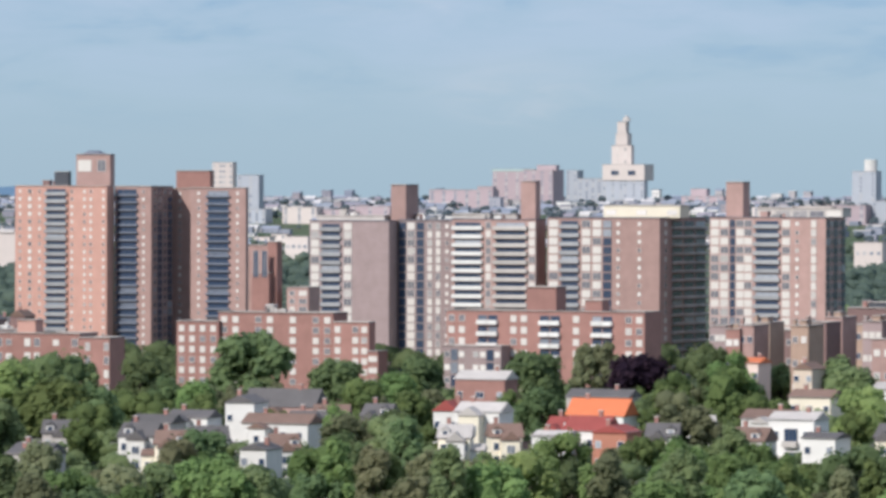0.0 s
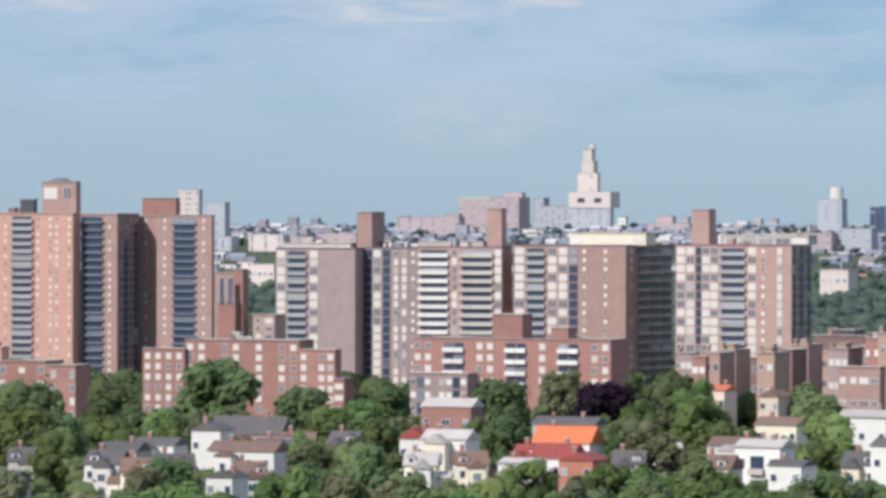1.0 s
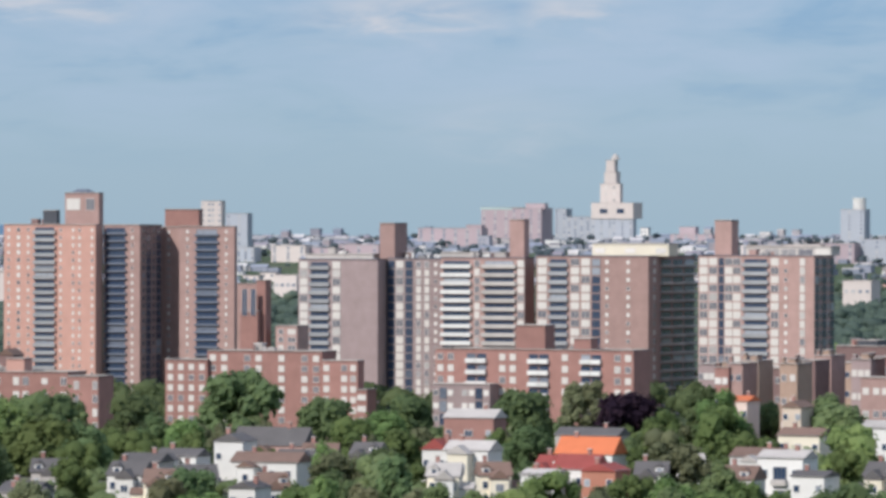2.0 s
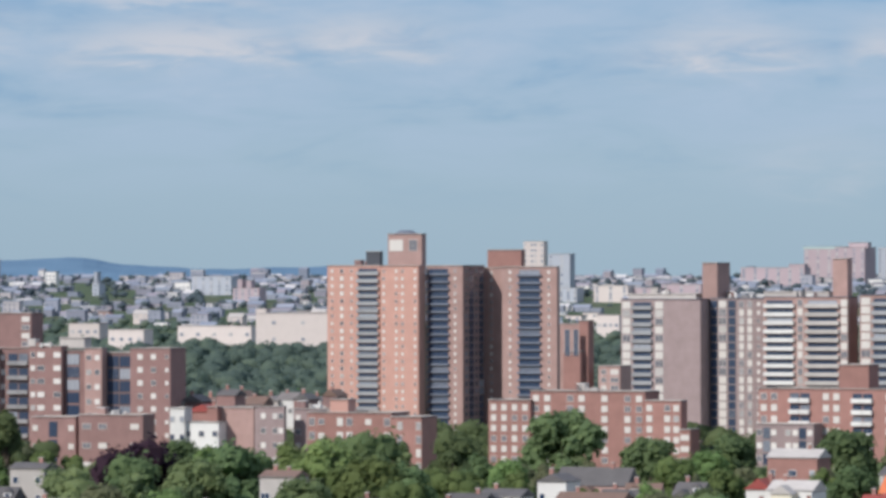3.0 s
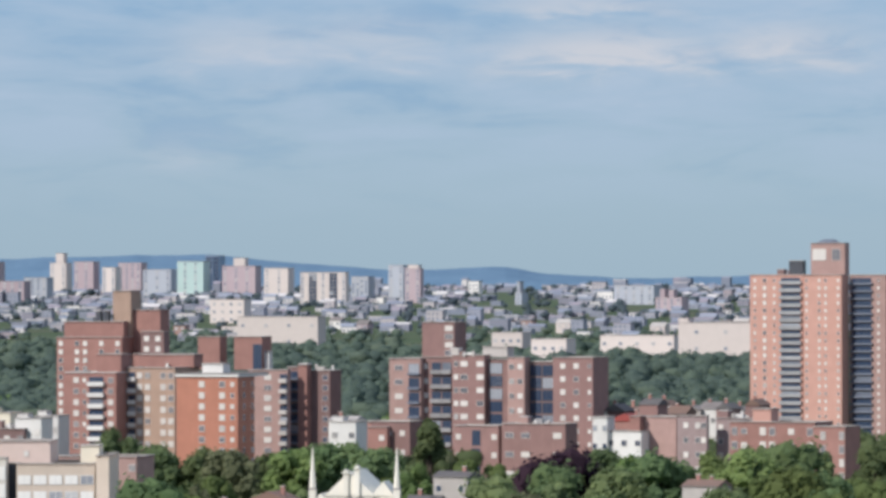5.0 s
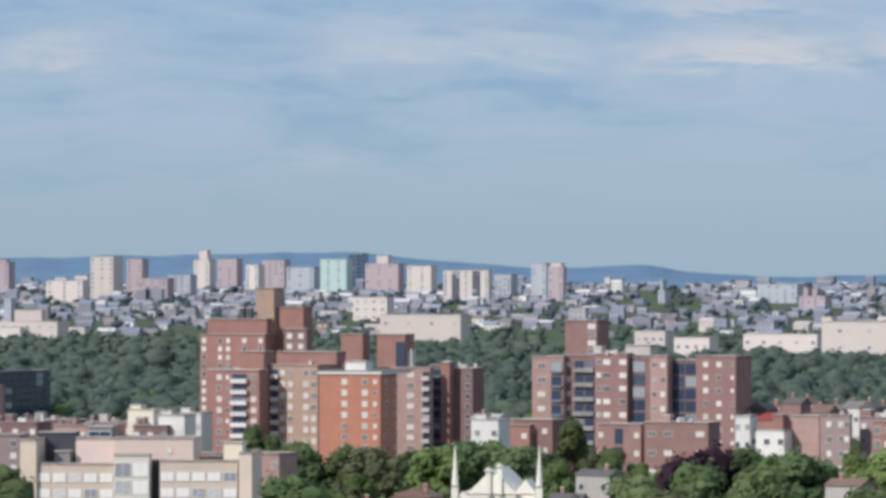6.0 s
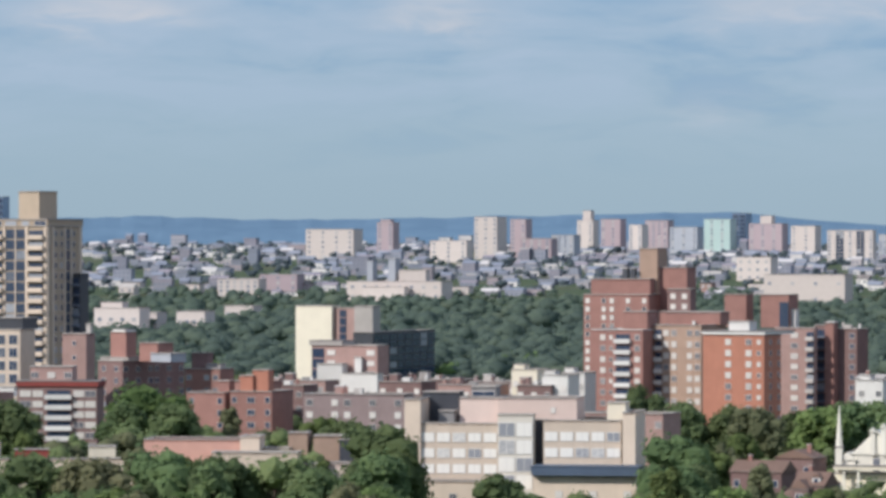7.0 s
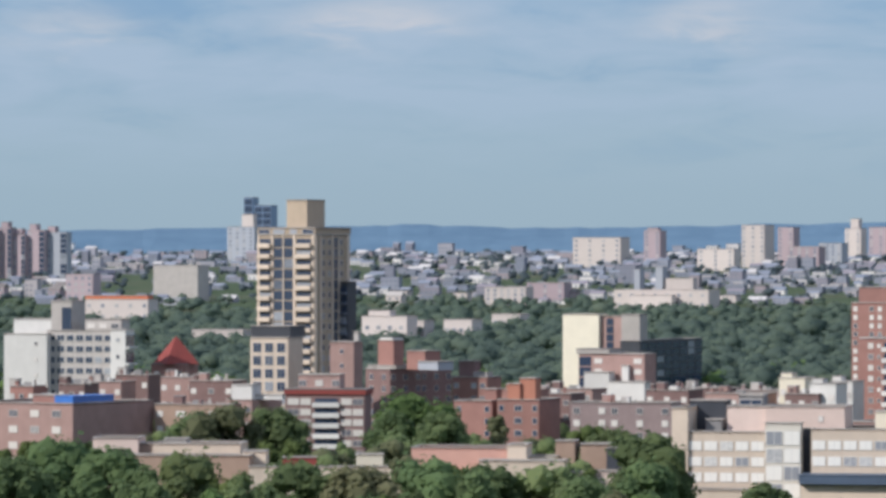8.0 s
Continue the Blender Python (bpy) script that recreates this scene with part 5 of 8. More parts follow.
facade(b, -3.7, 3.7, 0.00, 0.0, 19.8, 3, "w.w", pane=PANE, size=(1.3, 1.5))
gable(b, -3.7, 3.7, 0.0, 9.0, 20.44, 22.8, SLATE, "y")
chimney(b, -1.5, 4.5, 20.5, 23.6)

b = site("row_house", 18.7, 1639.9, 0.0, -22.7, "small dark brick house with a brown roof", "house", group="small houses by the park")
block(b, -3.3, 3.3, 0.0, 9.0, 0.0, 19.5, CONCRETE, lip=0)
facade(b, -3.3, 3.3, 0.00, 0.0, 18.9, 3, "ww", pane=PANE_DARK, size=(1.3, 1.5))
gable(b, -3.3, 3.3, 0.0, 9.0, 19.47, 20.9, TILE_BROWN, "x")
chimney(b, -1.3, 4.5, 19.6, 22.7)

b = site("row_house", 23.5, 1599.8, 0.0, -22.8, "small house with a slate gable roof", "house", group="small houses by the park")
block(b, -3.1, 3.1, 0.0, 9.0, 0.0, 22.4, BRICK_WINE, lip=0)
facade(b, -3.1, 3.1, 0.00, 0.0, 21.8, 3, "ww", pane=PANE_DARK, size=(1.3, 1.5))
gable(b, -3.1, 3.1, 0.0, 9.0, 22.44, 24.4, SLATE, "x")
chimney(b, -1.2, 4.5, 22.5, 25.6)

b = site("row_house", 29.2, 1679.7, 0.0, -23.0, "narrow row house with a pale chimney", "house", group="small houses by the park")
block(b, -2.4, 2.4, 0.0, 9.0, 0.0, 20.4, WHITE, lip=0)
facade(b, -2.4, 2.4, 0.00, 0.0, 19.8, 3, "ww", pane=PANE_WHITE, size=(1.3, 1.5))
gable(b, -2.4, 2.4, 0.0, 9.0, 20.39, 22.1, TILE_BROWN, "y")
chimney(b, -1.0, 4.5, 20.5, 23.6)

b = site("row_house", 33.0, 1639.7, 0.0, -23.2, "small dark brick house with a brown roof", "house", group="small houses by the park")
block(b, -3.4, 3.4, 0.0, 9.0, 0.0, 18.6, BRICK_WINE, lip=0)
facade(b, -3.4, 3.4, 0.00, 0.0, 18.0, 3, "w.w", pane=PANE, size=(1.3, 1.5))
gable(b, -3.4, 3.4, 0.0, 9.0, 18.60, 21.2, TILE_BROWN, "x")
chimney(b, -1.3, 4.5, 18.7, 21.8)

b = site("row_house", 39.1, 1679.5, 0.0, -23.3, "small house with a slate gable roof", "house", group="small houses by the park")
block(b, -3.0, 3.0, 0.0, 9.0, 0.0, 18.7, CONCRETE, lip=0)
facade(b, -3.0, 3.0, 0.00, 0.0, 18.1, 3, "w.w", pane=PANE_DARK, size=(1.3, 1.5))
gable(b, -3.0, 3.0, 0.0, 9.0, 18.73, 20.4, ROOFING, "y")
chimney(b, -1.2, 4.5, 18.8, 21.9)

b = site("row_house", 44.6, 1679.4, 0.0, -23.5, "narrow row house with a pale chimney", "house", group="small houses by the park")
block(b, -3.1, 3.1, 0.0, 9.0, 0.0, 19.1, WHITE, lip=0)
facade(b, -3.1, 3.1, 0.00, 0.0, 18.5, 3, "Ww", pane=PANE, size=(1.3, 1.5))
gable(b, -3.1, 3.1, 0.0, 9.0, 19.12, 21.5, ROOFING, "x")
chimney(b, -1.3, 4.5, 19.2, 22.3)

b = site("row_house", 47.3, 1599.3, 0.0, -23.7, "small dark brick house with a brown roof", "house", group="small houses by the park")
block(b, -2.6, 2.6, 0.0, 9.0, 0.0, 21.1, BRICK_WINE, lip=0)
facade(b, -2.6, 2.6, 0.00, 0.0, 20.5, 3, "ww", pane=PANE_WHITE, size=(1.3, 1.5))
gable(b, -2.6, 2.6, 0.0, 9.0, 21.08, 23.0, SLATE, "y")
chimney(b, -1.0, 4.5, 21.2, 24.3)

b = site("row_house", 54.4, 1679.1, 0.0, -23.9, "small house with a slate gable roof", "house", group="small houses by the park")
block(b, -2.9, 2.9, 0.0, 9.0, 0.0, 18.4, BRICK_ROSE, lip=0)
facade(b, -2.9, 2.9, 0.00, 0.0, 17.8, 3, "Ww", pane=PANE_WHITE, size=(1.3, 1.5))
gable(b, -2.9, 2.9, 0.0, 9.0, 18.40, 20.1, SLATE, "x")
chimney(b, -1.2, 4.5, 18.5, 21.6)

b = site("row_house", 57.8, 1639.0, 0.0, -24.0, "narrow row house with a pale chimney", "house", group="small houses by the park")
block(b, -2.5, 2.5, 0.0, 9.0, 0.0, 21.2, BRICK_DUSK, lip=0)
facade(b, -2.5, 2.5, 0.00, 0.0, 20.6, 3, "w.w", pane=PANE_WHITE, size=(1.3, 1.5))
gable(b, -2.5, 2.5, 0.0, 9.0, 21.24, 23.4, TILE_BROWN, "y")
chimney(b, -1.0, 4.5, 21.3, 24.4)

b = site("apartment_block", -29.2, 1599.7, 0.0, -21.0, "stepped red brick apartment block with dark balconies", "apartment block")
block(b, -31.6, -20.8, 0.0, 12.0, 0.0, 37.0, BRICK_ROSE)
facade(b, -31.2, -25.4, 0.00, 0.0, 36.4, 8, "W", pane=PANE_WHITE)
facade(b, -25.2, -21.0, 0.00, 0.0, 36.4, 8, "b", rail=RAIL, out=1.0)
block(b, -22.0, -11.2, 3.0, 13.0, 0.0, 37.4, BRICK_WINE)
facade(b, -22.0, -11.2, 3.00, 0.0, 36.8, 8, "wbb", rail=GREY)
block(b, -23.6, -12.5, 8.0, 18.0, 37.4, 48.5, BRICK_WINE)
facade(b, -23.6, -12.5, 8.00, 37.4, 47.9, 4, "..W", pane=PANE_WHITE)
block(b, -10.0, 1.0, 0.0, 5.2, 0.0, 38.1, BRICK_WINE)
facade(b, -10.0, 1.0, 0.00, 0.0, 37.5, 9, "wW.W", pane=PANE, size=(1.3, 1.5))
rooftop(b, -4.5, 2.6, 37.7, 14)
block(b, -2.0, 6.4, 6.0, 12.0, 37.5, 40.7, CONCRETE)
block(b, 1.1, 8.8, 2.5, 16.0, 0.0, 36.8, BRICK_WINE)
facade(b, 1.6, 6.4, 2.50, 0.0, 36.2, 9, "d")
block(b, 8.9, 14.6, 0.0, 4.8, 0.0, 37.5, BRICK_ROSE)
facade(b, 8.9, 14.6, 0.00, 0.0, 36.9, 8, "ww")
# Recess wall: its shade is put into the darker brick.
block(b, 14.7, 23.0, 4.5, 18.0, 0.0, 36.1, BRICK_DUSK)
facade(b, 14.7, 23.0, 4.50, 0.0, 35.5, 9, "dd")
block(b, 23.1, 36.5, 3.0, 17.0, 0.0, 37.5, BRICK_WINE)
facade(b, 23.1, 36.5, 3.00, 0.0, 36.9, 9, ".w.w.s")

b = site("apartment_house", -14.3, 1539.9, 0.0, -21.5, "low red brick terrace with pale windows", "apartment house")
block(b, -8.3, 12.6, 0.0, 10.0, 0.0, 18.1, BRICK_WINE)
facade(b, -8.3, 12.6, 0.00, 0.0, 17.5, 3, "WW.W", pane=PANE_WHITE)
rooftop(b, 2.1, 5.0, 17.6, 15)
block(b, -24.9, -10.1, 2.0, 12.0, 0.0, 17.3, BRICK_WINE)
facade(b, -24.9, -10.1, 2.00, 0.0, 16.7, 3, "w.d.w", pane=PANE_WHITE)
block(b, -55.0, -40.1, 3.0, 13.0, 0.0, 18.3, BRICK_WINE)
facade(b, -55.0, -40.1, 3.00, 0.0, 17.7, 3, "wWw", pane=PANE_WHITE)

b = site("apartment_block", -142.8, 1613.7, 0.0, -16.9, "tall stepped red brick block with stacked roof tiers", "apartment block")
block(b, -24.0, -1.6, 0.0, 14.0, 0.0, 43.8, BRICK_RED)
facade(b, -24.0, -1.6, 0.00, 0.0, 43.2, 16, "w.ww.w.w", size=(1.2, 1.4))
block(b, -23.1, -2.6, 4.0, 14.0, 43.8, 48.8, BRICK_RED)
block(b, -3.2, 10.1, 4.0, 16.0, 0.0, 38.4, BRICK_RED)
facade(b, -3.2, 10.1, 4.00, 0.0, 37.8, 13, "w.w")
block(b, -7.9, -1.7, 8.0, 16.7, 38.4, 58.6, BRICK_TAN)
block(b, -4.8, 7.7, 10.0, 18.0, 38.4, 52.5, BRICK_RED)
block(b, 3.0, 10.8, 5.0, 10.0, 38.4, 45.6, BRICK_DUSK)
facade(b, 3.0, 10.8, 5.00, 38.4, 45.0, 2, "ww")
block(b, 4.2, 18.0, 6.0, 16.0, 0.0, 38.4, BRICK_RED)
facade(b, 4.2, 18.0, 6.00, 0.0, 37.8, 12, "w.ww")
block(b, -13.0, -11.4, 6.0, 8.0, 48.8, 52.1, CHARCOAL)
block(b, -10.2, -8.7, 6.0, 8.0, 48.8, 52.1, CHARCOAL)

b = site("apartment_block", -144.3, 1533.2, 0.0, -16.6, "red brick block with white balconies and a shaded side", "apartment block")
block(b, -10.8, 5.9, 0.0, 20.2, 0.0, 33.9, BRICK_RED, cap=WHITE)
facade(b, -10.8, -5.9, 0.00, 0.0, 33.3, 10, ".w", pane=PANE_WHITE)
facade(b, -5.6, -3.3, 0.00, 0.0, 33.3, 10, "s")
facade(b, -3.3, 2.2, 0.00, 0.0, 33.3, 10, "b", rail=WHITE)
facade(b, 2.6, 5.6, 0.00, 0.0, 33.3, 10, "w", pane=PANE_WHITE)
block(b, 6.0, 21.5, 9.0, 30.0, 0.0, 35.3, BRICK_TAN)
facade(b, 6.2, 21.5, 9.00, 0.0, 34.7, 10, "bww.ww", rail=WHITE, pane=PANE_WHITE, size=(1.5, 1.6))
rooftop(b, 12.9, 24.0, 34.9, 16)
block(b, -2.8, 5.0, 6.0, 14.0, 33.9, 39.4, BRICK_RED)
block(b, 4.8, 22.6, 22.0, 30.0, 35.3, 39.1, BRICK_RED)

b = site("apartment_block", -107.2, 1496.2, 0.0, -17.9, "bright orange-red brick block with a white coping", "apartment block")
block(b, -11.2, 8.3, 0.0, 13.4, 0.0, 33.3, BRICK_BRIGHT)
facade(b, -11.2, 8.3, 0.00, 0.0, 32.7, 10, "..w.ws", pane=PANE_WHITE, size=(1.6, 1.6))
facade(b, 0.0, 13.4, 8.30, 0.0, 32.7, 10, ".w.w", side="r", pane=PANE_DARK)
block(b, -5.3, 1.2, 6.0, 12.0, 33.3, 37.0, WHITE)
block(b, -11.4, 8.8, -0.4, 23.6, 33.3, 34.1, WHITE, lip=0)

b = site("apartment_block", -94.8, 1597.2, 0.0, -18.6, "rose brick block with a dark balcony wing", "apartment block")
block(b, -8.7, 4.8, 0.0, 2.4, 0.0, 33.6, BRICK_ROSE)
facade(b, -8.7, 4.8, 0.00, 0.0, 33.0, 10, "w.W.b", rail=CONCRETE, pane=PANE_WHITE)
block(b, 1.6, 6.4, 8.0, 16.0, 0.0, 34.4, BRICK_DUSK)
facade(b, 1.6, 6.4, 8.00, 0.0, 33.8, 10, "b", rail=RAIL, out=1.0)
block(b, 5.6, 15.2, 10.0, 20.0, 0.0, 33.3, BRICK_DUSK)
facade(b, 5.6, 15.2, 10.00, 0.0, 32.7, 10, "s.w", pane=PANE_DARK)
rooftop(b, 10.4, 15.0, 32.9, 17)
block(b, 5.9, 8.9, 6.0, 10.0, 0.0, 35.1, BRICK_RED)
block(b, -29.2, -21.7, 8.0, 14.0, 33.6, 44.0, BRICK_RED)
block(b, -15.1, -5.5, 4.0, 12.0, 33.6, 44.0, BRICK_RED)
facade(b, -15.1, -5.5, 4.00, 33.6, 43.4, 1, "..d")
block(b, -6.3, -4.0, 6.0, 9.0, 33.6, 39.4, WHITE)

b = site("clinic", -132.0, 1142.4, 0.0, -1.4, "pale tan office block with rows of white window panels", "office building")
block(b, -25.8, -22.1, -1.0, 19.0, 0.0, 24.6, STONE_TAN)
block(b, -22.3, -4.4, 0.0, 22.0, 0.0, 19.2, STONE_TAN)
facade(b, -22.3, -4.4, 0.00, 0.0, 17.8, 5, "wwwww", pane=PANE_BRIGHT, size=(2.8, 1.9), frame_mat=WHITE)
rooftop(b, -13.3, 11.0, 18.8, 21)
block(b, -4.3, 3.8, -1.0, 2.7, 0.0, 21.3, STONE_PALE)
facade(b, -4.3, 3.8, -1.00, 0.0, 19.9, 5, "ww", pane=PANE_BRIGHT, size=(3.6, 3.0), frame_mat=WHITE)
# Dark gap between the wings, its shade put in as a charcoal block.
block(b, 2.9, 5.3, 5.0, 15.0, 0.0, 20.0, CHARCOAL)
block(b, 6.0, 23.8, 0.0, 22.0, 0.0, 20.0, STONE_TAN)
facade(b, 6.0, 23.8, 0.00, 0.0, 18.2, 5, "wwwww", pane=PANE_BRIGHT, size=(2.8, 1.9), frame_mat=WHITE)
block(b, 24.2, 27.1, -1.0, 19.0, 0.0, 21.8, STONE_TAN)
block(b, -14.1, -5.0, 6.0, 18.0, 19.2, 24.8, STONE_PINK)
block(b, -5.1, 13.0, 5.0, 19.0, 20.0, 24.9, STONE_PINK)
facade(b, -5.1, 13.0, 5.00, 20.0, 24.3, 1, "...s.")
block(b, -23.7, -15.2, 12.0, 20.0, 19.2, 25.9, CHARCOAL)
block(b, -11.9, -6.2, 9.0, 16.0, 24.8, 27.2, GREY)
facade(b, -11.9, -6.2, 9.00, 24.8, 26.6, 1, "W", pane=PANE_DARK, size=(4, 1))
block(b, -18.7, -15.1, 4.0, 9.0, 19.2, 21.8, GREY)
block(b, -26.5, -3.8, -10.0, -1.0, 0.0, 6.4, STONE_TAN)
facade(b, -26.5, -3.8, -10.00, 0.0, 5.8, 1, ".w.w.w")
block(b, 4.9, 28.2, -9.0, -1.0, 0.0, 7.9, STONE_TAN)
facade(b, 4.9, 28.2, -9.00, 0.0, 7.3, 1, ".w.w.w")
block(b, 4.7, 29.0, -11.0, -1.0, 8.0, 9.9, SLATE_BLUE, SLATE_BLUE, lip=0)
block(b, 19.6, 23.8, 8.0, 16.0, 20.0, 23.8, CREAM)
CLEAR.append((-6.59, 1.34, 1150))

b = site("apartment_house", -112.5, 1255.0, 0.0, -16.9, "low rose brick house with square windows", "apartment house")
block(b, -16.7, 4.2, 0.0, 12.0, 0.0, 17.8, BRICK_ROSE)
facade(b, -16.7, 4.2, 0.00, 0.0, 17.2, 4, "......w.w", pane=PANE_WHITE)

b = site("apartment_house", -229.0, 1411.6, 0.0, -8.8, "red brick apartment row with shaded light courts", "apartment house")
block(b, -29.4, -18.1, 0.0, 14.0, 0.0, 17.8, BRICK_RED)
facade(b, -29.4, -18.1, 0.00, 0.0, 17.2, 5, "w..w", pane=PANE_DARK, size=(1.2, 1.5))
# Light court: the shade comes as a darker brick colour.
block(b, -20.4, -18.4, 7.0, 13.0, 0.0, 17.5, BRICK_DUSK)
block(b, -16.4, -4.0, 0.0, 19.6, 0.0, 18.2, BRICK_RED)
facade(b, -16.4, -4.0, 0.00, 0.0, 17.6, 5, "w.W.w", pane=PANE_DARK, size=(1.2, 1.5))
rooftop(b, -10.2, 9.8, 17.7, 22)
block(b, -14.7, -11.0, 4.0, 9.0, 18.2, 22.6, BRICK_BRIGHT)
block(b, -11.4, -6.7, 5.0, 10.0, 18.2, 24.2, BRICK_BRIGHT)
block(b, -21.8, -18.4, 5.0, 10.0, 17.8, 21.0, BRICK_RED)

b = site("apartment_house", -208.6, 1404.6, 0.0, -3.6, "mauve brick apartment house with pale windows", "apartment house")
block(b, -14.3, 14.6, 0.0, 14.0, 0.0, 17.8, BRICK_MAUVE)
facade(b, -14.3, 14.6, 0.00, 0.0, 17.2, 5, "w.ww.w.w", pane=PANE, size=(1.6, 1.6))
rooftop(b, 0.2, 7.0, 17.4, 23)

b = site("apartment_house", -241.5, 1601.9, 0.0, -13.4, "stepped pale-trimmed rose house with white annexes", "apartment house")
block(b, -10.5, 12.1, 0.0, 10.0, 0.0, 27.5, BRICK_ROSE)
facade(b, -10.5, 12.1, 0.00, 0.0, 26.9, 8, "dW..W")
block(b, -11.1, 0.2, -0.5, 9.5, 27.5, 28.9, CONCRETE, lip=0)
block(b, -6.2, 2.4, -6.0, -1.0, 0.0, 21.7, WHITE)
block(b, 2.8, 14.9, -7.0, -2.0, 0.0, 18.8, WHITE)
block(b, 5.1, 7.4, -2.0, -0.5, 0.0, 23.8, WHITE)

b = site("office_tower", -289.6, 1877.8, 0.0, -13.2, "cream office tower with a glass wing darkened for shade", "office tower")
block(b, -11.9, 2.7, 0.0, 9.0, 0.0, 36.7, CREAM)
block(b, 1.9, 11.1, 2.0, 10.0, 0.0, 36.0, BRICK_ROSE)
facade(b, 1.9, 11.1, 2.00, 0.0, 35.4, 12, ".d.")
block(b, 11.1, 18.4, 2.0, 10.0, 0.0, 36.7, CONCRETE)
# This wing faces away from the sun; charcoal colour carries its shade.
block(b, 11.4, 19.4, 0.0, 65.1, 0.0, 26.9, CHARCOAL)
facade(b, 0.0, 65.1, 19.44, 0.0, 26.3, 10, "dddddddd", side="r")

b = site("row_house", -205.0, 1546.5, 0.0, -14.4, "low dark brick row house with a flat roof", "house", group="flat-roofed row houses")
block(b, -9.4, 9.4, 0.0, 12.0, 0.0, 18.2, BRICK_DUSK)
facade(b, -9.4, 9.4, 0.00, 0.0, 17.6, 4, "w.w.w")
rooftop(b, 0.0, 6.0, 17.8, 30)
block(b, -9.5, -8.4, 4.0, 5.2, 18.2, 19.8, BRICK_DUSK)

b = site("row_house", -187.2, 1488.3, 0.0, -14.8, "low rose brick row house with chimneys", "house", group="flat-roofed row houses")
block(b, -9.0, 9.0, 0.0, 12.0, 0.0, 18.2, BRICK_ROSE)
facade(b, -9.0, 9.0, 0.00, 0.0, 17.6, 4, "w.w.w")
rooftop(b, 0.0, 6.0, 17.7, 31)
block(b, -9.2, -8.1, 4.0, 5.2, 18.2, 19.7, BRICK_ROSE)

b = site("row_house", -184.0, 1529.0, 0.0, -15.1, "low dark brick row house with a flat roof", "house", group="flat-roofed row houses")
block(b, -7.9, 7.9, 0.0, 12.0, 0.0, 18.1, BRICK_MAUVE)
facade(b, -7.9, 7.9, 0.00, 0.0, 17.5, 4, "w.w.w")
rooftop(b, 0.0, 6.0, 17.6, 32)
block(b, -8.0, -6.9, 4.0, 5.2, 18.1, 19.6, BRICK_MAUVE)

b = site("row_house", -210.8, 1515.4, 0.0, -14.1, "low rose brick row house with chimneys", "house", group="flat-roofed row houses")
block(b, -6.9, 6.9, 0.0, 12.0, 0.0, 18.3, BRICK_DUSK)
facade(b, -6.9, 6.9, 0.00, 0.0, 17.7, 4, "w.w.w")
rooftop(b, 0.0, 6.0, 17.9, 33)
block(b, -7.0, -5.9, 4.0, 5.2, 18.3, 19.9, BRICK_DUSK)

b = site("row_house", -244.9, 1500.1, 0.0, -12.7, "low dark brick row house with a flat roof", "house", group="flat-roofed row houses")
block(b, -7.5, 7.5, 0.0, 12.0, 0.0, 17.6, BRICK_DUSK)
facade(b, -7.5, 7.5, 0.00, 0.0, 17.0, 4, "w.w.w")
rooftop(b, 0.0, 6.0, 17.1, 34)
block(b, -7.7, -6.6, 4.0, 5.2, 17.6, 19.1, BRICK_DUSK)

b = site("row_house", -165.0, 1470.8, 0.0, -15.6, "low rose brick row house with chimneys", "house", group="flat-roofed row houses")
block(b, -5.3, 5.3, 0.0, 12.0, 0.0, 18.7, BRICK_DUSK)
facade(b, -5.3, 5.3, 0.00, 0.0, 18.1, 4, "w.w.w")
rooftop(b, 0.0, 6.0, 18.3, 35)
block(b, -5.5, -4.5, 4.0, 5.2, 18.7, 20.2, BRICK_DUSK)

b = site("row_house", -248.6, 1560.3, 0.0, -12.9, "low dark brick row house with a flat roof", "house", group="flat-roofed row houses")
block(b, -8.6, 8.6, 0.0, 12.0, 0.0, 17.3, BRICK_ROSE)
facade(b, -8.6, 8.6, 0.00, 0.0, 16.7, 4, "w.w.w")
rooftop(b, 0.0, 6.0, 16.9, 36)
block(b, -8.7, -7.5, 4.0, 5.2, 17.3, 18.9, BRICK_ROSE)

b = site("house", -170.1, 1490.3, 0.0, -15.5, "white rendered house with a flat roof", "house", group="houses among the trees")
block(b, -4.1, 4.1, 0.0, 9.0, 0.0, 22.9, CREAM)
facade(b, -4.1, 4.1, 0.00, 0.0, 22.3, 3, "w.w")
block(b, -4.6, -1.2, 3.0, 7.0, 22.9, 24.2, CREAM)

b = site("house", -158.9, 1471.4, 0.0, -15.8, "pale house with a stepped parapet", "house", group="houses among the trees")
block(b, -4.1, 4.1, 0.0, 9.0, 0.0, 21.7, WHITE)
facade(b, -4.1, 4.1, 0.00, 0.0, 21.1, 3, "w.w")
block(b, -4.6, -1.2, 3.0, 7.0, 21.7, 23.0, WHITE)

b = site("house", -155.6, 1491.9, 0.0, -16.0, "white rendered house with a flat roof", "house", group="houses among the trees")
block(b, -3.6, 3.6, 0.0, 9.0, 0.0, 21.9, WHITE)
facade(b, -3.6, 3.6, 0.00, 0.0, 21.3, 3, "w.w")
block(b, -4.1, -1.2, 3.0, 7.0, 21.9, 23.2, WHITE)

b = site("house", -67.4, 1478.5, 0.0, -19.4, "pale house with a stepped parapet", "house", group="houses among the trees")
block(b, -4.0, 4.0, 0.0, 9.0, 0.0, 20.4, WHITE)
facade(b, -4.0, 4.0, 0.00, 0.0, 19.8, 3, "w.w")
block(b, -4.5, -1.2, 3.0, 7.0, 20.4, 21.8, WHITE)

b = site("house", -62.4, 1558.8, 0.0, -19.7, "white rendered house with a flat roof", "house", group="houses among the trees")
block(b, -5.2, 5.2, 0.0, 9.0, 0.0, 16.6, BRICK_RED)
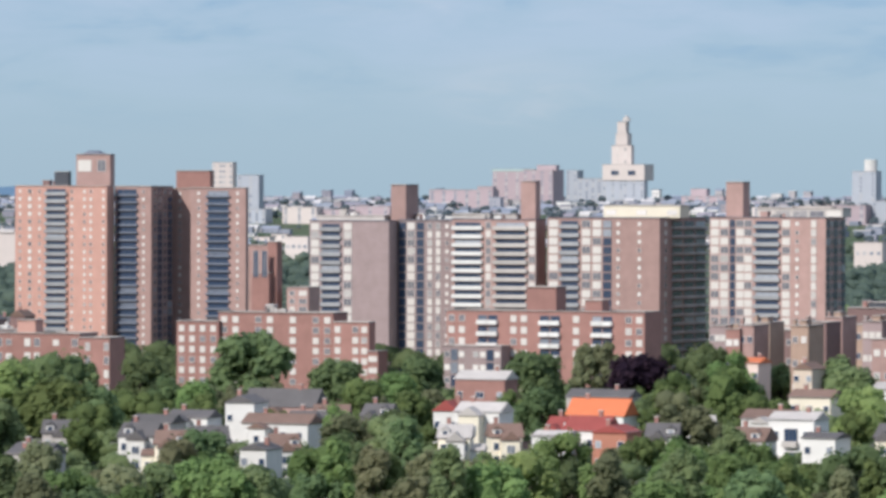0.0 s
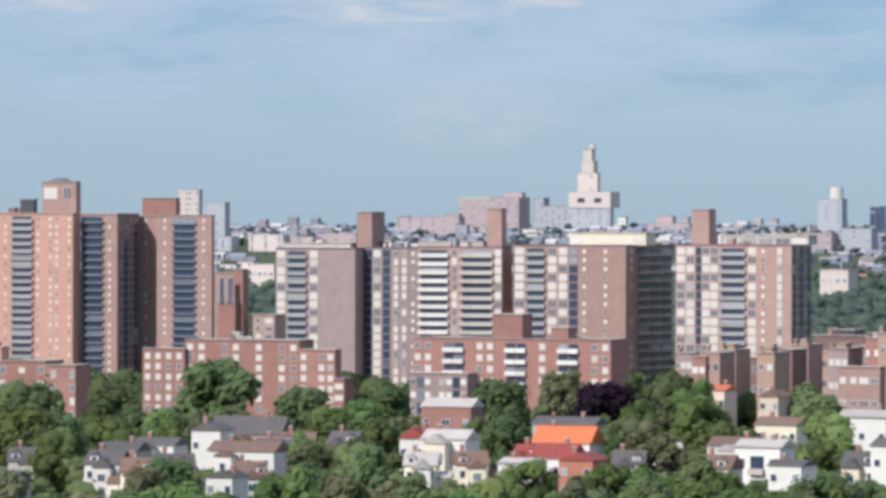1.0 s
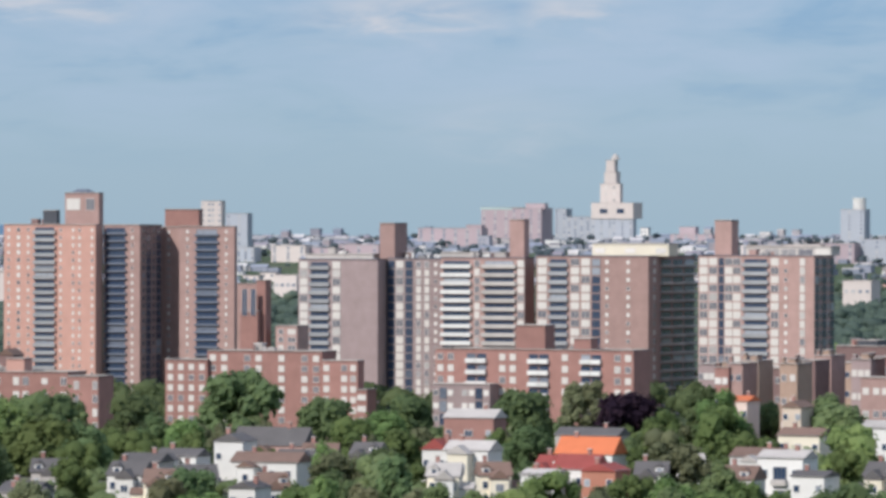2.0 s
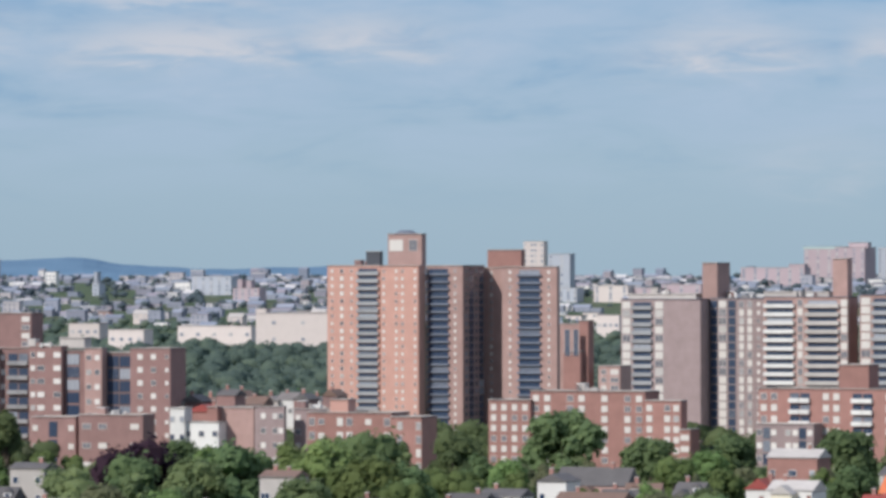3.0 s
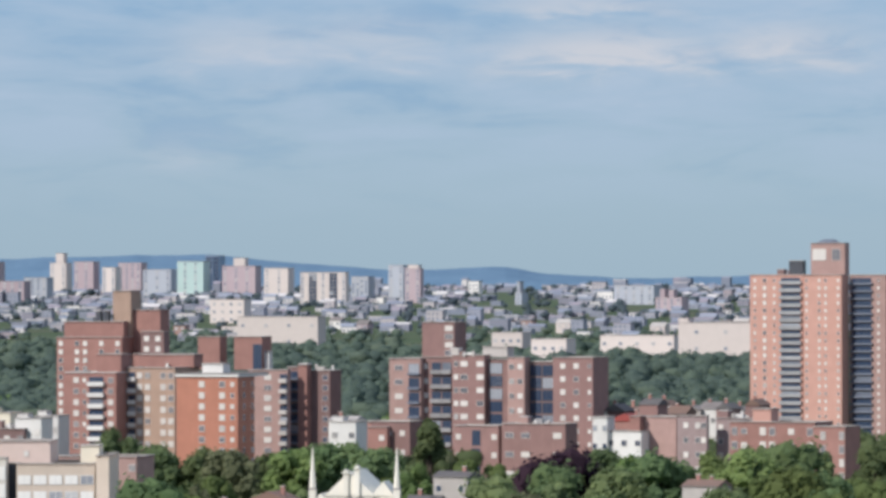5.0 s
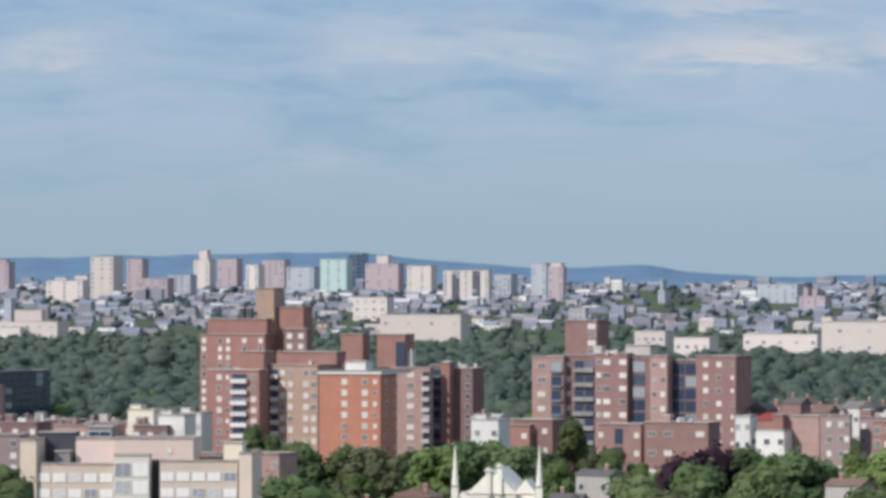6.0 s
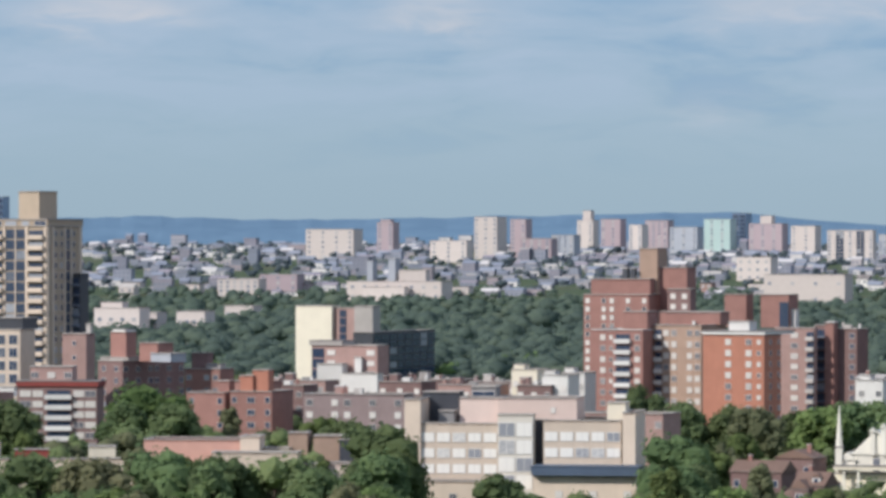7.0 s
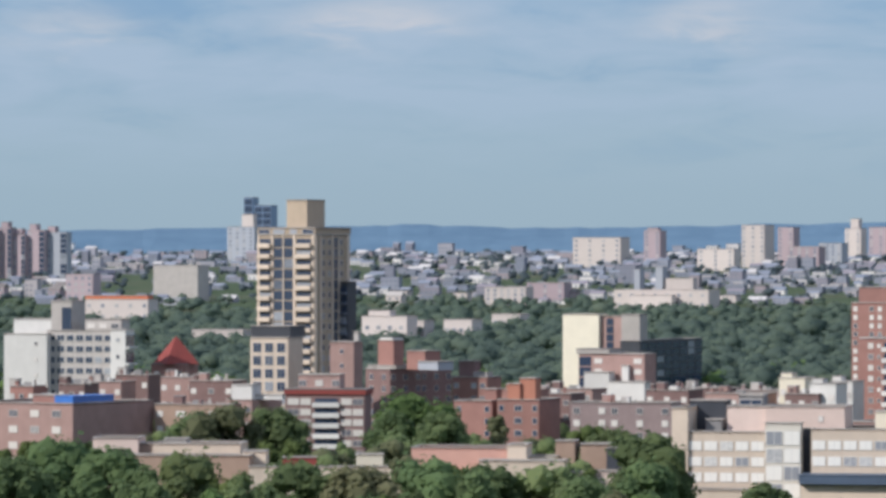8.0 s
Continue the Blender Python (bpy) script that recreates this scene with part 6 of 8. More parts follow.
facade(b, -5.2, 5.2, 0.00, 0.0, 16.0, 3, "w.w")
block(b, -5.6, -1.2, 3.0, 7.0, 16.6, 18.0, BRICK_RED)

b = site("low_hall", -197.1, 1112.7, 0.0, 2.0, "low orange-tan hall with a flat roof", "hall")
block(b, -15.3, 6.4, 0.0, 14.0, 0.0, 16.3, BRICK_ORANGE)
facade(b, -15.3, 6.4, 0.00, 0.0, 13.8, 1, ".d..d..")
block(b, 6.5, 10.8, -1.0, 9.0, 0.0, 17.1, STONE_TAN)
block(b, 1.1, 20.2, -8.0, -1.0, 0.0, 13.8, STONE_TAN)
block(b, 10.9, 16.8, 4.0, 12.0, 0.0, 14.3, CREAM)
block(b, 19.7, 33.7, -4.0, 5.0, 0.0, 11.3, STONE_PINK)
facade(b, 19.7, 33.7, -4.00, 0.0, 10.7, 1, ".w.w")
block(b, 16.2, 20.5, 8.0, 16.0, 0.0, 17.6, BRICK_TAN)
block(b, 21.7, 28.0, 9.0, 17.0, 0.0, 16.9, BRICK_TAN)
block(b, 27.7, 30.7, 8.0, 14.0, 0.0, 16.1, CHARCOAL)

b = site("low_hall", -264.7, 1098.6, 0.0, 5.5, "long tan stone hall with stepped flat roofs", "hall")
block(b, -17.2, -7.0, 0.0, 12.0, 0.0, 18.5, STONE_PINK)
block(b, -7.3, -3.8, 2.0, 11.0, 0.0, 17.2, BRICK_TAN)
block(b, -4.1, 15.6, 2.0, 16.0, 0.0, 17.2, STONE_TAN)
block(b, -11.5, 19.1, -9.0, -1.0, 0.0, 15.0, BRICK_TAN)
facade(b, -11.5, 19.1, -9.00, 0.0, 14.4, 1, ".w..w")
block(b, -1.8, 3.3, 4.0, 10.0, 17.2, 18.2, CONCRETE)
block(b, 16.8, 21.9, -2.0, 4.0, 0.0, 15.7, STONE_TAN)

b = site("garden_wall", -221.7, 1077.4, 0.0, 11.6, "long low pale stone wall", "wall")
block(b, -19.6, 14.7, 0.0, 1.2, 0.0, 13.4, STONE_TAN)
block(b, 3.7, 9.6, 3.0, 8.0, 0.0, 15.9, CREAM)
block(b, -12.3, -4.9, 5.0, 8.0, 0.0, 15.2, TILE_RED)

b = site("apartment_tower", -322.6, 1516.1, 0.0, -18.0, "tan and brown apartment tower with stacked balconies", "apartment tower")
block(b, -16.6, 3.2, 0.0, 22.1, 0.0, 65.3, STONE_BROWN)
facade(b, -16.4, -11.8, 0.00, 0.0, 64.7, 20, "b", rail=STONE_TAN, out=1.6)
facade(b, -11.2, -4.0, 0.00, 0.0, 64.7, 20, "dd")
facade(b, -3.4, 2.6, 0.00, 0.0, 64.7, 20, "b", rail=STONE_TAN, out=1.6)
facade(b, 0.0, 22.1, 3.20, 0.0, 64.7, 20, ".wwdw.", side="r", pane=PANE_DARK, size=(1.5, 1.6))
for x, w in ((-16.4, 0.7), (-11.5, 0.8), (-7.6, 0.4), (-3.7, 0.8), (2.8, 0.8)):
    pier(b, x, 0.0, 0.0, 65.2, w, STONE_TAN)
for x, w in ((0.6, 1.2), (3.7, 1.0), (11.0, 1.0), (14.7, 1.0), (20.5, 1.2)):
    pier(b, x, 3.2, 0.0, 65.2, w, STONE_TAN, "r")
block(b, -17.6, 3.0, 1.0, 23.0, 65.3, 67.4, STONE_BROWN)
facade(b, -17.6, 3.0, 1.00, 65.3, 67.2, 1, "WWwW", pane=PANE_DARK, size=(2.2, 1.2))
block(b, -11.2, -4.0, 8.0, 19.1, 67.4, 76.0, STONE_BROWN)
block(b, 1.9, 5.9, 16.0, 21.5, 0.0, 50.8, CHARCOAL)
facade(b, 1.9, 5.9, 16.00, 0.0, 50.2, 16, "b", rail=RAIL)

b = site("apartment_house", -317.7, 1445.5, 0.0, -9.6, "tan stone building with a window grid and dark attic", "apartment house")
block(b, -6.6, 5.3, 0.0, 11.9, 0.0, 35.0, STONE_TAN)
facade(b, -6.3, 5.0, 0.00, 0.0, 34.0, 9, "www", pane=PANE_DARK, size=(2.4, 2.6))
block(b, -7.2, 5.2, 2.0, 14.0, 35.0, 38.3, CHARCOAL)

b = site("apartment_house", -286.8, 1370.3, 0.0, 1.8, "red-banded brick block with white balconies", "apartment house")
block(b, -10.3, 11.9, 0.0, 12.0, 0.0, 20.7, BRICK_DUSK)
facade(b, -9.8, -6.3, 0.00, 0.0, 20.1, 7, "W", pane=PANE_WHITE, size=(1.9, 1.6))
facade(b, -6.2, -3.0, 0.00, 0.0, 20.1, 7, "W", pane=PANE_WHITE, size=(1.6, 1.6))
facade(b, -2.7, 5.1, 0.00, 0.0, 20.1, 7, "b", rail=WHITE)
facade(b, 5.2, 11.7, 0.00, 0.0, 20.1, 7, "WW", pane=PANE_WHITE, size=(1.6, 1.6))
block(b, -10.6, 12.3, -0.4, 12.6, 20.7, 22.0, TILE_RED, lip=0)
block(b, -7.2, 4.5, 3.0, 11.0, 22.0, 26.0, BRICK_ROSE)
facade(b, -7.2, 4.5, 3.00, 22.0, 25.4, 1, "W.W.W", pane=PANE_WHITE)

b = site("apartment_house", -294.7, 1440.2, 0.0, -10.4, "plain rose brick stair block", "apartment house")
block(b, -4.6, 2.8, 0.0, 7.0, 0.0, 33.9, BRICK_ROSE)
facade(b, -4.6, 2.8, 0.00, 0.0, 33.3, 8, ".s.", pane=PANE_DARK)
block(b, 1.6, 3.0, 3.0, 5.0, 33.9, 36.8, CONCRETE)

b = site("apartment_house", -281.0, 1473.4, 0.0, -39.2, "dark shaded apartment house with a pale roof edge", "apartment house")
# The front's shade is painted in with dark brick.
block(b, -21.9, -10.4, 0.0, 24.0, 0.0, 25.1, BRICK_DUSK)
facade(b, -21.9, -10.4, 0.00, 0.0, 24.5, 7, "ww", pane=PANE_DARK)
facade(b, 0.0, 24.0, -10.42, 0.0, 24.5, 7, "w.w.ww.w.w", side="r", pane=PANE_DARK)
block(b, -25.6, -12.6, 4.0, 21.5, 25.1, 26.0, CONCRETE)
block(b, -25.7, -18.4, 8.0, 12.0, 25.1, 33.5, BRICK_RED)
block(b, -24.6, -18.9, 8.0, 12.0, 33.5, 34.3, WHITE, lip=0)
block(b, -7.4, 1.0, 4.0, 10.0, 25.1, 30.6, BRICK_RED)
block(b, -1.0, 8.1, 3.0, 9.0, 25.1, 27.6, HAZY_GREY)

b = site("row_house", -278.7, 1555.2, 0.0, -11.8, "dark red brick house with pale parapets", "house", group="flat-roofed row houses")
block(b, -5.7, 6.1, 0.0, 12.0, 0.0, 21.0, BRICK_RED)
facade(b, -5.7, 6.1, 0.00, 0.0, 20.4, 5, "w.ww", pane=PANE_DARK)
block(b, -5.0, 0.3, 4.0, 9.0, 21.0, 25.9, BRICK_DUSK)
block(b, 0.7, 5.3, 2.0, 7.0, 21.0, 22.4, CONCRETE)

b = site("row_house", -249.7, 1479.1, 0.0, -12.4, "bright red brick house with stacked chimneys", "house", group="flat-roofed row houses")
block(b, -9.0, 5.4, 0.0, 10.0, 0.0, 19.3, BRICK_RED)
facade(b, -9.0, 5.4, 0.00, 0.0, 18.7, 4, "w.w.w", pane=PANE_DARK)
block(b, -5.7, 1.5, 3.0, 8.0, 19.2, 20.6, BRICK_BRIGHT)

b = site("office_building", -431.3, 1644.4, 0.0, -7.3, "white panelled office building with grid windows", "office building")
block(b, -22.9, -7.4, 0.0, 12.0, 0.0, 32.5, WHITE)
facade(b, -22.9, -7.4, 0.00, 0.0, 31.9, 6, "....s.")
block(b, -9.0, 14.8, 4.0, 18.0, 0.0, 33.6, CONCRETE)
facade(b, -9.0, 14.8, 4.00, 0.0, 33.0, 9, "wwwwwww", pane=PANE_DARK, size=(2.4, 1.9), frame_mat=WHITE)
block(b, 14.7, 20.1, 2.0, 10.1, 0.0, 34.0, WHITE)
facade(b, 2.0, 10.1, 20.06, 0.0, 33.4, 6, "bb", side="r", rail=WHITE)
facade(b, 14.7, 20.1, 2.00, 0.0, 33.4, 6, "s", pane=PANE_DARK)
block(b, -9.0, -1.6, 8.0, 20.2, 32.8, 43.5, CONCRETE)
facade(b, -9.0, -1.6, 8.00, 33.8, 42.9, 1, ".d")
block(b, -22.7, -9.0, 8.0, 18.0, 32.5, 37.4, WHITE)
block(b, 2.9, 15.8, 9.0, 17.0, 33.6, 37.4, CONCRETE)
facade(b, 2.9, 15.8, 9.00, 33.6, 36.8, 1, "WWW")

b = site("turret_house", -403.3, 1672.1, 0.0, -8.4, "dark red turret house with a pyramid roof", "house")
block(b, -6.2, 6.2, 0.0, 12.0, 0.0, 22.0, BRICK_RED, lip=0)
facade(b, -6.2, 6.2, 0.00, 0.0, 21.4, 4, "w.w")
cone(b, "spire", 0.5, 6.0, 22.0, 31.2, 8.5, 0.3, TILE_RED, 4)

b = site("apartment_house", -362.8, 1352.2, 0.0, -20.0, "low rose brick apartment house with pale windows", "apartment house")
block(b, -24.8, 11.4, 0.0, 39.8, 0.0, 18.3, BRICK_ROSE)
facade(b, -24.8, 11.4, 0.00, 0.0, 17.7, 4, "W.W.W.W.W.", pane=PANE_WHITE, size=(1.6, 1.7))
rooftop(b, -6.7, 19.9, 17.8, 40)
block(b, 4.9, 7.7, 8.0, 12.0, 18.3, 19.8, BRICK_ROSE)
block(b, -4.7, 2.9, 4.0, 10.0, 18.3, 20.4, BRICK_RED)
block(b, 5.0, 11.1, 0.6, 20.5, 18.6, 20.2, BLUE_SHEET, BLUE_SHEET, lip=0, label="bright blue sheet over the roof edge")

b = site("apartment_house", -326.5, 1382.0, 0.0, -6.7, "low tan brick apartment house behind trees", "apartment house")
block(b, -11.0, 10.5, 0.0, 12.0, 0.0, 17.3, BRICK_TAN)
facade(b, -11.0, 10.5, 0.00, 0.0, 16.7, 4, "w.W..ww")
rooftop(b, -0.3, 6.0, 16.9, 41)

b = site("apartment_house", -317.0, 1404.7, 0.0, -9.3, "low brick house with a white stepped roof", "apartment house")
block(b, -5.2, 2.8, 0.0, 23.2, 0.0, 18.0, BRICK_ROSE)
facade(b, -5.2, 2.8, 0.00, 0.0, 17.4, 4, "w.w")
block(b, -4.7, 1.6, 3.0, 10.0, 18.0, 22.2, WHITE)
block(b, 0.3, 9.7, 6.0, 12.0, 18.0, 19.3, WHITE)

b = site("row_house", -362.9, 1517.2, 0.0, -8.5, "low dark brick row house with a flat roof", "house", group="flat-roofed row houses")
block(b, -5.6, 5.6, 0.0, 12.0, 0.0, 21.5, BRICK_ROSE)
facade(b, -5.6, 5.6, 0.00, 0.0, 20.9, 4, "w.w.w")
rooftop(b, 0.0, 6.0, 21.0, 50)
block(b, -5.7, -4.6, 4.0, 5.2, 21.5, 23.1, BRICK_ROSE)

b = site("row_house", -348.4, 1500.1, 0.0, -8.9, "low rose brick row house with chimneys", "house", group="flat-roofed row houses")
block(b, -7.1, 7.1, 0.0, 12.0, 0.0, 20.9, BRICK_DUSK)
facade(b, -7.1, 7.1, 0.00, 0.0, 20.3, 4, "w.w.w")
rooftop(b, -0.0, 6.0, 20.5, 51)
block(b, -7.3, -6.2, 4.0, 5.2, 20.9, 22.5, BRICK_DUSK)

b = site("row_house", -386.3, 1552.7, 0.0, -8.0, "low dark brick row house with a flat roof", "house", group="flat-roofed row houses")
block(b, -5.5, 5.5, 0.0, 12.0, 0.0, 21.2, BRICK_DUSK)
facade(b, -5.5, 5.5, 0.00, 0.0, 20.6, 4, "w.w.w")
rooftop(b, 0.0, 6.0, 20.8, 52)
block(b, -5.6, -4.4, 4.0, 5.2, 21.2, 22.8, BRICK_DUSK)

b = site("row_house", -398.8, 1466.8, 0.0, -6.8, "low rose brick row house with chimneys", "house", group="flat-roofed row houses")
block(b, -3.7, 3.7, 0.0, 12.0, 0.0, 19.8, BRICK_RED)
facade(b, -3.7, 3.7, 0.00, 0.0, 19.2, 4, "w.w.w")
rooftop(b, 0.0, 6.0, 19.3, 53)
block(b, -3.8, -2.7, 4.0, 5.2, 19.8, 21.3, BRICK_RED)

b = site("row_house", -384.4, 1470.6, 0.0, -7.3, "low dark brick row house with a flat roof", "house", group="flat-roofed row houses")
block(b, -4.1, 4.1, 0.0, 12.0, 0.0, 20.4, BRICK_DUSK)
facade(b, -4.1, 4.1, 0.00, 0.0, 19.8, 4, "w.w.w")
rooftop(b, 0.0, 6.0, 20.0, 54)
block(b, -4.3, -3.2, 4.0, 5.2, 20.5, 22.0, BRICK_DUSK)

b = site("row_house", -380.3, 1492.3, 0.0, -7.7, "low rose brick row house with chimneys", "house", group="flat-roofed row houses")
block(b, -6.0, 6.0, 0.0, 12.0, 0.0, 20.6, BRICK_ROSE)
facade(b, -6.0, 6.0, 0.00, 0.0, 20.0, 4, "w.w.w")
rooftop(b, 0.0, 6.0, 20.2, 55)
block(b, -6.2, -5.0, 4.0, 5.2, 20.6, 22.2, BRICK_ROSE)

b = site("church", -52.3, 1198.9, 0.0, -7.5, "white and cream stone church with two slender spires", "church")
block(b, -11.4, 11.7, 0.0, 5.0, 0.0, 5.7, CREAM, lip=0)
facade(b, -11.4, 11.7, 0.00, 0.0, 4.2, 1, "T.TT.TT.T", pane=PANE_DARK, size=(1.4, 2.2))
block(b, -6.9, 4.5, 2.0, 24.0, 0.0, 10.2, CHALK, lip=0)
facade(b, -6.9, 4.5, 2.00, 6.0, 9.6, 1, "..T..", pane=PANE_DARK, size=(1.4, 2.4))
gable(b, -6.9, 4.5, 2.0, 24.0, 10.26, 16.1, CHALK, "y")
block(b, -10.1, -6.2, 1.5, 9.5, 0.0, 8.9, CHALK, lip=0)
gable(b, -10.1, -6.2, 1.5, 9.5, 8.91, 10.8, CHALK, "y")
block(b, 4.4, 9.0, 3.0, 11.0, 0.0, 10.3, CHALK, lip=0)
gable(b, 4.4, 9.0, 3.0, 11.0, 10.26, 13.7, CHALK, "y")
block(b, -2.6, -1.4, 1.0, 2.4, 10.2, 15.6, CHALK, lip=0)
gable(b, -2.6, -1.4, 1.0, 2.4, 15.61, 16.7, CHALK, "y")
block(b, 0.1, 1.3, 1.0, 2.4, 10.2, 16.7, CHALK, lip=0)
gable(b, 0.1, 1.3, 1.0, 2.4, 16.68, 17.7, CHALK, "y")
block(b, -8.5, -8.0, -2.5, -1.9, 0.0, 6.8, CHALK, lip=0)
block(b, -5.0, -4.5, -2.5, -1.9, 0.0, 6.8, CHALK, lip=0)
block(b, 3.2, 3.7, -2.5, -1.9, 0.0, 6.8, CHALK, lip=0)
block(b, 7.2, 7.8, -2.5, -1.9, 0.0, 6.8, CHALK, lip=0)
block(b, -10.6, 12.0, -3.0, 0.0, 6.8, 7.6, CREAM, lip=0)
block(b, -10.8, -9.2, 0.5, 2.1, 0.0, 11.9, CHALK, lip=0)
cone(b, "spire", -10.0, 1.3, 12.1, 21.8, 0.85, 0.1, CHALK, 8)
block(b, 9.5, 11.1, 0.5, 2.1, 0.0, 11.9, CHALK, lip=0)
cone(b, "spire", 10.3, 1.3, 12.1, 21.8, 0.85, 0.1, CHALK, 8)
CLEAR.append((-2.49, 0.66, 1200))

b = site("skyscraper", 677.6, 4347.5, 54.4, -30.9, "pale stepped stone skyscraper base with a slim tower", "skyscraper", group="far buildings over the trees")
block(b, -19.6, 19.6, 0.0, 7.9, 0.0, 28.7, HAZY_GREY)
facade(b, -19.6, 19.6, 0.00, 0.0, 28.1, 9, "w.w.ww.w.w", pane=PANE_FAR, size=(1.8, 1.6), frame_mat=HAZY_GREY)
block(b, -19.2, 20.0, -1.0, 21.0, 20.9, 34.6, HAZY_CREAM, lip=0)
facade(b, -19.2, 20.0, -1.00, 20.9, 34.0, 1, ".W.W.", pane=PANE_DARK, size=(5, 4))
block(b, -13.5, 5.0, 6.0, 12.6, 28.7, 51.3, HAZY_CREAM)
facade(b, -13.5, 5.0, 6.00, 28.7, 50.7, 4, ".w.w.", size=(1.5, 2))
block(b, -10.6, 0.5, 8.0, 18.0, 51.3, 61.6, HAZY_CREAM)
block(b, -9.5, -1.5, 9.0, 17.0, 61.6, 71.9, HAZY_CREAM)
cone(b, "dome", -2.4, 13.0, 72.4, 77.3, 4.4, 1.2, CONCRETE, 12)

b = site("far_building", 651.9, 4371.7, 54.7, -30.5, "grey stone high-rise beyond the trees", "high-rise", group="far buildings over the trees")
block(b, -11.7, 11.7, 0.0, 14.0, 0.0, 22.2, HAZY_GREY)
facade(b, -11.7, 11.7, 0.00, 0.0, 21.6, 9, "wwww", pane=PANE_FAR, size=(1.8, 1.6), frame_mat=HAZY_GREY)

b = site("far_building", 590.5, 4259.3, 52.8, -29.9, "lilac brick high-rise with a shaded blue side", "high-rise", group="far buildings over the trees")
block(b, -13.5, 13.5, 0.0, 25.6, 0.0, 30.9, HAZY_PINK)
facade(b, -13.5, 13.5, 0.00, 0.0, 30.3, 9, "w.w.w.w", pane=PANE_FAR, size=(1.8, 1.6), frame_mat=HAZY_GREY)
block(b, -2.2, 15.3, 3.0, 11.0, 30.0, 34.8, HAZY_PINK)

b = site("far_building", 647.8, 4453.1, 56.0, -30.3, "grey high-rise beyond the trees", "high-rise", group="far buildings over the trees")
block(b, -5.4, 5.4, 0.0, 14.0, 0.0, 28.3, HAZY_GREY)
facade(b, -5.4, 5.4, 0.00, 0.0, 27.7, 9, "w.w", pane=PANE_FAR, size=(1.8, 1.6), frame_mat=HAZY_GREY)

b = site("far_building", 592.6, 4460.8, 56.0, -29.6, "pink high-rise under a pale green roof", "high-rise", group="far buildings over the trees")
block(b, -15.7, 15.7, 0.0, 14.0, 0.0, 27.4, HAZY_PINK)
facade(b, -15.7, 15.7, 0.00, 0.0, 26.8, 9, "w.w.w.", pane=PANE_FAR, size=(1.8, 1.6), frame_mat=HAZY_GREY)
block(b, -18.0, 22.6, 3.0, 11.0, 27.4, 29.4, MINT)

b = site("far_building", 513.6, 4168.5, 51.2, -29.0, "long lilac brick block", "apartment block", group="far buildings over the trees")
block(b, -28.3, 28.3, 0.0, 14.0, 0.0, 15.3, HAZY_PINK)
facade(b, -28.3, 28.3, 0.00, 0.0, 14.7, 9, "w.w.w.w.w.w", pane=PANE_FAR, size=(1.8, 1.6), frame_mat=HAZY_GREY)
block(b, 13.4, 27.1, 3.0, 11.0, 15.2, 18.0, HAZY_PINK)

b = site("far_building", 301.7, 3988.6, 48.0, -26.3, "pale tan high-rise beyond the trees", "high-rise", group="far buildings over the trees")
block(b, -8.7, 8.7, 0.0, 8.3, 0.0, 39.2, HAZY_CREAM)
facade(b, -8.7, 8.7, 0.00, 0.0, 38.6, 9, "w.ww.w", pane=PANE_FAR, size=(1.8, 1.6), frame_mat=HAZY_GREY)

b = site("far_building", 313.7, 3887.4, 45.5, -26.6, "pale grey high-rise beyond the trees", "high-rise", group="far buildings over the trees")
block(b, -8.9, 8.9, 0.0, 10.5, 0.0, 31.4, HAZY_GREY)
facade(b, -8.9, 8.9, 0.00, 0.0, 30.8, 9, "w.w.", pane=PANE_FAR, size=(1.8, 1.6), frame_mat=HAZY_GREY)

b = site("far_building", 728.5, 4237.8, 52.8, -31.8, "pink stone block with a peaked top", "building", group="far buildings over the trees")
block(b, -19.1, 19.1, 0.0, 14.0, 0.0, 9.0, HAZY_PINK)
facade(b, -19.1, 19.1, 0.00, 0.0, 8.4, 8, "wwww", pane=PANE_FAR, size=(1.8, 1.6), frame_mat=HAZY_GREY)
block(b, -12.1, 2.4, 3.0, 11.0, 9.0, 15.2, HAZY_PINK)

b = site("far_building", 842.4, 4114.7, 51.2, -33.6, "white tower block under a round tank", "high-rise", group="far buildings over the trees")
block(b, -10.6, 10.6, 0.0, 12.5, 0.0, 31.3, HAZY_GREY)
facade(b, -10.6, 10.6, 0.00, 0.0, 30.7, 9, ".w.w", pane=PANE_FAR, size=(1.8, 1.6), frame_mat=HAZY_GREY)
cone(b, "tank", 3.0, 8.0, 31.5, 41.1, 5.5, 5.5, WHITE, 14)

b = site("far_building", 900.0, 4204.8, 52.8, -34.1, "blue-grey glass tower beyond the trees", "high-rise", group="far buildings over the trees")
block(b, -4.7, 4.7, 0.0, 12.8, 0.0, 23.9, HAZY_BLUE)
facade(b, -4.7, 4.7, 0.00, 0.0, 23.3, 9, "dd", pane=PANE_FAR, size=(1.8, 1.6), frame_mat=HAZY_GREY)

b = site("far_building", 335.1, 3684.8, 40.5, -27.2, "pale low block in the far town", "building", group="far buildings over the trees")
block(b, -13.4, 13.4, 0.0, 14.0, 0.0, 12.3, HAZY_CREAM)
facade(b, -13.4, 13.4, 0.00, 0.0, 11.7, 5, "w.w.w", pane=PANE_FAR, size=(1.8, 1.6), frame_mat=HAZY_GREY)

b = site("far_building", 359.7, 3682.5, 40.5, -27.6, "pale low block in the far town", "building", group="far buildings over the trees")
block(b, -13.4, 13.4, 0.0, 14.0, 0.0, 10.6, HAZY_PINK)
facade(b, -13.4, 13.4, 0.00, 0.0, 10.0, 5, "w.w.w", pane=PANE_FAR, size=(1.8, 1.6), frame_mat=HAZY_GREY)

b = site("far_building", 304.2, 3687.5, 40.5, -26.7, "pale low block in the far town", "building", group="far buildings over the trees")
block(b, -6.7, 6.7, 0.0, 14.0, 0.0, 10.7, HAZY_GREY)
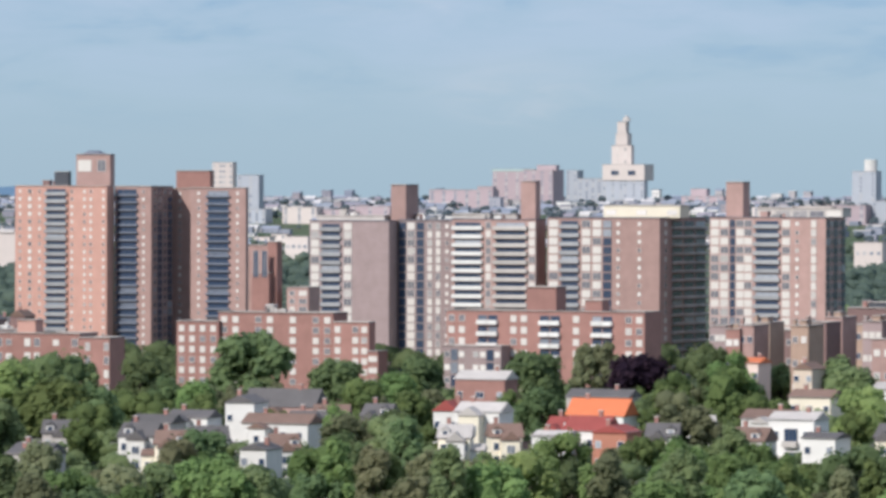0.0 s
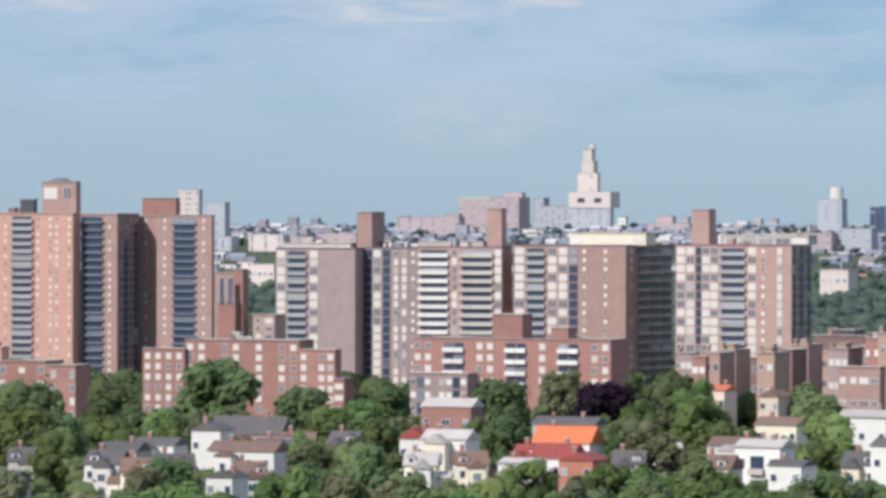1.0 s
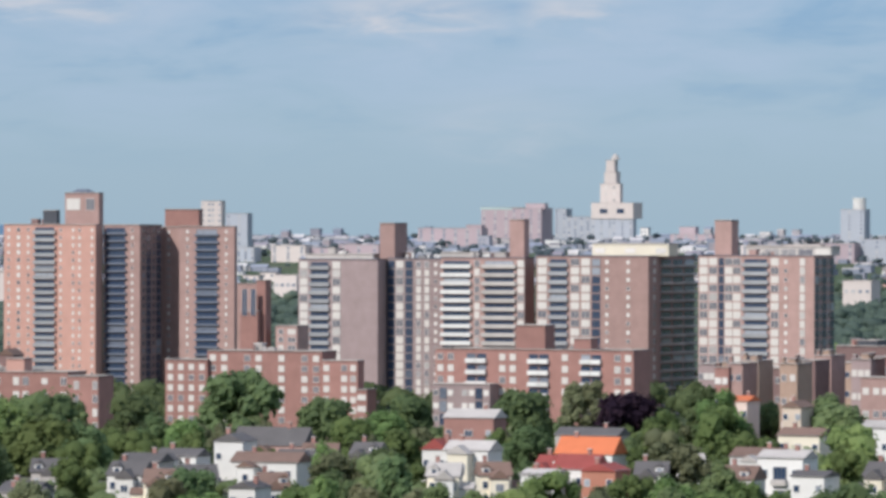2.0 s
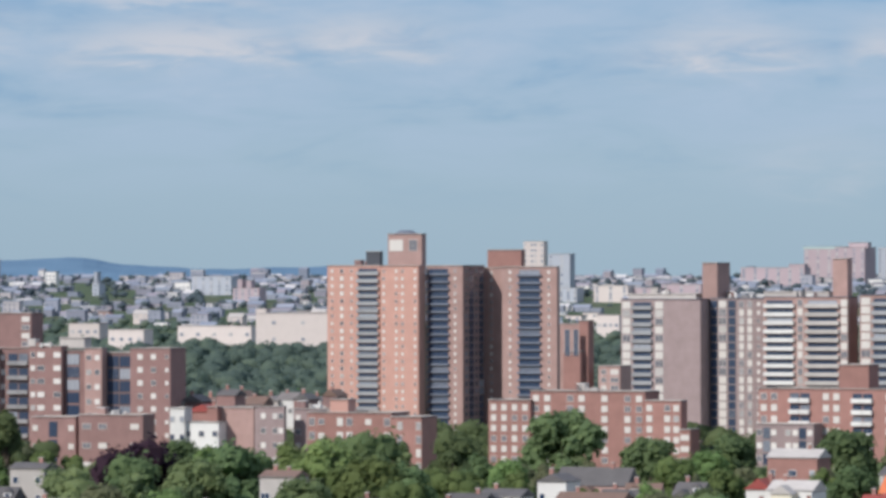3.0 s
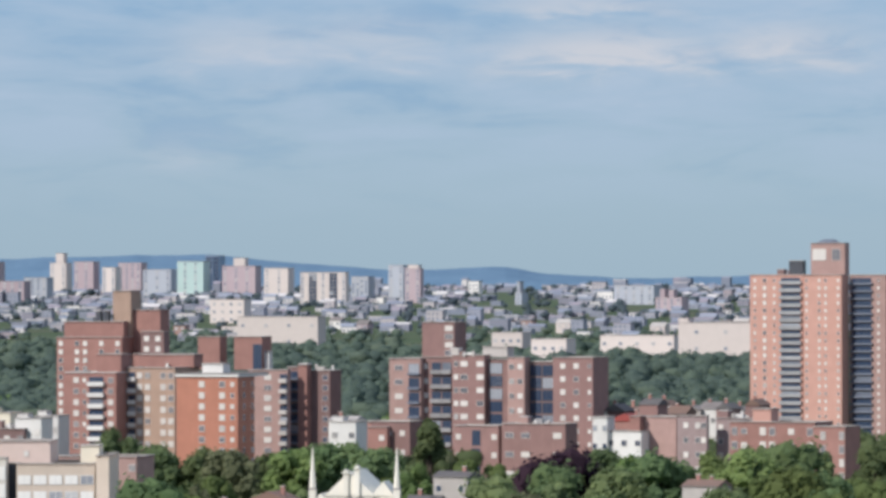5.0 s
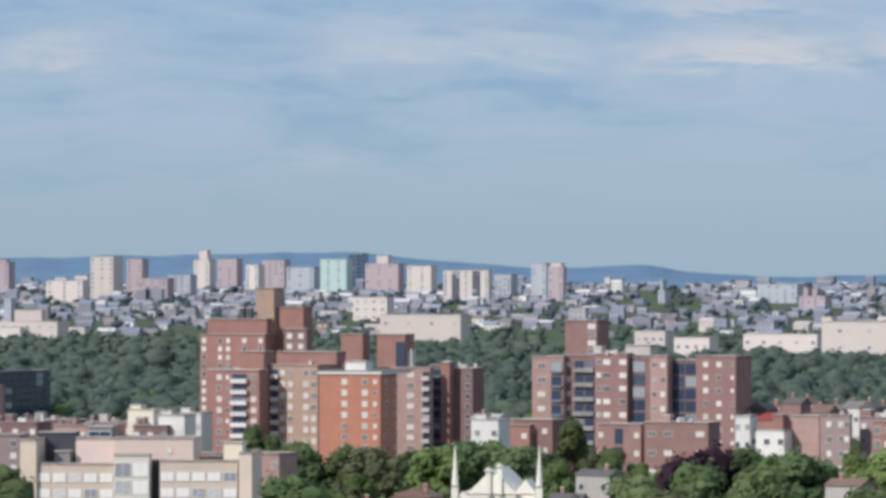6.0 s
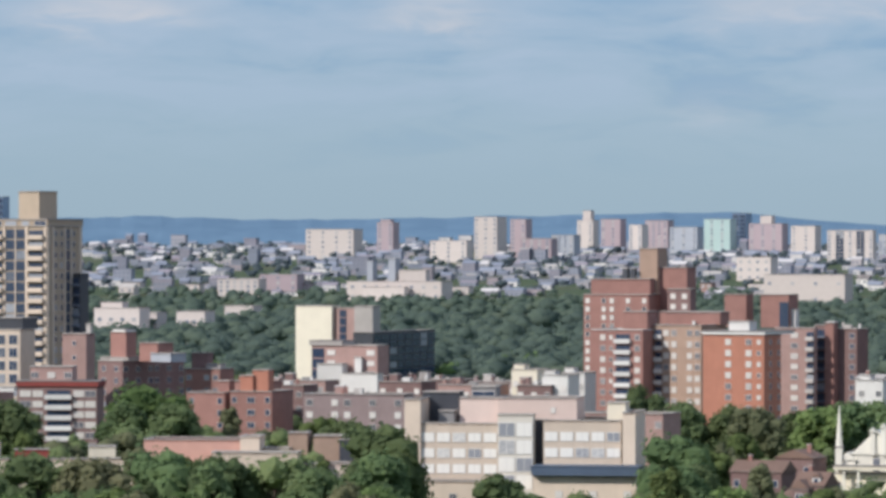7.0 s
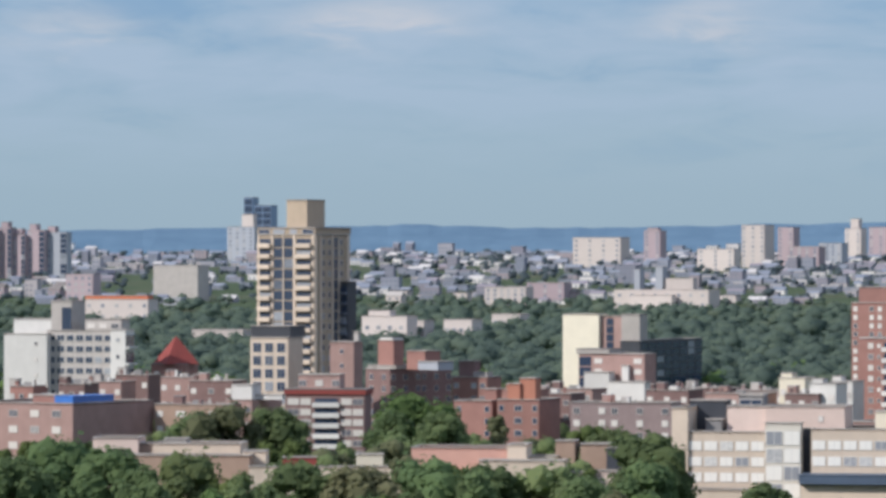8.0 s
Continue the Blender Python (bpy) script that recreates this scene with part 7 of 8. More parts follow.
facade(b, -6.7, 6.7, 0.00, 0.0, 10.1, 5, "w.w.w", pane=PANE_FAR, size=(1.8, 1.6), frame_mat=HAZY_GREY)

b = site("far_building", 386.4, 3679.8, 40.5, -28.0, "pale low block in the far town", "building", group="far buildings over the trees")
block(b, -15.6, 15.6, 0.0, 14.0, 0.0, 13.0, HAZY_PINK)
facade(b, -15.6, 15.6, 0.00, 0.0, 12.4, 5, "w.w.w", pane=PANE_FAR, size=(1.8, 1.6), frame_mat=HAZY_GREY)

b = site("far_building", 704.9, 3632.2, 40.5, -33.0, "pale low block in the far town", "building", group="far buildings over the trees")
block(b, -15.6, 15.6, 0.0, 14.0, 0.0, 13.8, HAZY_CREAM)
facade(b, -15.6, 15.6, 0.00, 0.0, 13.2, 5, "w.w.w", pane=PANE_FAR, size=(1.8, 1.6), frame_mat=HAZY_GREY)

b = site("far_building", 729.2, 3627.4, 40.5, -33.4, "pale low block in the far town", "building", group="far buildings over the trees")
block(b, -15.6, 15.6, 0.0, 14.0, 0.0, 14.6, HAZY_PINK)
facade(b, -15.6, 15.6, 0.00, 0.0, 14.0, 5, "w.w.w", pane=PANE_FAR, size=(1.8, 1.6), frame_mat=HAZY_GREY)

b = site("far_building", 759.5, 3621.2, 40.5, -33.8, "pale low block in the far town", "building", group="far buildings over the trees")
block(b, -13.4, 13.4, 0.0, 14.0, 0.0, 17.8, HAZY_GREY)
facade(b, -13.4, 13.4, 0.00, 0.0, 17.2, 5, "w.w.w", pane=PANE_FAR, size=(1.8, 1.6), frame_mat=HAZY_GREY)

b = site("far_building", 676.5, 3637.6, 40.5, -32.5, "pale low block in the far town", "building", group="far buildings over the trees")
block(b, -15.6, 15.6, 0.0, 14.0, 0.0, 13.1, HAZY_CREAM)
facade(b, -15.6, 15.6, 0.00, 0.0, 12.5, 5, "w.w.w", pane=PANE_FAR, size=(1.8, 1.6), frame_mat=HAZY_GREY)

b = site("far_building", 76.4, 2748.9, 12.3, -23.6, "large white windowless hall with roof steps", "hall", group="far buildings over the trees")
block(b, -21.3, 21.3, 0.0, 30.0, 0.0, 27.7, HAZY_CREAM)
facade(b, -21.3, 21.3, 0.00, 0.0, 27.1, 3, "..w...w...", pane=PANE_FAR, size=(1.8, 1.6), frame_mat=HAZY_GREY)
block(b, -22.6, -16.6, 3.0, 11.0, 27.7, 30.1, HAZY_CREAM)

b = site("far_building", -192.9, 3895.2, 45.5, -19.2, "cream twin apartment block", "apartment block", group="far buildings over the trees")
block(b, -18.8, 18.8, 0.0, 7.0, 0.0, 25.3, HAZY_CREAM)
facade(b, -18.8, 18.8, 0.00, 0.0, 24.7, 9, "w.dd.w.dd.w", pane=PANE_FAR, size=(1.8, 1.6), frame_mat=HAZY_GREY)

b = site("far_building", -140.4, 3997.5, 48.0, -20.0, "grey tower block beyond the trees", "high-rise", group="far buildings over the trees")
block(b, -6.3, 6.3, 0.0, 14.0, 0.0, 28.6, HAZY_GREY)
facade(b, -6.3, 6.3, 0.00, 0.0, 28.0, 9, "w.w", pane=PANE_FAR, size=(1.8, 1.6), frame_mat=HAZY_GREY)

b = site("far_building", -125.6, 3948.0, 46.8, -20.2, "brown tower block with a white cap", "high-rise", group="far buildings over the trees")
block(b, -6.4, 6.4, 0.0, 7.1, 0.0, 27.0, HAZY_PINK)
facade(b, -6.4, 6.4, 0.00, 0.0, 26.4, 9, "w.w", pane=PANE_FAR, size=(1.8, 1.6), frame_mat=HAZY_GREY)
block(b, -5.3, 3.3, 3.0, 11.0, 27.0, 29.7, HAZY_CREAM)

b = site("far_building", -277.5, 4190.8, 51.2, -18.2, "pinkish domed block beyond the trees", "building", group="far buildings over the trees")
block(b, -14.7, 14.7, 0.0, 14.0, 0.0, 25.8, HAZY_PINK)
facade(b, -14.7, 14.7, 0.00, 0.0, 25.2, 8, "w.w.w.", pane=PANE_FAR, size=(1.8, 1.6), frame_mat=HAZY_GREY)
block(b, -5.8, 4.3, 3.0, 11.0, 25.8, 32.4, HAZY_CREAM)

b = site("far_building", -240.8, 4092.9, 49.6, -18.6, "white stepped block beyond the trees", "building", group="far buildings over the trees")
block(b, -10.4, 10.4, 0.0, 14.0, 0.0, 25.3, HAZY_CREAM)
facade(b, -10.4, 10.4, 0.00, 0.0, 24.7, 8, "w.w.", pane=PANE_FAR, size=(1.8, 1.6), frame_mat=HAZY_GREY)

b = site("far_building", -168.9, 3996.4, 48.0, -19.6, "grey block beyond the trees", "building", group="far buildings over the trees")
block(b, -7.2, 7.2, 0.0, 14.0, 0.0, 19.6, HAZY_GREY)
facade(b, -7.2, 7.2, 0.00, 0.0, 19.0, 9, "wwww", pane=PANE_FAR, size=(1.8, 1.6), frame_mat=HAZY_GREY)

b = site("far_building", 46.3, 3899.7, 45.5, -22.7, "pale blue-white block beyond the trees", "building", group="far buildings over the trees")
block(b, -16.4, 16.4, 0.0, 20.0, 0.0, 14.7, HAZY_GREY)
facade(b, -16.4, 16.4, 0.00, 0.0, 14.1, 5, "wwwww", pane=PANE_FAR, size=(1.8, 1.6), frame_mat=HAZY_GREY)

b = site("far_building", 69.2, 3699.4, 40.5, -23.1, "pink church-like block with twin towers", "church", group="far buildings over the trees")
block(b, -10.2, 10.2, 0.0, 14.0, 0.0, 11.1, HAZY_PINK)
facade(b, -10.2, 10.2, 0.00, 0.0, 10.5, 4, "wwww", pane=PANE_FAR, size=(1.8, 1.6), frame_mat=HAZY_GREY)
block(b, -7.9, -4.3, 3.0, 11.0, 11.1, 17.3, HAZY_PINK)
block(b, -0.8, 2.8, 3.0, 11.0, 11.1, 16.5, HAZY_PINK)

b = site("far_building", -42.6, 3899.8, 45.5, -21.4, "grey church tower beyond the trees", "church", group="far buildings over the trees")
block(b, -2.6, 2.6, 0.0, 14.0, 0.0, 9.6, HAZY_GREY)
facade(b, -2.6, 2.6, 0.00, 0.0, 9.0, 3, "w", pane=PANE_FAR, size=(1.8, 1.6), frame_mat=HAZY_GREY)
block(b, -2.4, -0.0, 3.0, 11.0, 9.6, 17.9, HAZY_GREY)

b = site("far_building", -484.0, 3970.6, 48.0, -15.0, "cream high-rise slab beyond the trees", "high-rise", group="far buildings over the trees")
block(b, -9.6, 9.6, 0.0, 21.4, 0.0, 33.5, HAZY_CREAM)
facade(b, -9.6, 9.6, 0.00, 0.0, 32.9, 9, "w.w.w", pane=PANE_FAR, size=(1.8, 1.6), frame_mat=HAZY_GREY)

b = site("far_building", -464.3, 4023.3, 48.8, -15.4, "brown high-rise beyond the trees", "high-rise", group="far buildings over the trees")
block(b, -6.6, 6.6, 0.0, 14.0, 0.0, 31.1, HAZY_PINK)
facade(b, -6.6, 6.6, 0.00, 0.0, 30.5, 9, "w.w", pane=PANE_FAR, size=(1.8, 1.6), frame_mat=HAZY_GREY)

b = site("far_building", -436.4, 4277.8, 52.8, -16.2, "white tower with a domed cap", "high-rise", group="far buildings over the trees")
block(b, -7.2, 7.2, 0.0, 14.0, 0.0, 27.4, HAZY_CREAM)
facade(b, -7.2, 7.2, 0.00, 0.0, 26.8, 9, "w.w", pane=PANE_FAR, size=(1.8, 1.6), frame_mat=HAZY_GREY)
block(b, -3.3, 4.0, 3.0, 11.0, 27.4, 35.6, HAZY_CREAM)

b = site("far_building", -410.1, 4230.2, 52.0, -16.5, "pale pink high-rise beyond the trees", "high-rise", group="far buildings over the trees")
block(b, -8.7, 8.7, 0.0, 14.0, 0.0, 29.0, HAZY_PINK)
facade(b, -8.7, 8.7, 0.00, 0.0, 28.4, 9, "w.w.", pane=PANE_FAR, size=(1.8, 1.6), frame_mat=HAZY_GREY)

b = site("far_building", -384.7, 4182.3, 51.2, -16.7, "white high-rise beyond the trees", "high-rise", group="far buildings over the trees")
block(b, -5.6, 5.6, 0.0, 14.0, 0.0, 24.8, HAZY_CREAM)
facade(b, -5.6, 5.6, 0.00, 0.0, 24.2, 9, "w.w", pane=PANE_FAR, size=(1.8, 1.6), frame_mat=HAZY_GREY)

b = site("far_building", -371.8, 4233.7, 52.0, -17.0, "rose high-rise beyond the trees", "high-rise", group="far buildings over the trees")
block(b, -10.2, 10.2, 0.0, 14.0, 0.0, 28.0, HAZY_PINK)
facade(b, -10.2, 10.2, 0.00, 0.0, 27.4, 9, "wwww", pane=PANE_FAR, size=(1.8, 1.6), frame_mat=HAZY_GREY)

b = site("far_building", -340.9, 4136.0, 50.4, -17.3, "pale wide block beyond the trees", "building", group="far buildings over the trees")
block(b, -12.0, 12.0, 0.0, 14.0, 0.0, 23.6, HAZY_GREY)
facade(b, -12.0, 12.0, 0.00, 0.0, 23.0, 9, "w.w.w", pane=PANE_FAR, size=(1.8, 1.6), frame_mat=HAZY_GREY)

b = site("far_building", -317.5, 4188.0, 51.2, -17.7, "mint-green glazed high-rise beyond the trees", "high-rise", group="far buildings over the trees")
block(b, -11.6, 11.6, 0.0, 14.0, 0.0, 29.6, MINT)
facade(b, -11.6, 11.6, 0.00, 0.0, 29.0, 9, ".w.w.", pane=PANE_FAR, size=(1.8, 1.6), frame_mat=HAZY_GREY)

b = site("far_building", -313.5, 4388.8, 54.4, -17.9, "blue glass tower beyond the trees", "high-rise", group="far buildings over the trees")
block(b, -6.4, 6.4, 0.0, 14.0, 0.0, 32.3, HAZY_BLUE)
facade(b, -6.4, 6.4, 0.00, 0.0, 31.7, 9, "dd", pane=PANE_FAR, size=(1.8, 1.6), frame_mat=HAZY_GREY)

b = site("far_building", -606.1, 3953.8, 48.0, -13.3, "long pale slab block", "apartment block", group="far buildings over the trees")
block(b, -20.2, 20.2, 0.0, 20.0, 0.0, 23.6, HAZY_CREAM)
facade(b, -20.2, 20.2, 0.00, 0.0, 23.0, 6, "w.w.w.w", pane=PANE_FAR, size=(1.8, 1.6), frame_mat=HAZY_GREY)

b = site("far_building", -576.9, 4059.2, 49.6, -13.9, "pale tower block beyond the trees", "high-rise", group="far buildings over the trees")
block(b, -6.9, 6.9, 0.0, 14.0, 0.0, 27.8, HAZY_PINK)
facade(b, -6.9, 6.9, 0.00, 0.0, 27.2, 9, "w.w", pane=PANE_FAR, size=(1.8, 1.6), frame_mat=HAZY_GREY)
block(b, -5.2, 3.7, 3.0, 11.0, 27.8, 30.1, HAZY_PINK)

b = site("far_building", -500.4, 3867.8, 45.5, -14.6, "white low block beyond the trees", "building", group="far buildings over the trees")
block(b, -15.0, 15.0, 0.0, 14.0, 0.0, 17.1, HAZY_CREAM)
facade(b, -15.0, 15.0, 0.00, 0.0, 16.5, 5, "w.w.w", pane=PANE_FAR, size=(1.8, 1.6), frame_mat=HAZY_GREY)

b = site("far_building", -550.4, 3203.1, 25.8, -12.2, "white-trimmed school building beyond the trees", "school", group="far buildings over the trees")
block(b, -14.1, 14.1, 0.0, 14.0, 0.0, 11.7, HAZY_CREAM)
facade(b, -14.1, 14.1, 0.00, 0.0, 11.1, 4, "wwwwww", pane=PANE_FAR, size=(1.8, 1.6), frame_mat=HAZY_GREY)

b = site("far_building", -529.9, 3236.9, 26.8, -12.7, "pink school wing beyond the trees", "school", group="far buildings over the trees")
block(b, -13.0, 13.0, 0.0, 14.0, 0.0, 13.4, HAZY_PINK)
facade(b, -13.0, 13.0, 0.00, 0.0, 12.8, 4, "w.w.w", pane=PANE_FAR, size=(1.8, 1.6), frame_mat=HAZY_GREY)

b = site("far_building", -444.7, 3168.9, 24.0, -14.0, "white terraced hospital building", "hospital", group="far buildings over the trees")
block(b, -32.2, 32.2, 0.0, 20.0, 0.0, 12.4, HAZY_CREAM)
facade(b, -32.2, 32.2, 0.00, 0.0, 11.8, 2, "wwwwwwww", pane=PANE_FAR, size=(1.8, 1.6), frame_mat=HAZY_GREY)
block(b, -19.5, -15.7, 3.0, 11.0, 12.4, 25.3, HAZY_GREY)
block(b, 2.1, 20.5, 3.0, 11.0, 12.4, 19.6, HAZY_CREAM)
block(b, -4.9, -0.2, 3.0, 11.0, 12.4, 26.7, HAZY_GREY)
block(b, -16.6, 11.2, -10.0, -2.0, 0.0, 8.9, HAZY_CREAM)

b = site("far_building", -433.7, 3875.8, 45.5, -15.6, "pink block beyond the trees", "building", group="far buildings over the trees")
block(b, -12.9, 12.9, 0.0, 14.0, 0.0, 18.9, HAZY_PINK)
facade(b, -12.9, 12.9, 0.00, 0.0, 18.3, 7, "wwww", pane=PANE_FAR, size=(1.8, 1.6), frame_mat=HAZY_GREY)

b = site("far_building", -423.7, 3977.5, 48.0, -15.9, "grey block beyond the trees", "building", group="far buildings over the trees")
block(b, -9.6, 9.6, 0.0, 14.0, 0.0, 19.2, HAZY_GREY)
facade(b, -9.6, 9.6, 0.00, 0.0, 18.6, 8, "wwww", pane=PANE_FAR, size=(1.8, 1.6), frame_mat=HAZY_GREY)

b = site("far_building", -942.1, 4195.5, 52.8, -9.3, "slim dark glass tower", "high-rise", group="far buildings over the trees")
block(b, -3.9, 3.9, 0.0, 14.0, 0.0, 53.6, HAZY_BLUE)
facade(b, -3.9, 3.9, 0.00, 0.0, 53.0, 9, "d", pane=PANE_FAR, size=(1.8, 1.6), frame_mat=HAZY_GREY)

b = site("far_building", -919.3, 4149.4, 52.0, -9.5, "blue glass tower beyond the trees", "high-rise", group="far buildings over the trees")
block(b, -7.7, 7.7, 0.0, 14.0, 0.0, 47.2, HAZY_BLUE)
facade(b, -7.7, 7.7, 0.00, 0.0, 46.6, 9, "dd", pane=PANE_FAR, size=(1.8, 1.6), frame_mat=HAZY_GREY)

b = site("far_building", -926.3, 4096.6, 51.2, -9.3, "pale grey stepped high-rise", "high-rise", group="far buildings over the trees")
block(b, -12.1, 12.1, 0.0, 14.0, 0.0, 29.8, HAZY_GREY)
facade(b, -12.1, 12.1, 0.00, 0.0, 29.2, 9, "wwww", pane=PANE_FAR, size=(1.8, 1.6), frame_mat=HAZY_GREY)
block(b, -0.2, 9.9, 3.0, 11.0, 29.8, 40.1, HAZY_CREAM)

b = site("far_building", -992.6, 3564.4, 40.5, -6.4, "brown stepped tower block", "high-rise", group="far buildings over the trees")
block(b, -6.7, 6.7, 0.0, 8.8, 0.0, 35.6, HAZY_PINK)
facade(b, -6.7, 6.7, 0.00, 0.0, 35.0, 9, "w.d", pane=PANE_FAR, size=(1.8, 1.6), frame_mat=HAZY_GREY)
block(b, -6.1, -0.8, 3.0, 11.0, 35.6, 39.7, HAZY_PINK)

b = site("far_building", -982.2, 3567.2, 40.5, -6.6, "brown stepped tower block", "high-rise", group="far buildings over the trees")
block(b, -4.9, 4.9, 0.0, 8.8, 0.0, 37.2, HAZY_PINK)
facade(b, -4.9, 4.9, 0.00, 0.0, 36.6, 9, "w.d", pane=PANE_FAR, size=(1.8, 1.6), frame_mat=HAZY_GREY)
block(b, -4.3, 1.0, 3.0, 11.0, 37.2, 41.3, HAZY_PINK)

b = site("far_building", -972.7, 3569.9, 40.5, -6.8, "brown stepped tower block", "high-rise", group="far buildings over the trees")
block(b, -4.9, 4.9, 0.0, 8.8, 0.0, 32.2, HAZY_PINK)
facade(b, -4.9, 4.9, 0.00, 0.0, 31.6, 9, "w.d", pane=PANE_FAR, size=(1.8, 1.6), frame_mat=HAZY_GREY)
block(b, -4.3, 1.0, 3.0, 11.0, 32.2, 36.4, HAZY_PINK)

b = site("far_building", -960.7, 3573.1, 40.5, -7.0, "brown stepped tower block", "high-rise", group="far buildings over the trees")
block(b, -6.7, 6.7, 0.0, 8.8, 0.0, 35.5, HAZY_PINK)
facade(b, -6.7, 6.7, 0.00, 0.0, 34.9, 9, "w.d", pane=PANE_FAR, size=(1.8, 1.6), frame_mat=HAZY_GREY)
block(b, -6.1, -0.8, 3.0, 11.0, 35.5, 39.7, HAZY_PINK)

b = site("far_building", -946.4, 3576.9, 40.5, -7.2, "brown stepped tower block", "high-rise", group="far buildings over the trees")
block(b, -8.5, 8.5, 0.0, 8.8, 0.0, 33.9, HAZY_GREY)
facade(b, -8.5, 8.5, 0.00, 0.0, 33.3, 9, "w.d", pane=PANE_FAR, size=(1.8, 1.6), frame_mat=HAZY_GREY)
block(b, -7.9, -2.5, 3.0, 11.0, 33.9, 38.0, HAZY_PINK)

b = site("far_building", -769.1, 3209.1, 27.5, -8.5, "plain grey windowless block", "building", group="far buildings over the trees")
block(b, -15.5, 15.5, 0.0, 20.0, 0.0, 23.9, CONCRETE)

b = site("far_building", -817.1, 3145.6, 25.8, -7.4, "brown block beyond the trees", "building", group="far buildings over the trees")
block(b, -9.2, 9.2, 0.0, 14.0, 0.0, 20.0, HAZY_PINK)
facade(b, -9.2, 9.2, 0.00, 0.0, 19.4, 5, "wwww", pane=PANE_FAR, size=(1.8, 1.6), frame_mat=HAZY_GREY)

b = site("far_building", -696.3, 2763.6, 14.9, -7.9, "long tan school with an orange roof", "school", group="far buildings over the trees")
block(b, -18.9, 18.9, 0.0, 16.0, 0.0, 18.6, HAZY_CREAM)
facade(b, -18.9, 18.9, 0.00, 0.0, 18.0, 3, "w.w.w.w.w", pane=PANE_FAR, size=(1.8, 1.6), frame_mat=HAZY_GREY)
block(b, -20.1, 17.7, 3.0, 11.0, 18.6, 20.5, TILE_ORANGE)

b = site("far_building", -482.1, 2453.1, 7.5, -10.9, "white flat-roofed villa beyond the trees", "house", group="far buildings over the trees")
block(b, -12.0, 12.0, 0.0, 14.0, 0.0, 20.9, HAZY_CREAM)
facade(b, -12.0, 12.0, 0.00, 0.0, 20.3, 2, "wwww", pane=PANE_FAR, size=(1.8, 1.6), frame_mat=HAZY_GREY)
block(b, -9.6, 1.8, 3.0, 11.0, 20.9, 23.7, HAZY_CREAM)

b = site("far_building", -446.4, 2459.8, 7.5, -11.7, "white house with a pale roof", "house", group="far buildings over the trees")
block(b, -7.5, 7.5, 0.0, 14.0, 0.0, 19.2, HAZY_CREAM)
facade(b, -7.5, 7.5, 0.00, 0.0, 18.6, 2, "wwww", pane=PANE_FAR, size=(1.8, 1.6), frame_mat=HAZY_GREY)

b = site("far_building", -479.1, 2504.6, 8.4, -11.2, "white low house beyond the trees", "house", group="far buildings over the trees")
block(b, -7.7, 7.7, 0.0, 14.0, 0.0, 17.1, HAZY_CREAM)
facade(b, -7.7, 7.7, 0.00, 0.0, 16.5, 2, "wwww", pane=PANE_FAR, size=(1.8, 1.6), frame_mat=HAZY_GREY)

b = site("far_building", -456.9, 2661.1, 11.0, -12.3, "white house beyond the trees", "house", group="far buildings over the trees")
block(b, -8.1, 8.1, 0.0, 14.0, 0.0, 16.0, HAZY_CREAM)
facade(b, -8.1, 8.1, 0.00, 0.0, 15.4, 2, "wwww", pane=PANE_FAR, size=(1.8, 1.6), frame_mat=HAZY_GREY)

b = site("far_building", -551.3, 2387.2, 6.6, -9.0, "low white shed beyond the trees", "shed", group="far buildings over the trees")
block(b, -13.3, 13.3, 0.0, 14.0, 0.0, 15.8, HAZY_CREAM)
facade(b, -13.3, 13.3, 0.00, 0.0, 15.2, 1, "wwww", pane=PANE_FAR, size=(1.8, 1.6), frame_mat=HAZY_GREY)

b = site("far_building", -38.3, 2899.7, 16.2, -21.2, "white house over the trees", "house", group="far buildings over the trees")
block(b, -9.4, 9.4, 0.0, 14.0, 0.0, 17.2, HAZY_CREAM)
facade(b, -9.4, 9.4, 0.00, 0.0, 16.6, 2, "wwww", pane=PANE_FAR, size=(1.8, 1.6), frame_mat=HAZY_GREY)

b = site("far_building", -13.7, 2760.0, 12.6, -21.7, "cream house over the trees", "house", group="far buildings over the trees")
block(b, -10.3, 10.3, 0.0, 14.0, 0.0, 18.5, HAZY_CREAM)
facade(b, -10.3, 10.3, 0.00, 0.0, 17.9, 2, "wwww", pane=PANE_FAR, size=(1.8, 1.6), frame_mat=HAZY_GREY)

b = site("far_building", 35.5, 2849.8, 14.9, -22.7, "cream row of houses", "house", group="far buildings over the trees")
block(b, -22.3, 22.3, 0.0, 14.0, 0.0, 17.3, HAZY_CREAM)
facade(b, -22.3, 22.3, 0.00, 0.0, 16.7, 2, "w.w.w.w.w", pane=PANE_FAR, size=(1.8, 1.6), frame_mat=HAZY_GREY)

b = site("far_building", -181.3, 3094.7, 21.4, -18.6, "long white flat building", "building", group="far buildings over the trees")
block(b, -26.5, 26.5, 0.0, 14.0, 0.0, 20.1, HAZY_CREAM)
facade(b, -26.5, 26.5, 0.00, 0.0, 19.5, 2, "w.w.w.w", pane=PANE_FAR, size=(1.8, 1.6), frame_mat=HAZY_GREY)

b = site("far_building", -239.4, 3491.8, 34.5, -18.1, "white low building beyond the trees", "building", group="far buildings over the trees")
block(b, -12.6, 12.6, 0.0, 14.0, 0.0, 16.6, HAZY_CREAM)
facade(b, -12.6, 12.6, 0.00, 0.0, 16.0, 3, "wwww", pane=PANE_FAR, size=(1.8, 1.6), frame_mat=HAZY_GREY)

b = site("far_building", 91.3, 2748.5, 12.3, -23.9, "white hall beyond the trees", "hall", group="far buildings over the trees")
block(b, -5.0, 5.0, 0.0, 14.0, 0.0, 28.3, HAZY_CREAM)
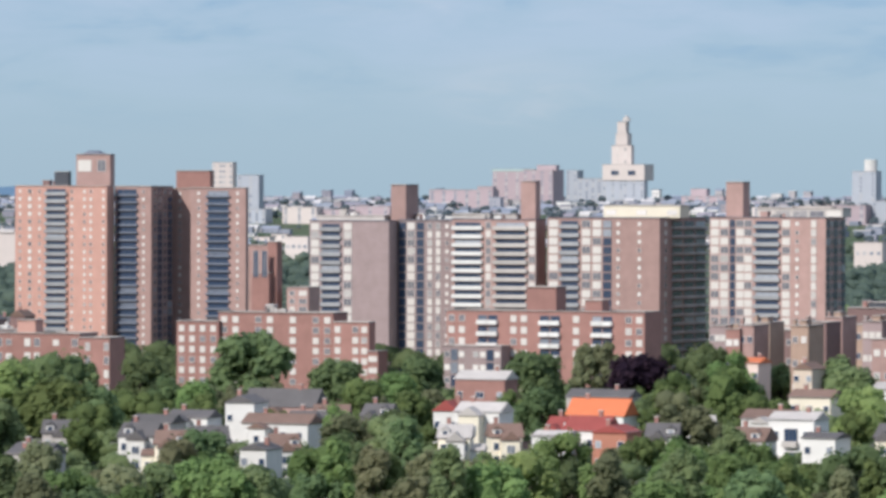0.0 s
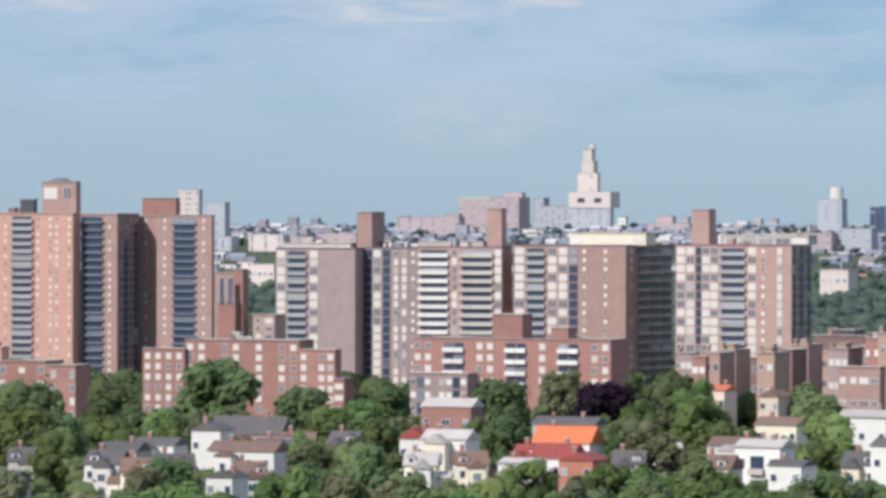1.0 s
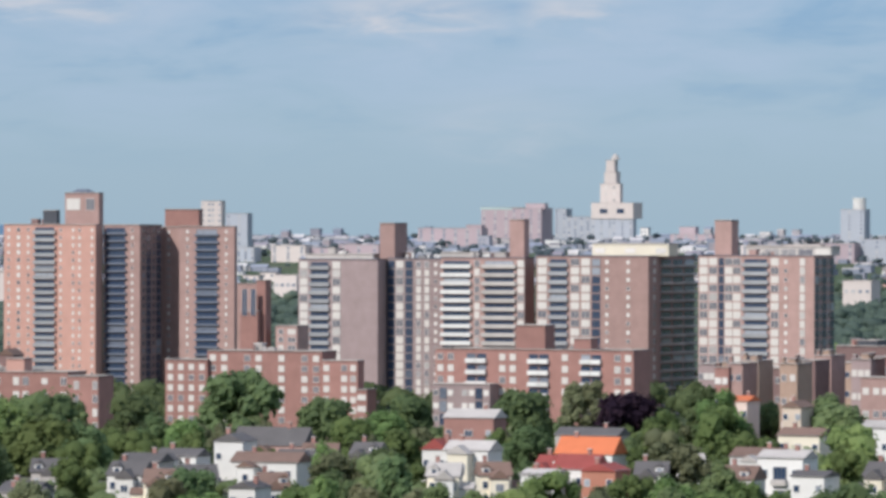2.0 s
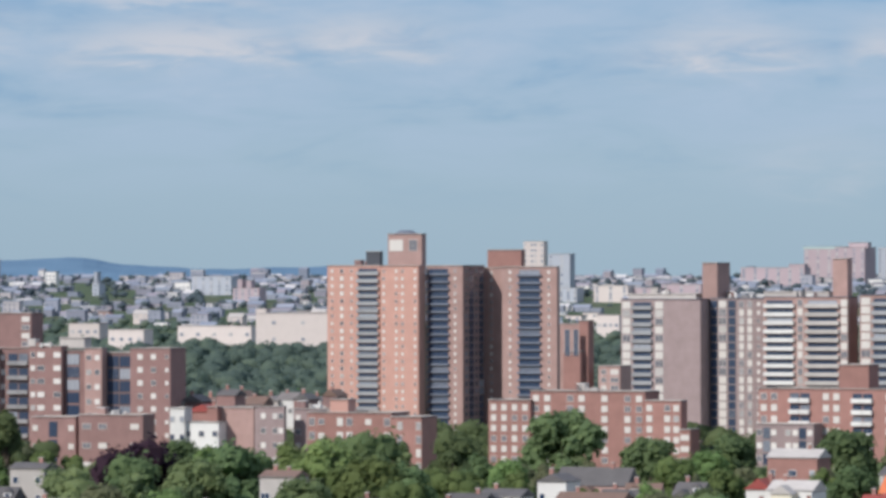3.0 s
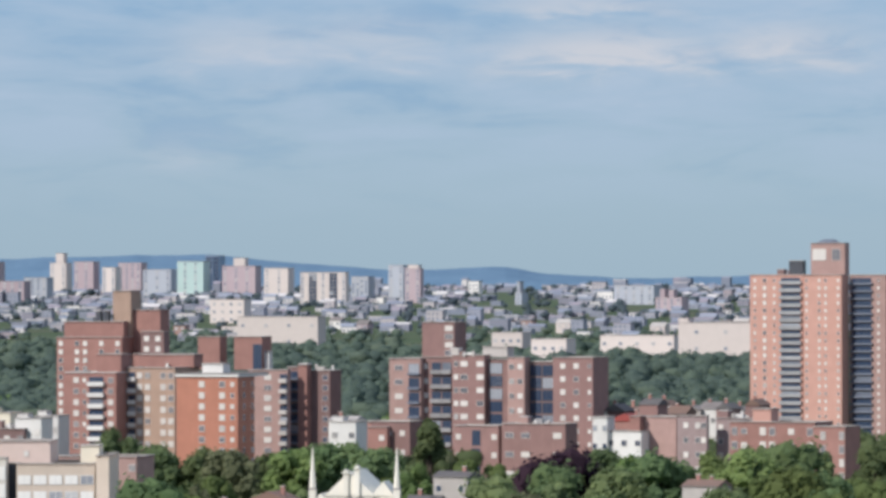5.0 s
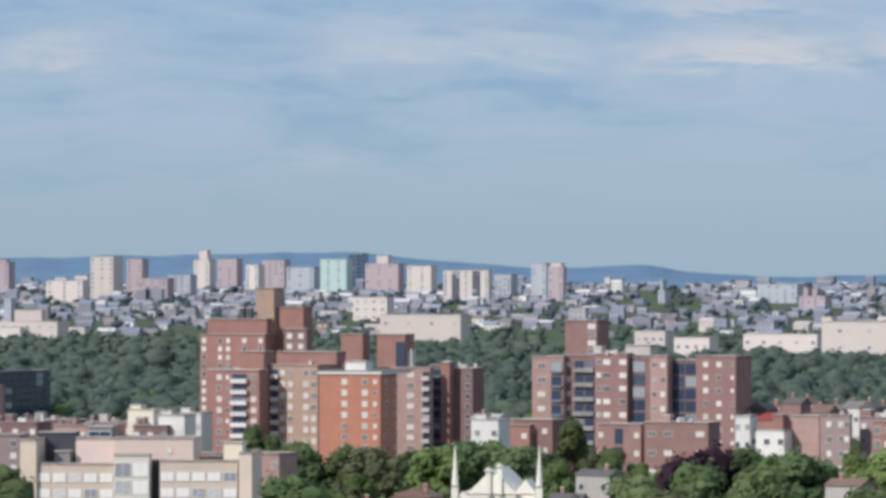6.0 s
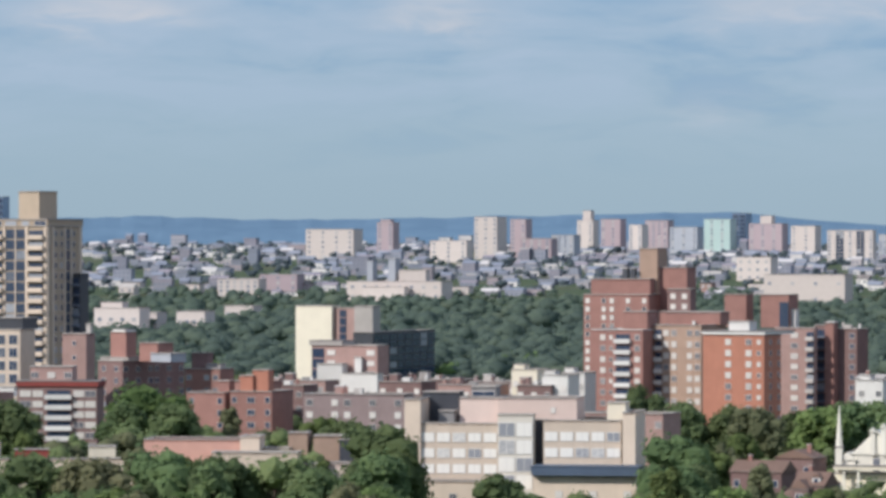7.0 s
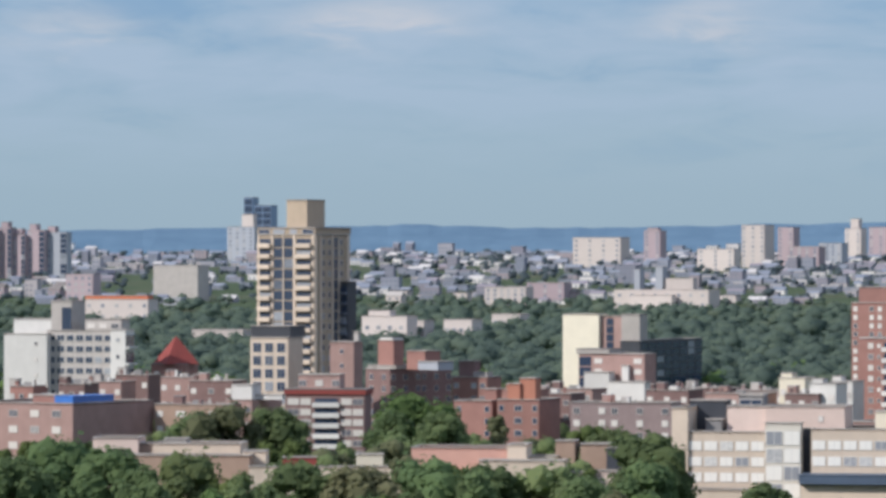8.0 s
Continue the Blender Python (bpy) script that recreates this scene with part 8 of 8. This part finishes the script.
facade(b, -5.0, 5.0, 0.00, 0.0, 27.7, 3, "..w", pane=PANE_FAR, size=(1.8, 1.6), frame_mat=HAZY_GREY)

b = site("far_building", 261.0, 2888.2, 16.2, -27.2, "white house beyond the trees", "house", group="far buildings over the trees")
block(b, -7.0, 7.0, 0.0, 14.0, 0.0, 21.3, HAZY_CREAM)
facade(b, -7.0, 7.0, 0.00, 0.0, 20.7, 2, "wwww", pane=PANE_FAR, size=(1.8, 1.6), frame_mat=HAZY_GREY)

b = site("far_building", 564.0, 2742.6, 13.6, -33.6, "white house beyond the trees", "house", group="far buildings over the trees")
block(b, -8.4, 8.4, 0.0, 14.0, 0.0, 22.3, HAZY_CREAM)
facade(b, -8.4, 8.4, 0.00, 0.0, 21.7, 2, "wwww", pane=PANE_FAR, size=(1.8, 1.6), frame_mat=HAZY_GREY)

# smaller timber houses in the gardens: bearing, distance, width, wall height, wall, roof, words
for k, (bearing, d, w, tall, wall, roof, words) in enumerate((
        (3.35, 1105, 8, 7.5, WHITE, SLATE, "white timber house with a slate roof and a dormer"),
        (3.75, 1090, 7, 6.5, CREAM, TILE_BROWN, "cream timber house with a brown roof"),
        (4.2, 1100, 8, 7.0, WHITE, SLATE, "white timber house with a slate roof and a side wing"),
        (5.25, 1165, 9, 7.5, BRICK_RED, SLATE, "red brick house with white gables and a slate roof"),
        (5.55, 1190, 8, 8.0, WHITE, TILE_BROWN, "white timber house with a brown roof"),
        (5.05, 1085, 6, 6.0, WHITE, TILE_BROWN, "small white cottage with a brown roof"),
        (6.05, 1220, 7, 7.0, CONCRETE, SLATE, "grey rendered house with white trim"),
        (6.95, 1110, 7, 7.0, CREAM, CONCRETE, "cream house with a pale roof and a porch gable"),
        (7.55, 1125, 7, 6.5, CREAM, TILE_BROWN, "cream house with a brown roof and a dormer"),
        (8.15, 1150, 7, 7.0, WHITE, TILE_RED, "white house with a dark red roof"),
        (9.3, 1130, 7, 6.5, WHITE, SLATE, "white timber house with a slate roof and a dormer"),
        (9.75, 1160, 7, 7.0, WHITE, CONCRETE, "white rendered house with a pale roof"),
        (10.25, 1090, 8, 7.5, WHITE, TILE_BROWN, "white house with a brown roof and twin gables"),
        (10.9, 1150, 8, 8.5, CREAM, CONCRETE, "cream house with a pale roof"),
        (11.5, 1210, 9, 9.0, STONE_TAN, TILE_BROWN, "tan stone house with a brown roof"),
        (11.9, 1100, 8, 8.0, WHITE, SLATE, "white timber house with a slate roof"),
        (2.5, 1130, 8, 7.0, CONCRETE, SLATE, "grey rendered house with a slate roof"),
        (-0.75, 1130, 8, 7.5, CREAM, CONCRETE, "cream house with a pale roof"),
        (-1.75, 1180, 8, 8.0, CONCRETE, SLATE, "grey rendered house with a slate roof"),
        (-1.2, 1060, 7, 7.0, WHITE, SLATE, "white timber house with a slate roof"),
        (0.75, 1090, 8, 7.5, WHITE, SLATE, "white timber house with a slate roof"),
        (-3.3, 1120, 7, 6.5, BRICK_DUSK, TILE_BROWN, "dark brick house with a brown roof"))):
    hx, hy = polar(bearing, d)
    cottage(hx, hy, w, tall, wall, roof, -22 - bearing * 0.8 + 14 * (k % 3), 70 + k, words)

# ---- trees that stand out ----
tree("round", "mid", 113.5, 1395.4, 0.0, 2.20, 1.5)
tree("wide", "mid", 80.2, 1347.6, 0.0, 1.23, 1.4)
tree("round", "mid", 135.7, 1373.3, 0.0, 1.54, 4.6)
tree("wide", "mid", 157.9, 1370.9, 0.0, 1.15, 0.7)
tree("broad", "bright", 142.3, 1292.2, 0.0, 1.16, 0.2)
tree("round", "mid", 188.5, 1367.1, 0.0, 1.75, 4.3)
tree("tall", "dull", 208.0, 1404.7, 0.0, 1.11, 5.3)
tree("tall", "dull", 213.8, 1403.8, 0.0, 1.14, 0.2)
tree("round", "purple", 212.7, 1343.3, 0.0, 1.74, 0.1)
tree("oval", "bright", 213.4, 1282.4, 0.0, 1.08, 5.7)
tree("tall", "mid", 231.5, 1330.0, 0.0, 1.22, 3.0)
tree("oval", "bright", 235.7, 1319.1, 0.0, 1.37, 6.2)
tree("oval", "mid", 263.3, 1313.9, 0.0, 1.29, 1.4)
tree("wide", "bright", 231.0, 1126.6, 0.0, 1.20, 4.6)
tree("wide", "mid", 53.4, 1248.9, 0.0, 1.48, 1.8)
tree("broad", "bright", 43.2, 1239.2, 0.0, 1.54, 2.4)
tree("broad", "mid", 56.8, 1148.6, 0.0, 1.34, 0.4)
tree("round", "mid", 73.8, 1027.4, 0.0, 1.23, 4.0)
tree("wide", "bright", 128.5, 1243.4, 0.0, 1.05, 1.6)
tree("oval", "mid", 195.6, 1204.2, 0.0, 0.94, 6.0)
tree("broad", "dull", 191.5, 1123.8, 0.0, 1.03, 5.4)
tree("oval", "mid", 188.6, 1063.4, 0.0, 0.85, 4.0)
tree("oval", "bright", 163.9, 1229.1, 0.0, 0.89, 1.1)
tree("broad", "mid", 170.0, 1218.2, 0.0, 1.07, 2.4)
tree("broad", "mid", 124.8, 1133.2, 0.0, 0.94, 0.2)
tree("wide", "dull", 112.6, 1114.3, 0.0, 0.84, 6.2)
tree("oval", "bright", 112.8, 1154.5, 0.0, 0.89, 3.8)
tree("broad", "bright", 91.0, 1286.8, 0.0, 1.02, 3.2)
tree("oval", "mid", 83.0, 1297.3, 0.0, 1.00, 4.6)
tree("wide", "bright", 232.2, 1309.6, 0.0, 1.08, 4.0)
tree("oval", "mid", 255.3, 1356.2, 0.0, 1.05, 2.3)
tree("broad", "mid", 250.4, 1234.9, 0.0, 1.42, 3.0)
tree("tall", "mid", -39.7, 1399.4, 0.0, 1.35, 2.2)
tree("wide", "purple", -2.9, 1190.0, 0.0, 1.49, 3.4)
tree("oval", "mid", -98.4, 1346.4, 0.0, 1.21, 1.2)
tree("broad", "dull", -91.0, 1336.9, 0.0, 1.31, 1.7)
tree("wide", "mid", 20.2, 1199.8, 0.0, 1.40, 0.5)
tree("broad", "mid", 10.0, 1180.0, 0.0, 1.36, 3.8)
tree("broad", "bright", 49.5, 1148.9, 0.0, 1.45, 3.8)
tree("oval", "mid", -104.7, 1275.7, 0.0, 0.96, 1.0)
tree("broad", "mid", -82.2, 1377.6, 0.0, 1.14, 4.6)
tree("oval", "bright", -38.2, 1249.4, 0.0, 1.13, 0.6)
tree("wide", "mid", -18.2, 1129.9, 0.0, 1.20, 4.8)
tree("broad", "bright", 3.1, 1060.0, 0.0, 1.19, 6.0)
tree("round", "bright", -74.9, 1357.9, 0.0, 1.59, 1.6)
tree("broad", "mid", -68.3, 1378.3, 0.0, 1.33, 5.6)
tree("round", "mid", -52.9, 1339.0, 0.0, 1.65, 0.4)
tree("oval", "mid", -35.2, 1109.4, 0.0, 0.87, 6.0)
tree("broad", "dull", -10.2, 1090.0, 0.0, 1.18, 3.4)
tree("broad", "mid", -89.1, 1116.4, 0.0, 0.88, 2.6)
tree("oval", "mid", -94.0, 1085.9, 0.0, 0.68, 4.0)
tree("broad", "mid", 32.1, 1079.5, 0.0, 1.31, 0.4)
tree("wide", "mid", 46.5, 1239.1, 0.0, 1.24, 6.0)
tree("oval", "bright", 33.4, 1269.6, 0.0, 1.28, 4.2)
tree("oval", "mid", -130.9, 1434.0, 0.0, 1.40, 3.3)
tree("broad", "dull", -95.9, 1376.7, 0.0, 1.18, 2.0)
tree("round", "mid", -204.2, 1364.8, 0.0, 1.13, 2.4)
tree("wide", "mid", -149.8, 1049.4, 0.0, 1.12, 1.0)
tree("broad", "mid", -111.5, 1345.4, 0.0, 1.38, 6.2)
tree("wide", "mid", -94.6, 1126.0, 0.0, 1.19, 5.4)
tree("small", "mid", -120.5, 1012.9, 0.0, 1.77, 5.4)
tree("broad", "mid", -86.7, 1046.4, 0.0, 1.07, 6.2)
tree("wide", "dull", -291.1, 1267.0, 0.0, 1.43, 3.7)
tree("broad", "mid", -64.5, 1448.6, 0.0, 1.18, 6.1)
tree("broad", "mid", 8.4, 1350.0, 0.0, 1.28, 2.2)
tree("oval", "bright", 15.0, 1329.9, 0.0, 1.09, 2.7)
tree("wide", "mid", -4.4, 1160.0, 0.0, 1.31, 1.2)
tree("oval", "mid", 45.4, 1329.2, 0.0, 1.25, 3.6)
tree("broad", "mid", -300.5, 1275.1, 0.0, 1.45, 5.9)
tree("broad", "mid", -284.1, 1299.3, 0.0, 1.48, 2.0)
tree("wide", "bright", -255.9, 1345.9, 0.0, 1.50, 6.1)
tree("oval", "mid", -255.0, 1305.3, 0.0, 1.30, 5.6)
tree("broad", "mid", -241.9, 1307.8, 0.0, 1.39, 0.4)
tree("round", "mid", -203.9, 1354.7, 0.0, 1.16, 5.8)
tree("wide", "mid", -155.2, 1089.0, 0.0, 1.42, 5.2)
tree("wide", "mid", -271.2, 1024.7, 0.0, 1.45, 1.8)
tree("broad", "mid", -254.9, 1008.3, 0.0, 1.54, 3.6)
tree("wide", "mid", -237.9, 1002.1, 0.0, 1.32, 1.6)
tree("wide", "mid", -212.3, 997.7, 0.0, 1.24, 6.0)
tree("broad", "dull", -199.2, 990.2, 0.0, 1.34, 1.6)
tree("wide", "mid", -187.7, 1002.6, 0.0, 1.26, 5.0)
tree("broad", "mid", -174.8, 994.8, 0.0, 1.36, 0.6)
tree("wide", "mid", -163.7, 996.6, 0.0, 1.21, 2.4)
tree("broad", "mid", -153.3, 988.2, 0.0, 1.21, 2.6)
tree("broad", "mid", -271.3, 993.6, 0.0, 1.43, 2.4)
tree("oval", "mid", -220.1, 975.5, 0.0, 1.16, 3.4)
tree("oval", "mid", -238.6, 971.1, 0.0, 1.23, 2.2)



# ---- the far town ----
def town_house(seed, wall, roof):
    """A small far house with its roof and windows."""
    r = random.Random(seed)
    w, l, h = r.uniform(7, 12), r.uniform(7, 10), r.uniform(5, 8)
    b = site("town_house", 0, 0, 0, 0, r.choice(("small pale town house with a grey roof", "small far house with plain walls")), "house", "houses of the far town")
    bm = bmesh.new()
    box(bm, -w / 2, w / 2, 0, l, 0, h)
    part("wall", bm, wall, b)
    if seed % 2:
        gable(b, -w / 2, w / 2, 0, l, h + 0.01, h + 2.8, roof)
    else:
        bm = bmesh.new()
        box(bm, -w / 2 - 0.3, w / 2 + 0.3, -0.3, l + 0.3, h + 0.003, h + 0.5)
        part("roof", bm, roof, b)
    for x in (-w / 4, w / 4):
        put("window", window_mesh(1.6, 1.6, PANE_FAR, FRAME, 0), b, x, 0, h - 2.6)
    return b


def build_town():
    """Hundreds of small flat-roofed and gabled houses on the far slope, in uneven rows along the streets."""
    r = random.Random(11)
    singles = []
    bm = bmesh.new()
    for k in range(3900):
        d = 3230 + 1450 * r.random() ** 0.8
        a = r.uniform(-17.5, 14.0)
        if noise.noise((a * 0.9, d * 0.003, 4.0)) < -0.28:
            continue
        x, y = polar(a, d)
        z = rise(d) - 0.5
        if d < 3420 and len(singles) < 80:
            singles.append((x, y, z, -22 - a))
            continue
        w, l = r.uniform(5, 14), r.uniform(5, 8)
        h = r.uniform(2.8, 5) if r.random() < 0.95 else r.uniform(8, 12)
        c, s = math.cos(radians(-22 - a)), math.sin(radians(-22 - a))
        f = box(bm, -w / 2, w / 2, 0, l, 0, h)
        vs = {v for q in f for v in q.verts}
        kind = r.random()
        if kind < 0.7:
            g = box(bm, -w / 2 - 0.3, w / 2 + 0.3, -0.3, l + 0.3, h + 0.003, h + 0.6)
        else:
            g = box(bm, -w / 2 - 0.3, w / 2 + 0.3, -0.3, l + 0.3, h + 0.003, h + r.uniform(1.4, 2.4))
            for v in g[1].verts:
                v.co.y = l / 2
        for q in g:
            q.material_index = 1
        vs |= {v for q in g for v in q.verts}
        for row in range(max(1, int(h / 3.3))):
            for col in range(int(w / 3.2)):
                p = -w / 2 + 1 + col * 3.2
                q = box(bm, p, p + 1.3, -0.15, 0.05, row * 3.2 + 1, row * 3.2 + 2.6)
                for e in q:
                    e.material_index = 2
                vs |= {v for e in q for v in e.verts}
        for v in vs:
            px, py = v.co.x, v.co.y
            v.co = (x + c * px - s * py, y + s * px + c * py, z + v.co.z)
    ob = new("town", to_mesh("town", bm, HAZY_TOWN_WALL, HAZY_TOWN_ROOF, PANE_FAR))
    tagged(ob, "far crowded town of small white, pink and grey haze-tinted houses", "houses", kind="stuff")


    walls, roofs = (HAZY_CREAM, HAZY_PINK, HAZY_GREY, WHITE, BRICK_ROSE, HAZY_CREAM), (SLATE, ROOFING, HAZY_GREY, ROOFING, SLATE, CONCRETE)
    kinds = [town_house(i, walls[i], roofs[i]) for i in range(6)]
    for i, (x, y, z, turn) in enumerate(singles):
        m = pose(x, y, z, 0, 0, turn)
        if i < 6:
            kinds[i].matrix_basis = m
        else:
            copy_thing(kinds[i % 6], m)


build_town()


# ---- woods ----
def clump_cloud(name, spots, mat, seed, leaves, label, fine=2, stem=0.0):
    """A wood as one mesh: every tree an uneven crown of leaf clumps round a rough core, lifted by stem, without trunk,
    to hold its outline in the camera's view.
    """
    r = np.random.default_rng(seed)
    bm = bmesh.new()
    bmesh.ops.create_icosphere(bm, subdivisions=fine, radius=1.0)
    core = np.array([v.co[:] for v in bm.verts])
    tri = np.array([[v.index for v in f.verts] for f in bm.faces])
    bm.free()
    pts, faces3, faces4, n = [], [], [], 0
    for x, y, z, size in spots:
        tall = size * r.uniform(0.9, 1.25)
        wob = 1 + 0.28 * np.sin(core @ r.normal(0, 3.2, 3) + r.uniform(0, 6)) + 0.16 * r.normal(0, 1, len(core))
        p = core * wob[:, None] * (size * 0.52, size * 0.52, tall * 0.3) + (x, y, z + stem + tall * 0.6)
        pts.append(p)
        faces3.append(tri + n)
        n += len(p)
        way = r.normal(0, 1, (leaves, 3))
        way[:, 2] = np.abs(way[:, 2]) * 0.9 - 0.25
        way /= np.linalg.norm(way, axis=1)[:, None]
        o = way * (size * 0.56, size * 0.56, tall * 0.36) * r.uniform(0.8, 1.1, (leaves, 1)) + (x, y, z + stem + tall * 0.6)
        e = size * r.uniform(0.05, 0.11, (leaves, 1))
        t1 = np.cross(way, r.normal(0, 1, (leaves, 3)))
        t1 /= np.linalg.norm(t1, axis=1)[:, None] + 1e-6
        t2 = np.cross(way, t1) * 0.8 + way * 0.4
        quad = np.stack([o - t1 * e, o - t2 * e * 0.8, o + t1 * e, o + t2 * e], 1).reshape(-1, 3)
        pts.append(quad)
        faces4.append(np.arange(len(quad)).reshape(-1, 4) + n)
        n += len(quad)
    p, f3, f4 = np.concatenate(pts), np.concatenate(faces3), np.concatenate(faces4)
    me = bpy.data.meshes.new(name)
    me.vertices.add(len(p))
    me.vertices.foreach_set("co", p.ravel())
    me.loops.add(f3.size + f4.size)
    me.loops.foreach_set("vertex_index", np.concatenate([f3.ravel(), f4.ravel()]))
    me.polygons.add(len(f3) + len(f4))
    me.polygons.foreach_set("loop_start", np.concatenate([np.arange(len(f3)) * 3, f3.size + np.arange(len(f4)) * 4]))
    me.update(calc_edges=True)
    me.materials.append(mat)
    ob = new(name, me)
    return tagged(ob, label, "woods", kind="stuff")


def wood_spots(seed, count, d0, d1, a0, a1, size, gaps=-0.9):
    r = random.Random(seed)
    spots = []
    for k in range(count):
        d = math.sqrt(r.uniform(d0 * d0, d1 * d1))
        a = r.uniform(a0, a1)
        if noise.noise((a * 1.3, d * 0.004, seed)) < gaps:
            continue
        x, y = polar(a, d)
        spots.append((x, y, rise(d) - 0.5, size * r.uniform(0.65, 1.25)))
    return spots


clump_cloud("woods", wood_spots(21, 6200, 1930, 2700, -17.5, 14, 9.5), LEAF_FAR_HAZE, 1, 22, "dense dark-green park woods with rounded crowns", 1, 4.0)
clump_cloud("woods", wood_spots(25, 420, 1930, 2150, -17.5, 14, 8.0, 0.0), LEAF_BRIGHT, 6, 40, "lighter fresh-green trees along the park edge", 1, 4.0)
clump_cloud("woods", wood_spots(22, 2400, 2700, 2980, -17.5, 14, 8.5), LEAF_FAR_HAZE, 2, 16, "far dark-green woods before the town", 1, 2.0)
clump_cloud("woods", wood_spots(26, 1500, 2980, 3290, -17.5, 14, 6.0, -0.45), LEAF_FAR_HAZE, 7, 16, "low far trees in front of the town", 1)
clump_cloud("woods", wood_spots(23, 1900, 3250, 4600, -17.5, 14, 6.0), LEAF_TOWN_HAZE, 3, 12, "scattered street trees in the far town", 1)
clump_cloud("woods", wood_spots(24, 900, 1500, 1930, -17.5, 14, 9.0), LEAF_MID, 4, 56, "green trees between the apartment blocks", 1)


# ---- single trees ----
def plant():
    r = random.Random(5)
    names = ("broad", "oval", "round", "tall", "wide", "small")

    def hides(a, d, h, wide):
        """True where a tree would hide a house from the camera, so it is skipped."""
        top = (60 - h) / d
        for b, half, back in CLEAR:
            if d < back + 8 and abs(a - b) < half + math.degrees(wide * 0.4 / d) and top < (57.5 if half > 0.55 else 52.6) / back and (half > 0.55 or r.random() < 0.75):
                return True
        return False
    joined = {"bright": [], "mid": [], "dull": []}
    for d0, d1, count, lo, hi in ((835, 930, 115, 0.85, 1.15), (940, 1040, 95, 0.8, 1.1), (1060, 1250, 220, 0.6, 1.0), (1260, 1420, 160, 0.6, 0.95)):
        for k in range(count):
            a = -16.5 + 29.5 * (k + r.uniform(0.1, 0.9)) / count
            d = r.uniform(d0, d1)
            kind = r.choice(names)
            tone = r.choices(("bright", "mid", "dull"), (0.42, 0.28, 0.3))[0]
            size = r.uniform(lo, hi)
            tall = {"broad": 12, "oval": 14, "round": 9.5, "tall": 17, "wide": 13, "small": 7}[kind] * size
            if hides(a, d, tall, tall * 0.8):
                continue
            x, y = polar(a, d)
            if d < 1040:
                tree(kind, tone, x, y, 0.0, size, r.uniform(0, 6.28))
            else:
                joined[tone].append((kind, x, y, 0.0, size, r.uniform(0, 6.28)))
    for tone, spots in joined.items():
        grove("grove", tone, spots, "garden and street trees with " + TONE_WORDS[tone])


plant()


def garden_bushes():
    """Hedges and low garden growth that fills the ground between the houses."""
    r = random.Random(9)
    spots = []
    for k in range(3300):
        d = math.sqrt(r.uniform(840 ** 2, 1500 ** 2))
        a = r.uniform(-16.8, 13.2)
        x, y = polar(a, d)
        size = r.uniform(3.0, 6.5)
        if any(abs(a - b) < half and back - 2 < d < back + 12 for b, half, back in CLEAR):
            continue
        if any(abs(a - b) < half and d < back for b, half, back in CLEAR):
            size = min(size, 5.8)
        spots.append((x, y, -0.6, size))
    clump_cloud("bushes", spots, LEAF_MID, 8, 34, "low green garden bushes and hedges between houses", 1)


garden_bushes()
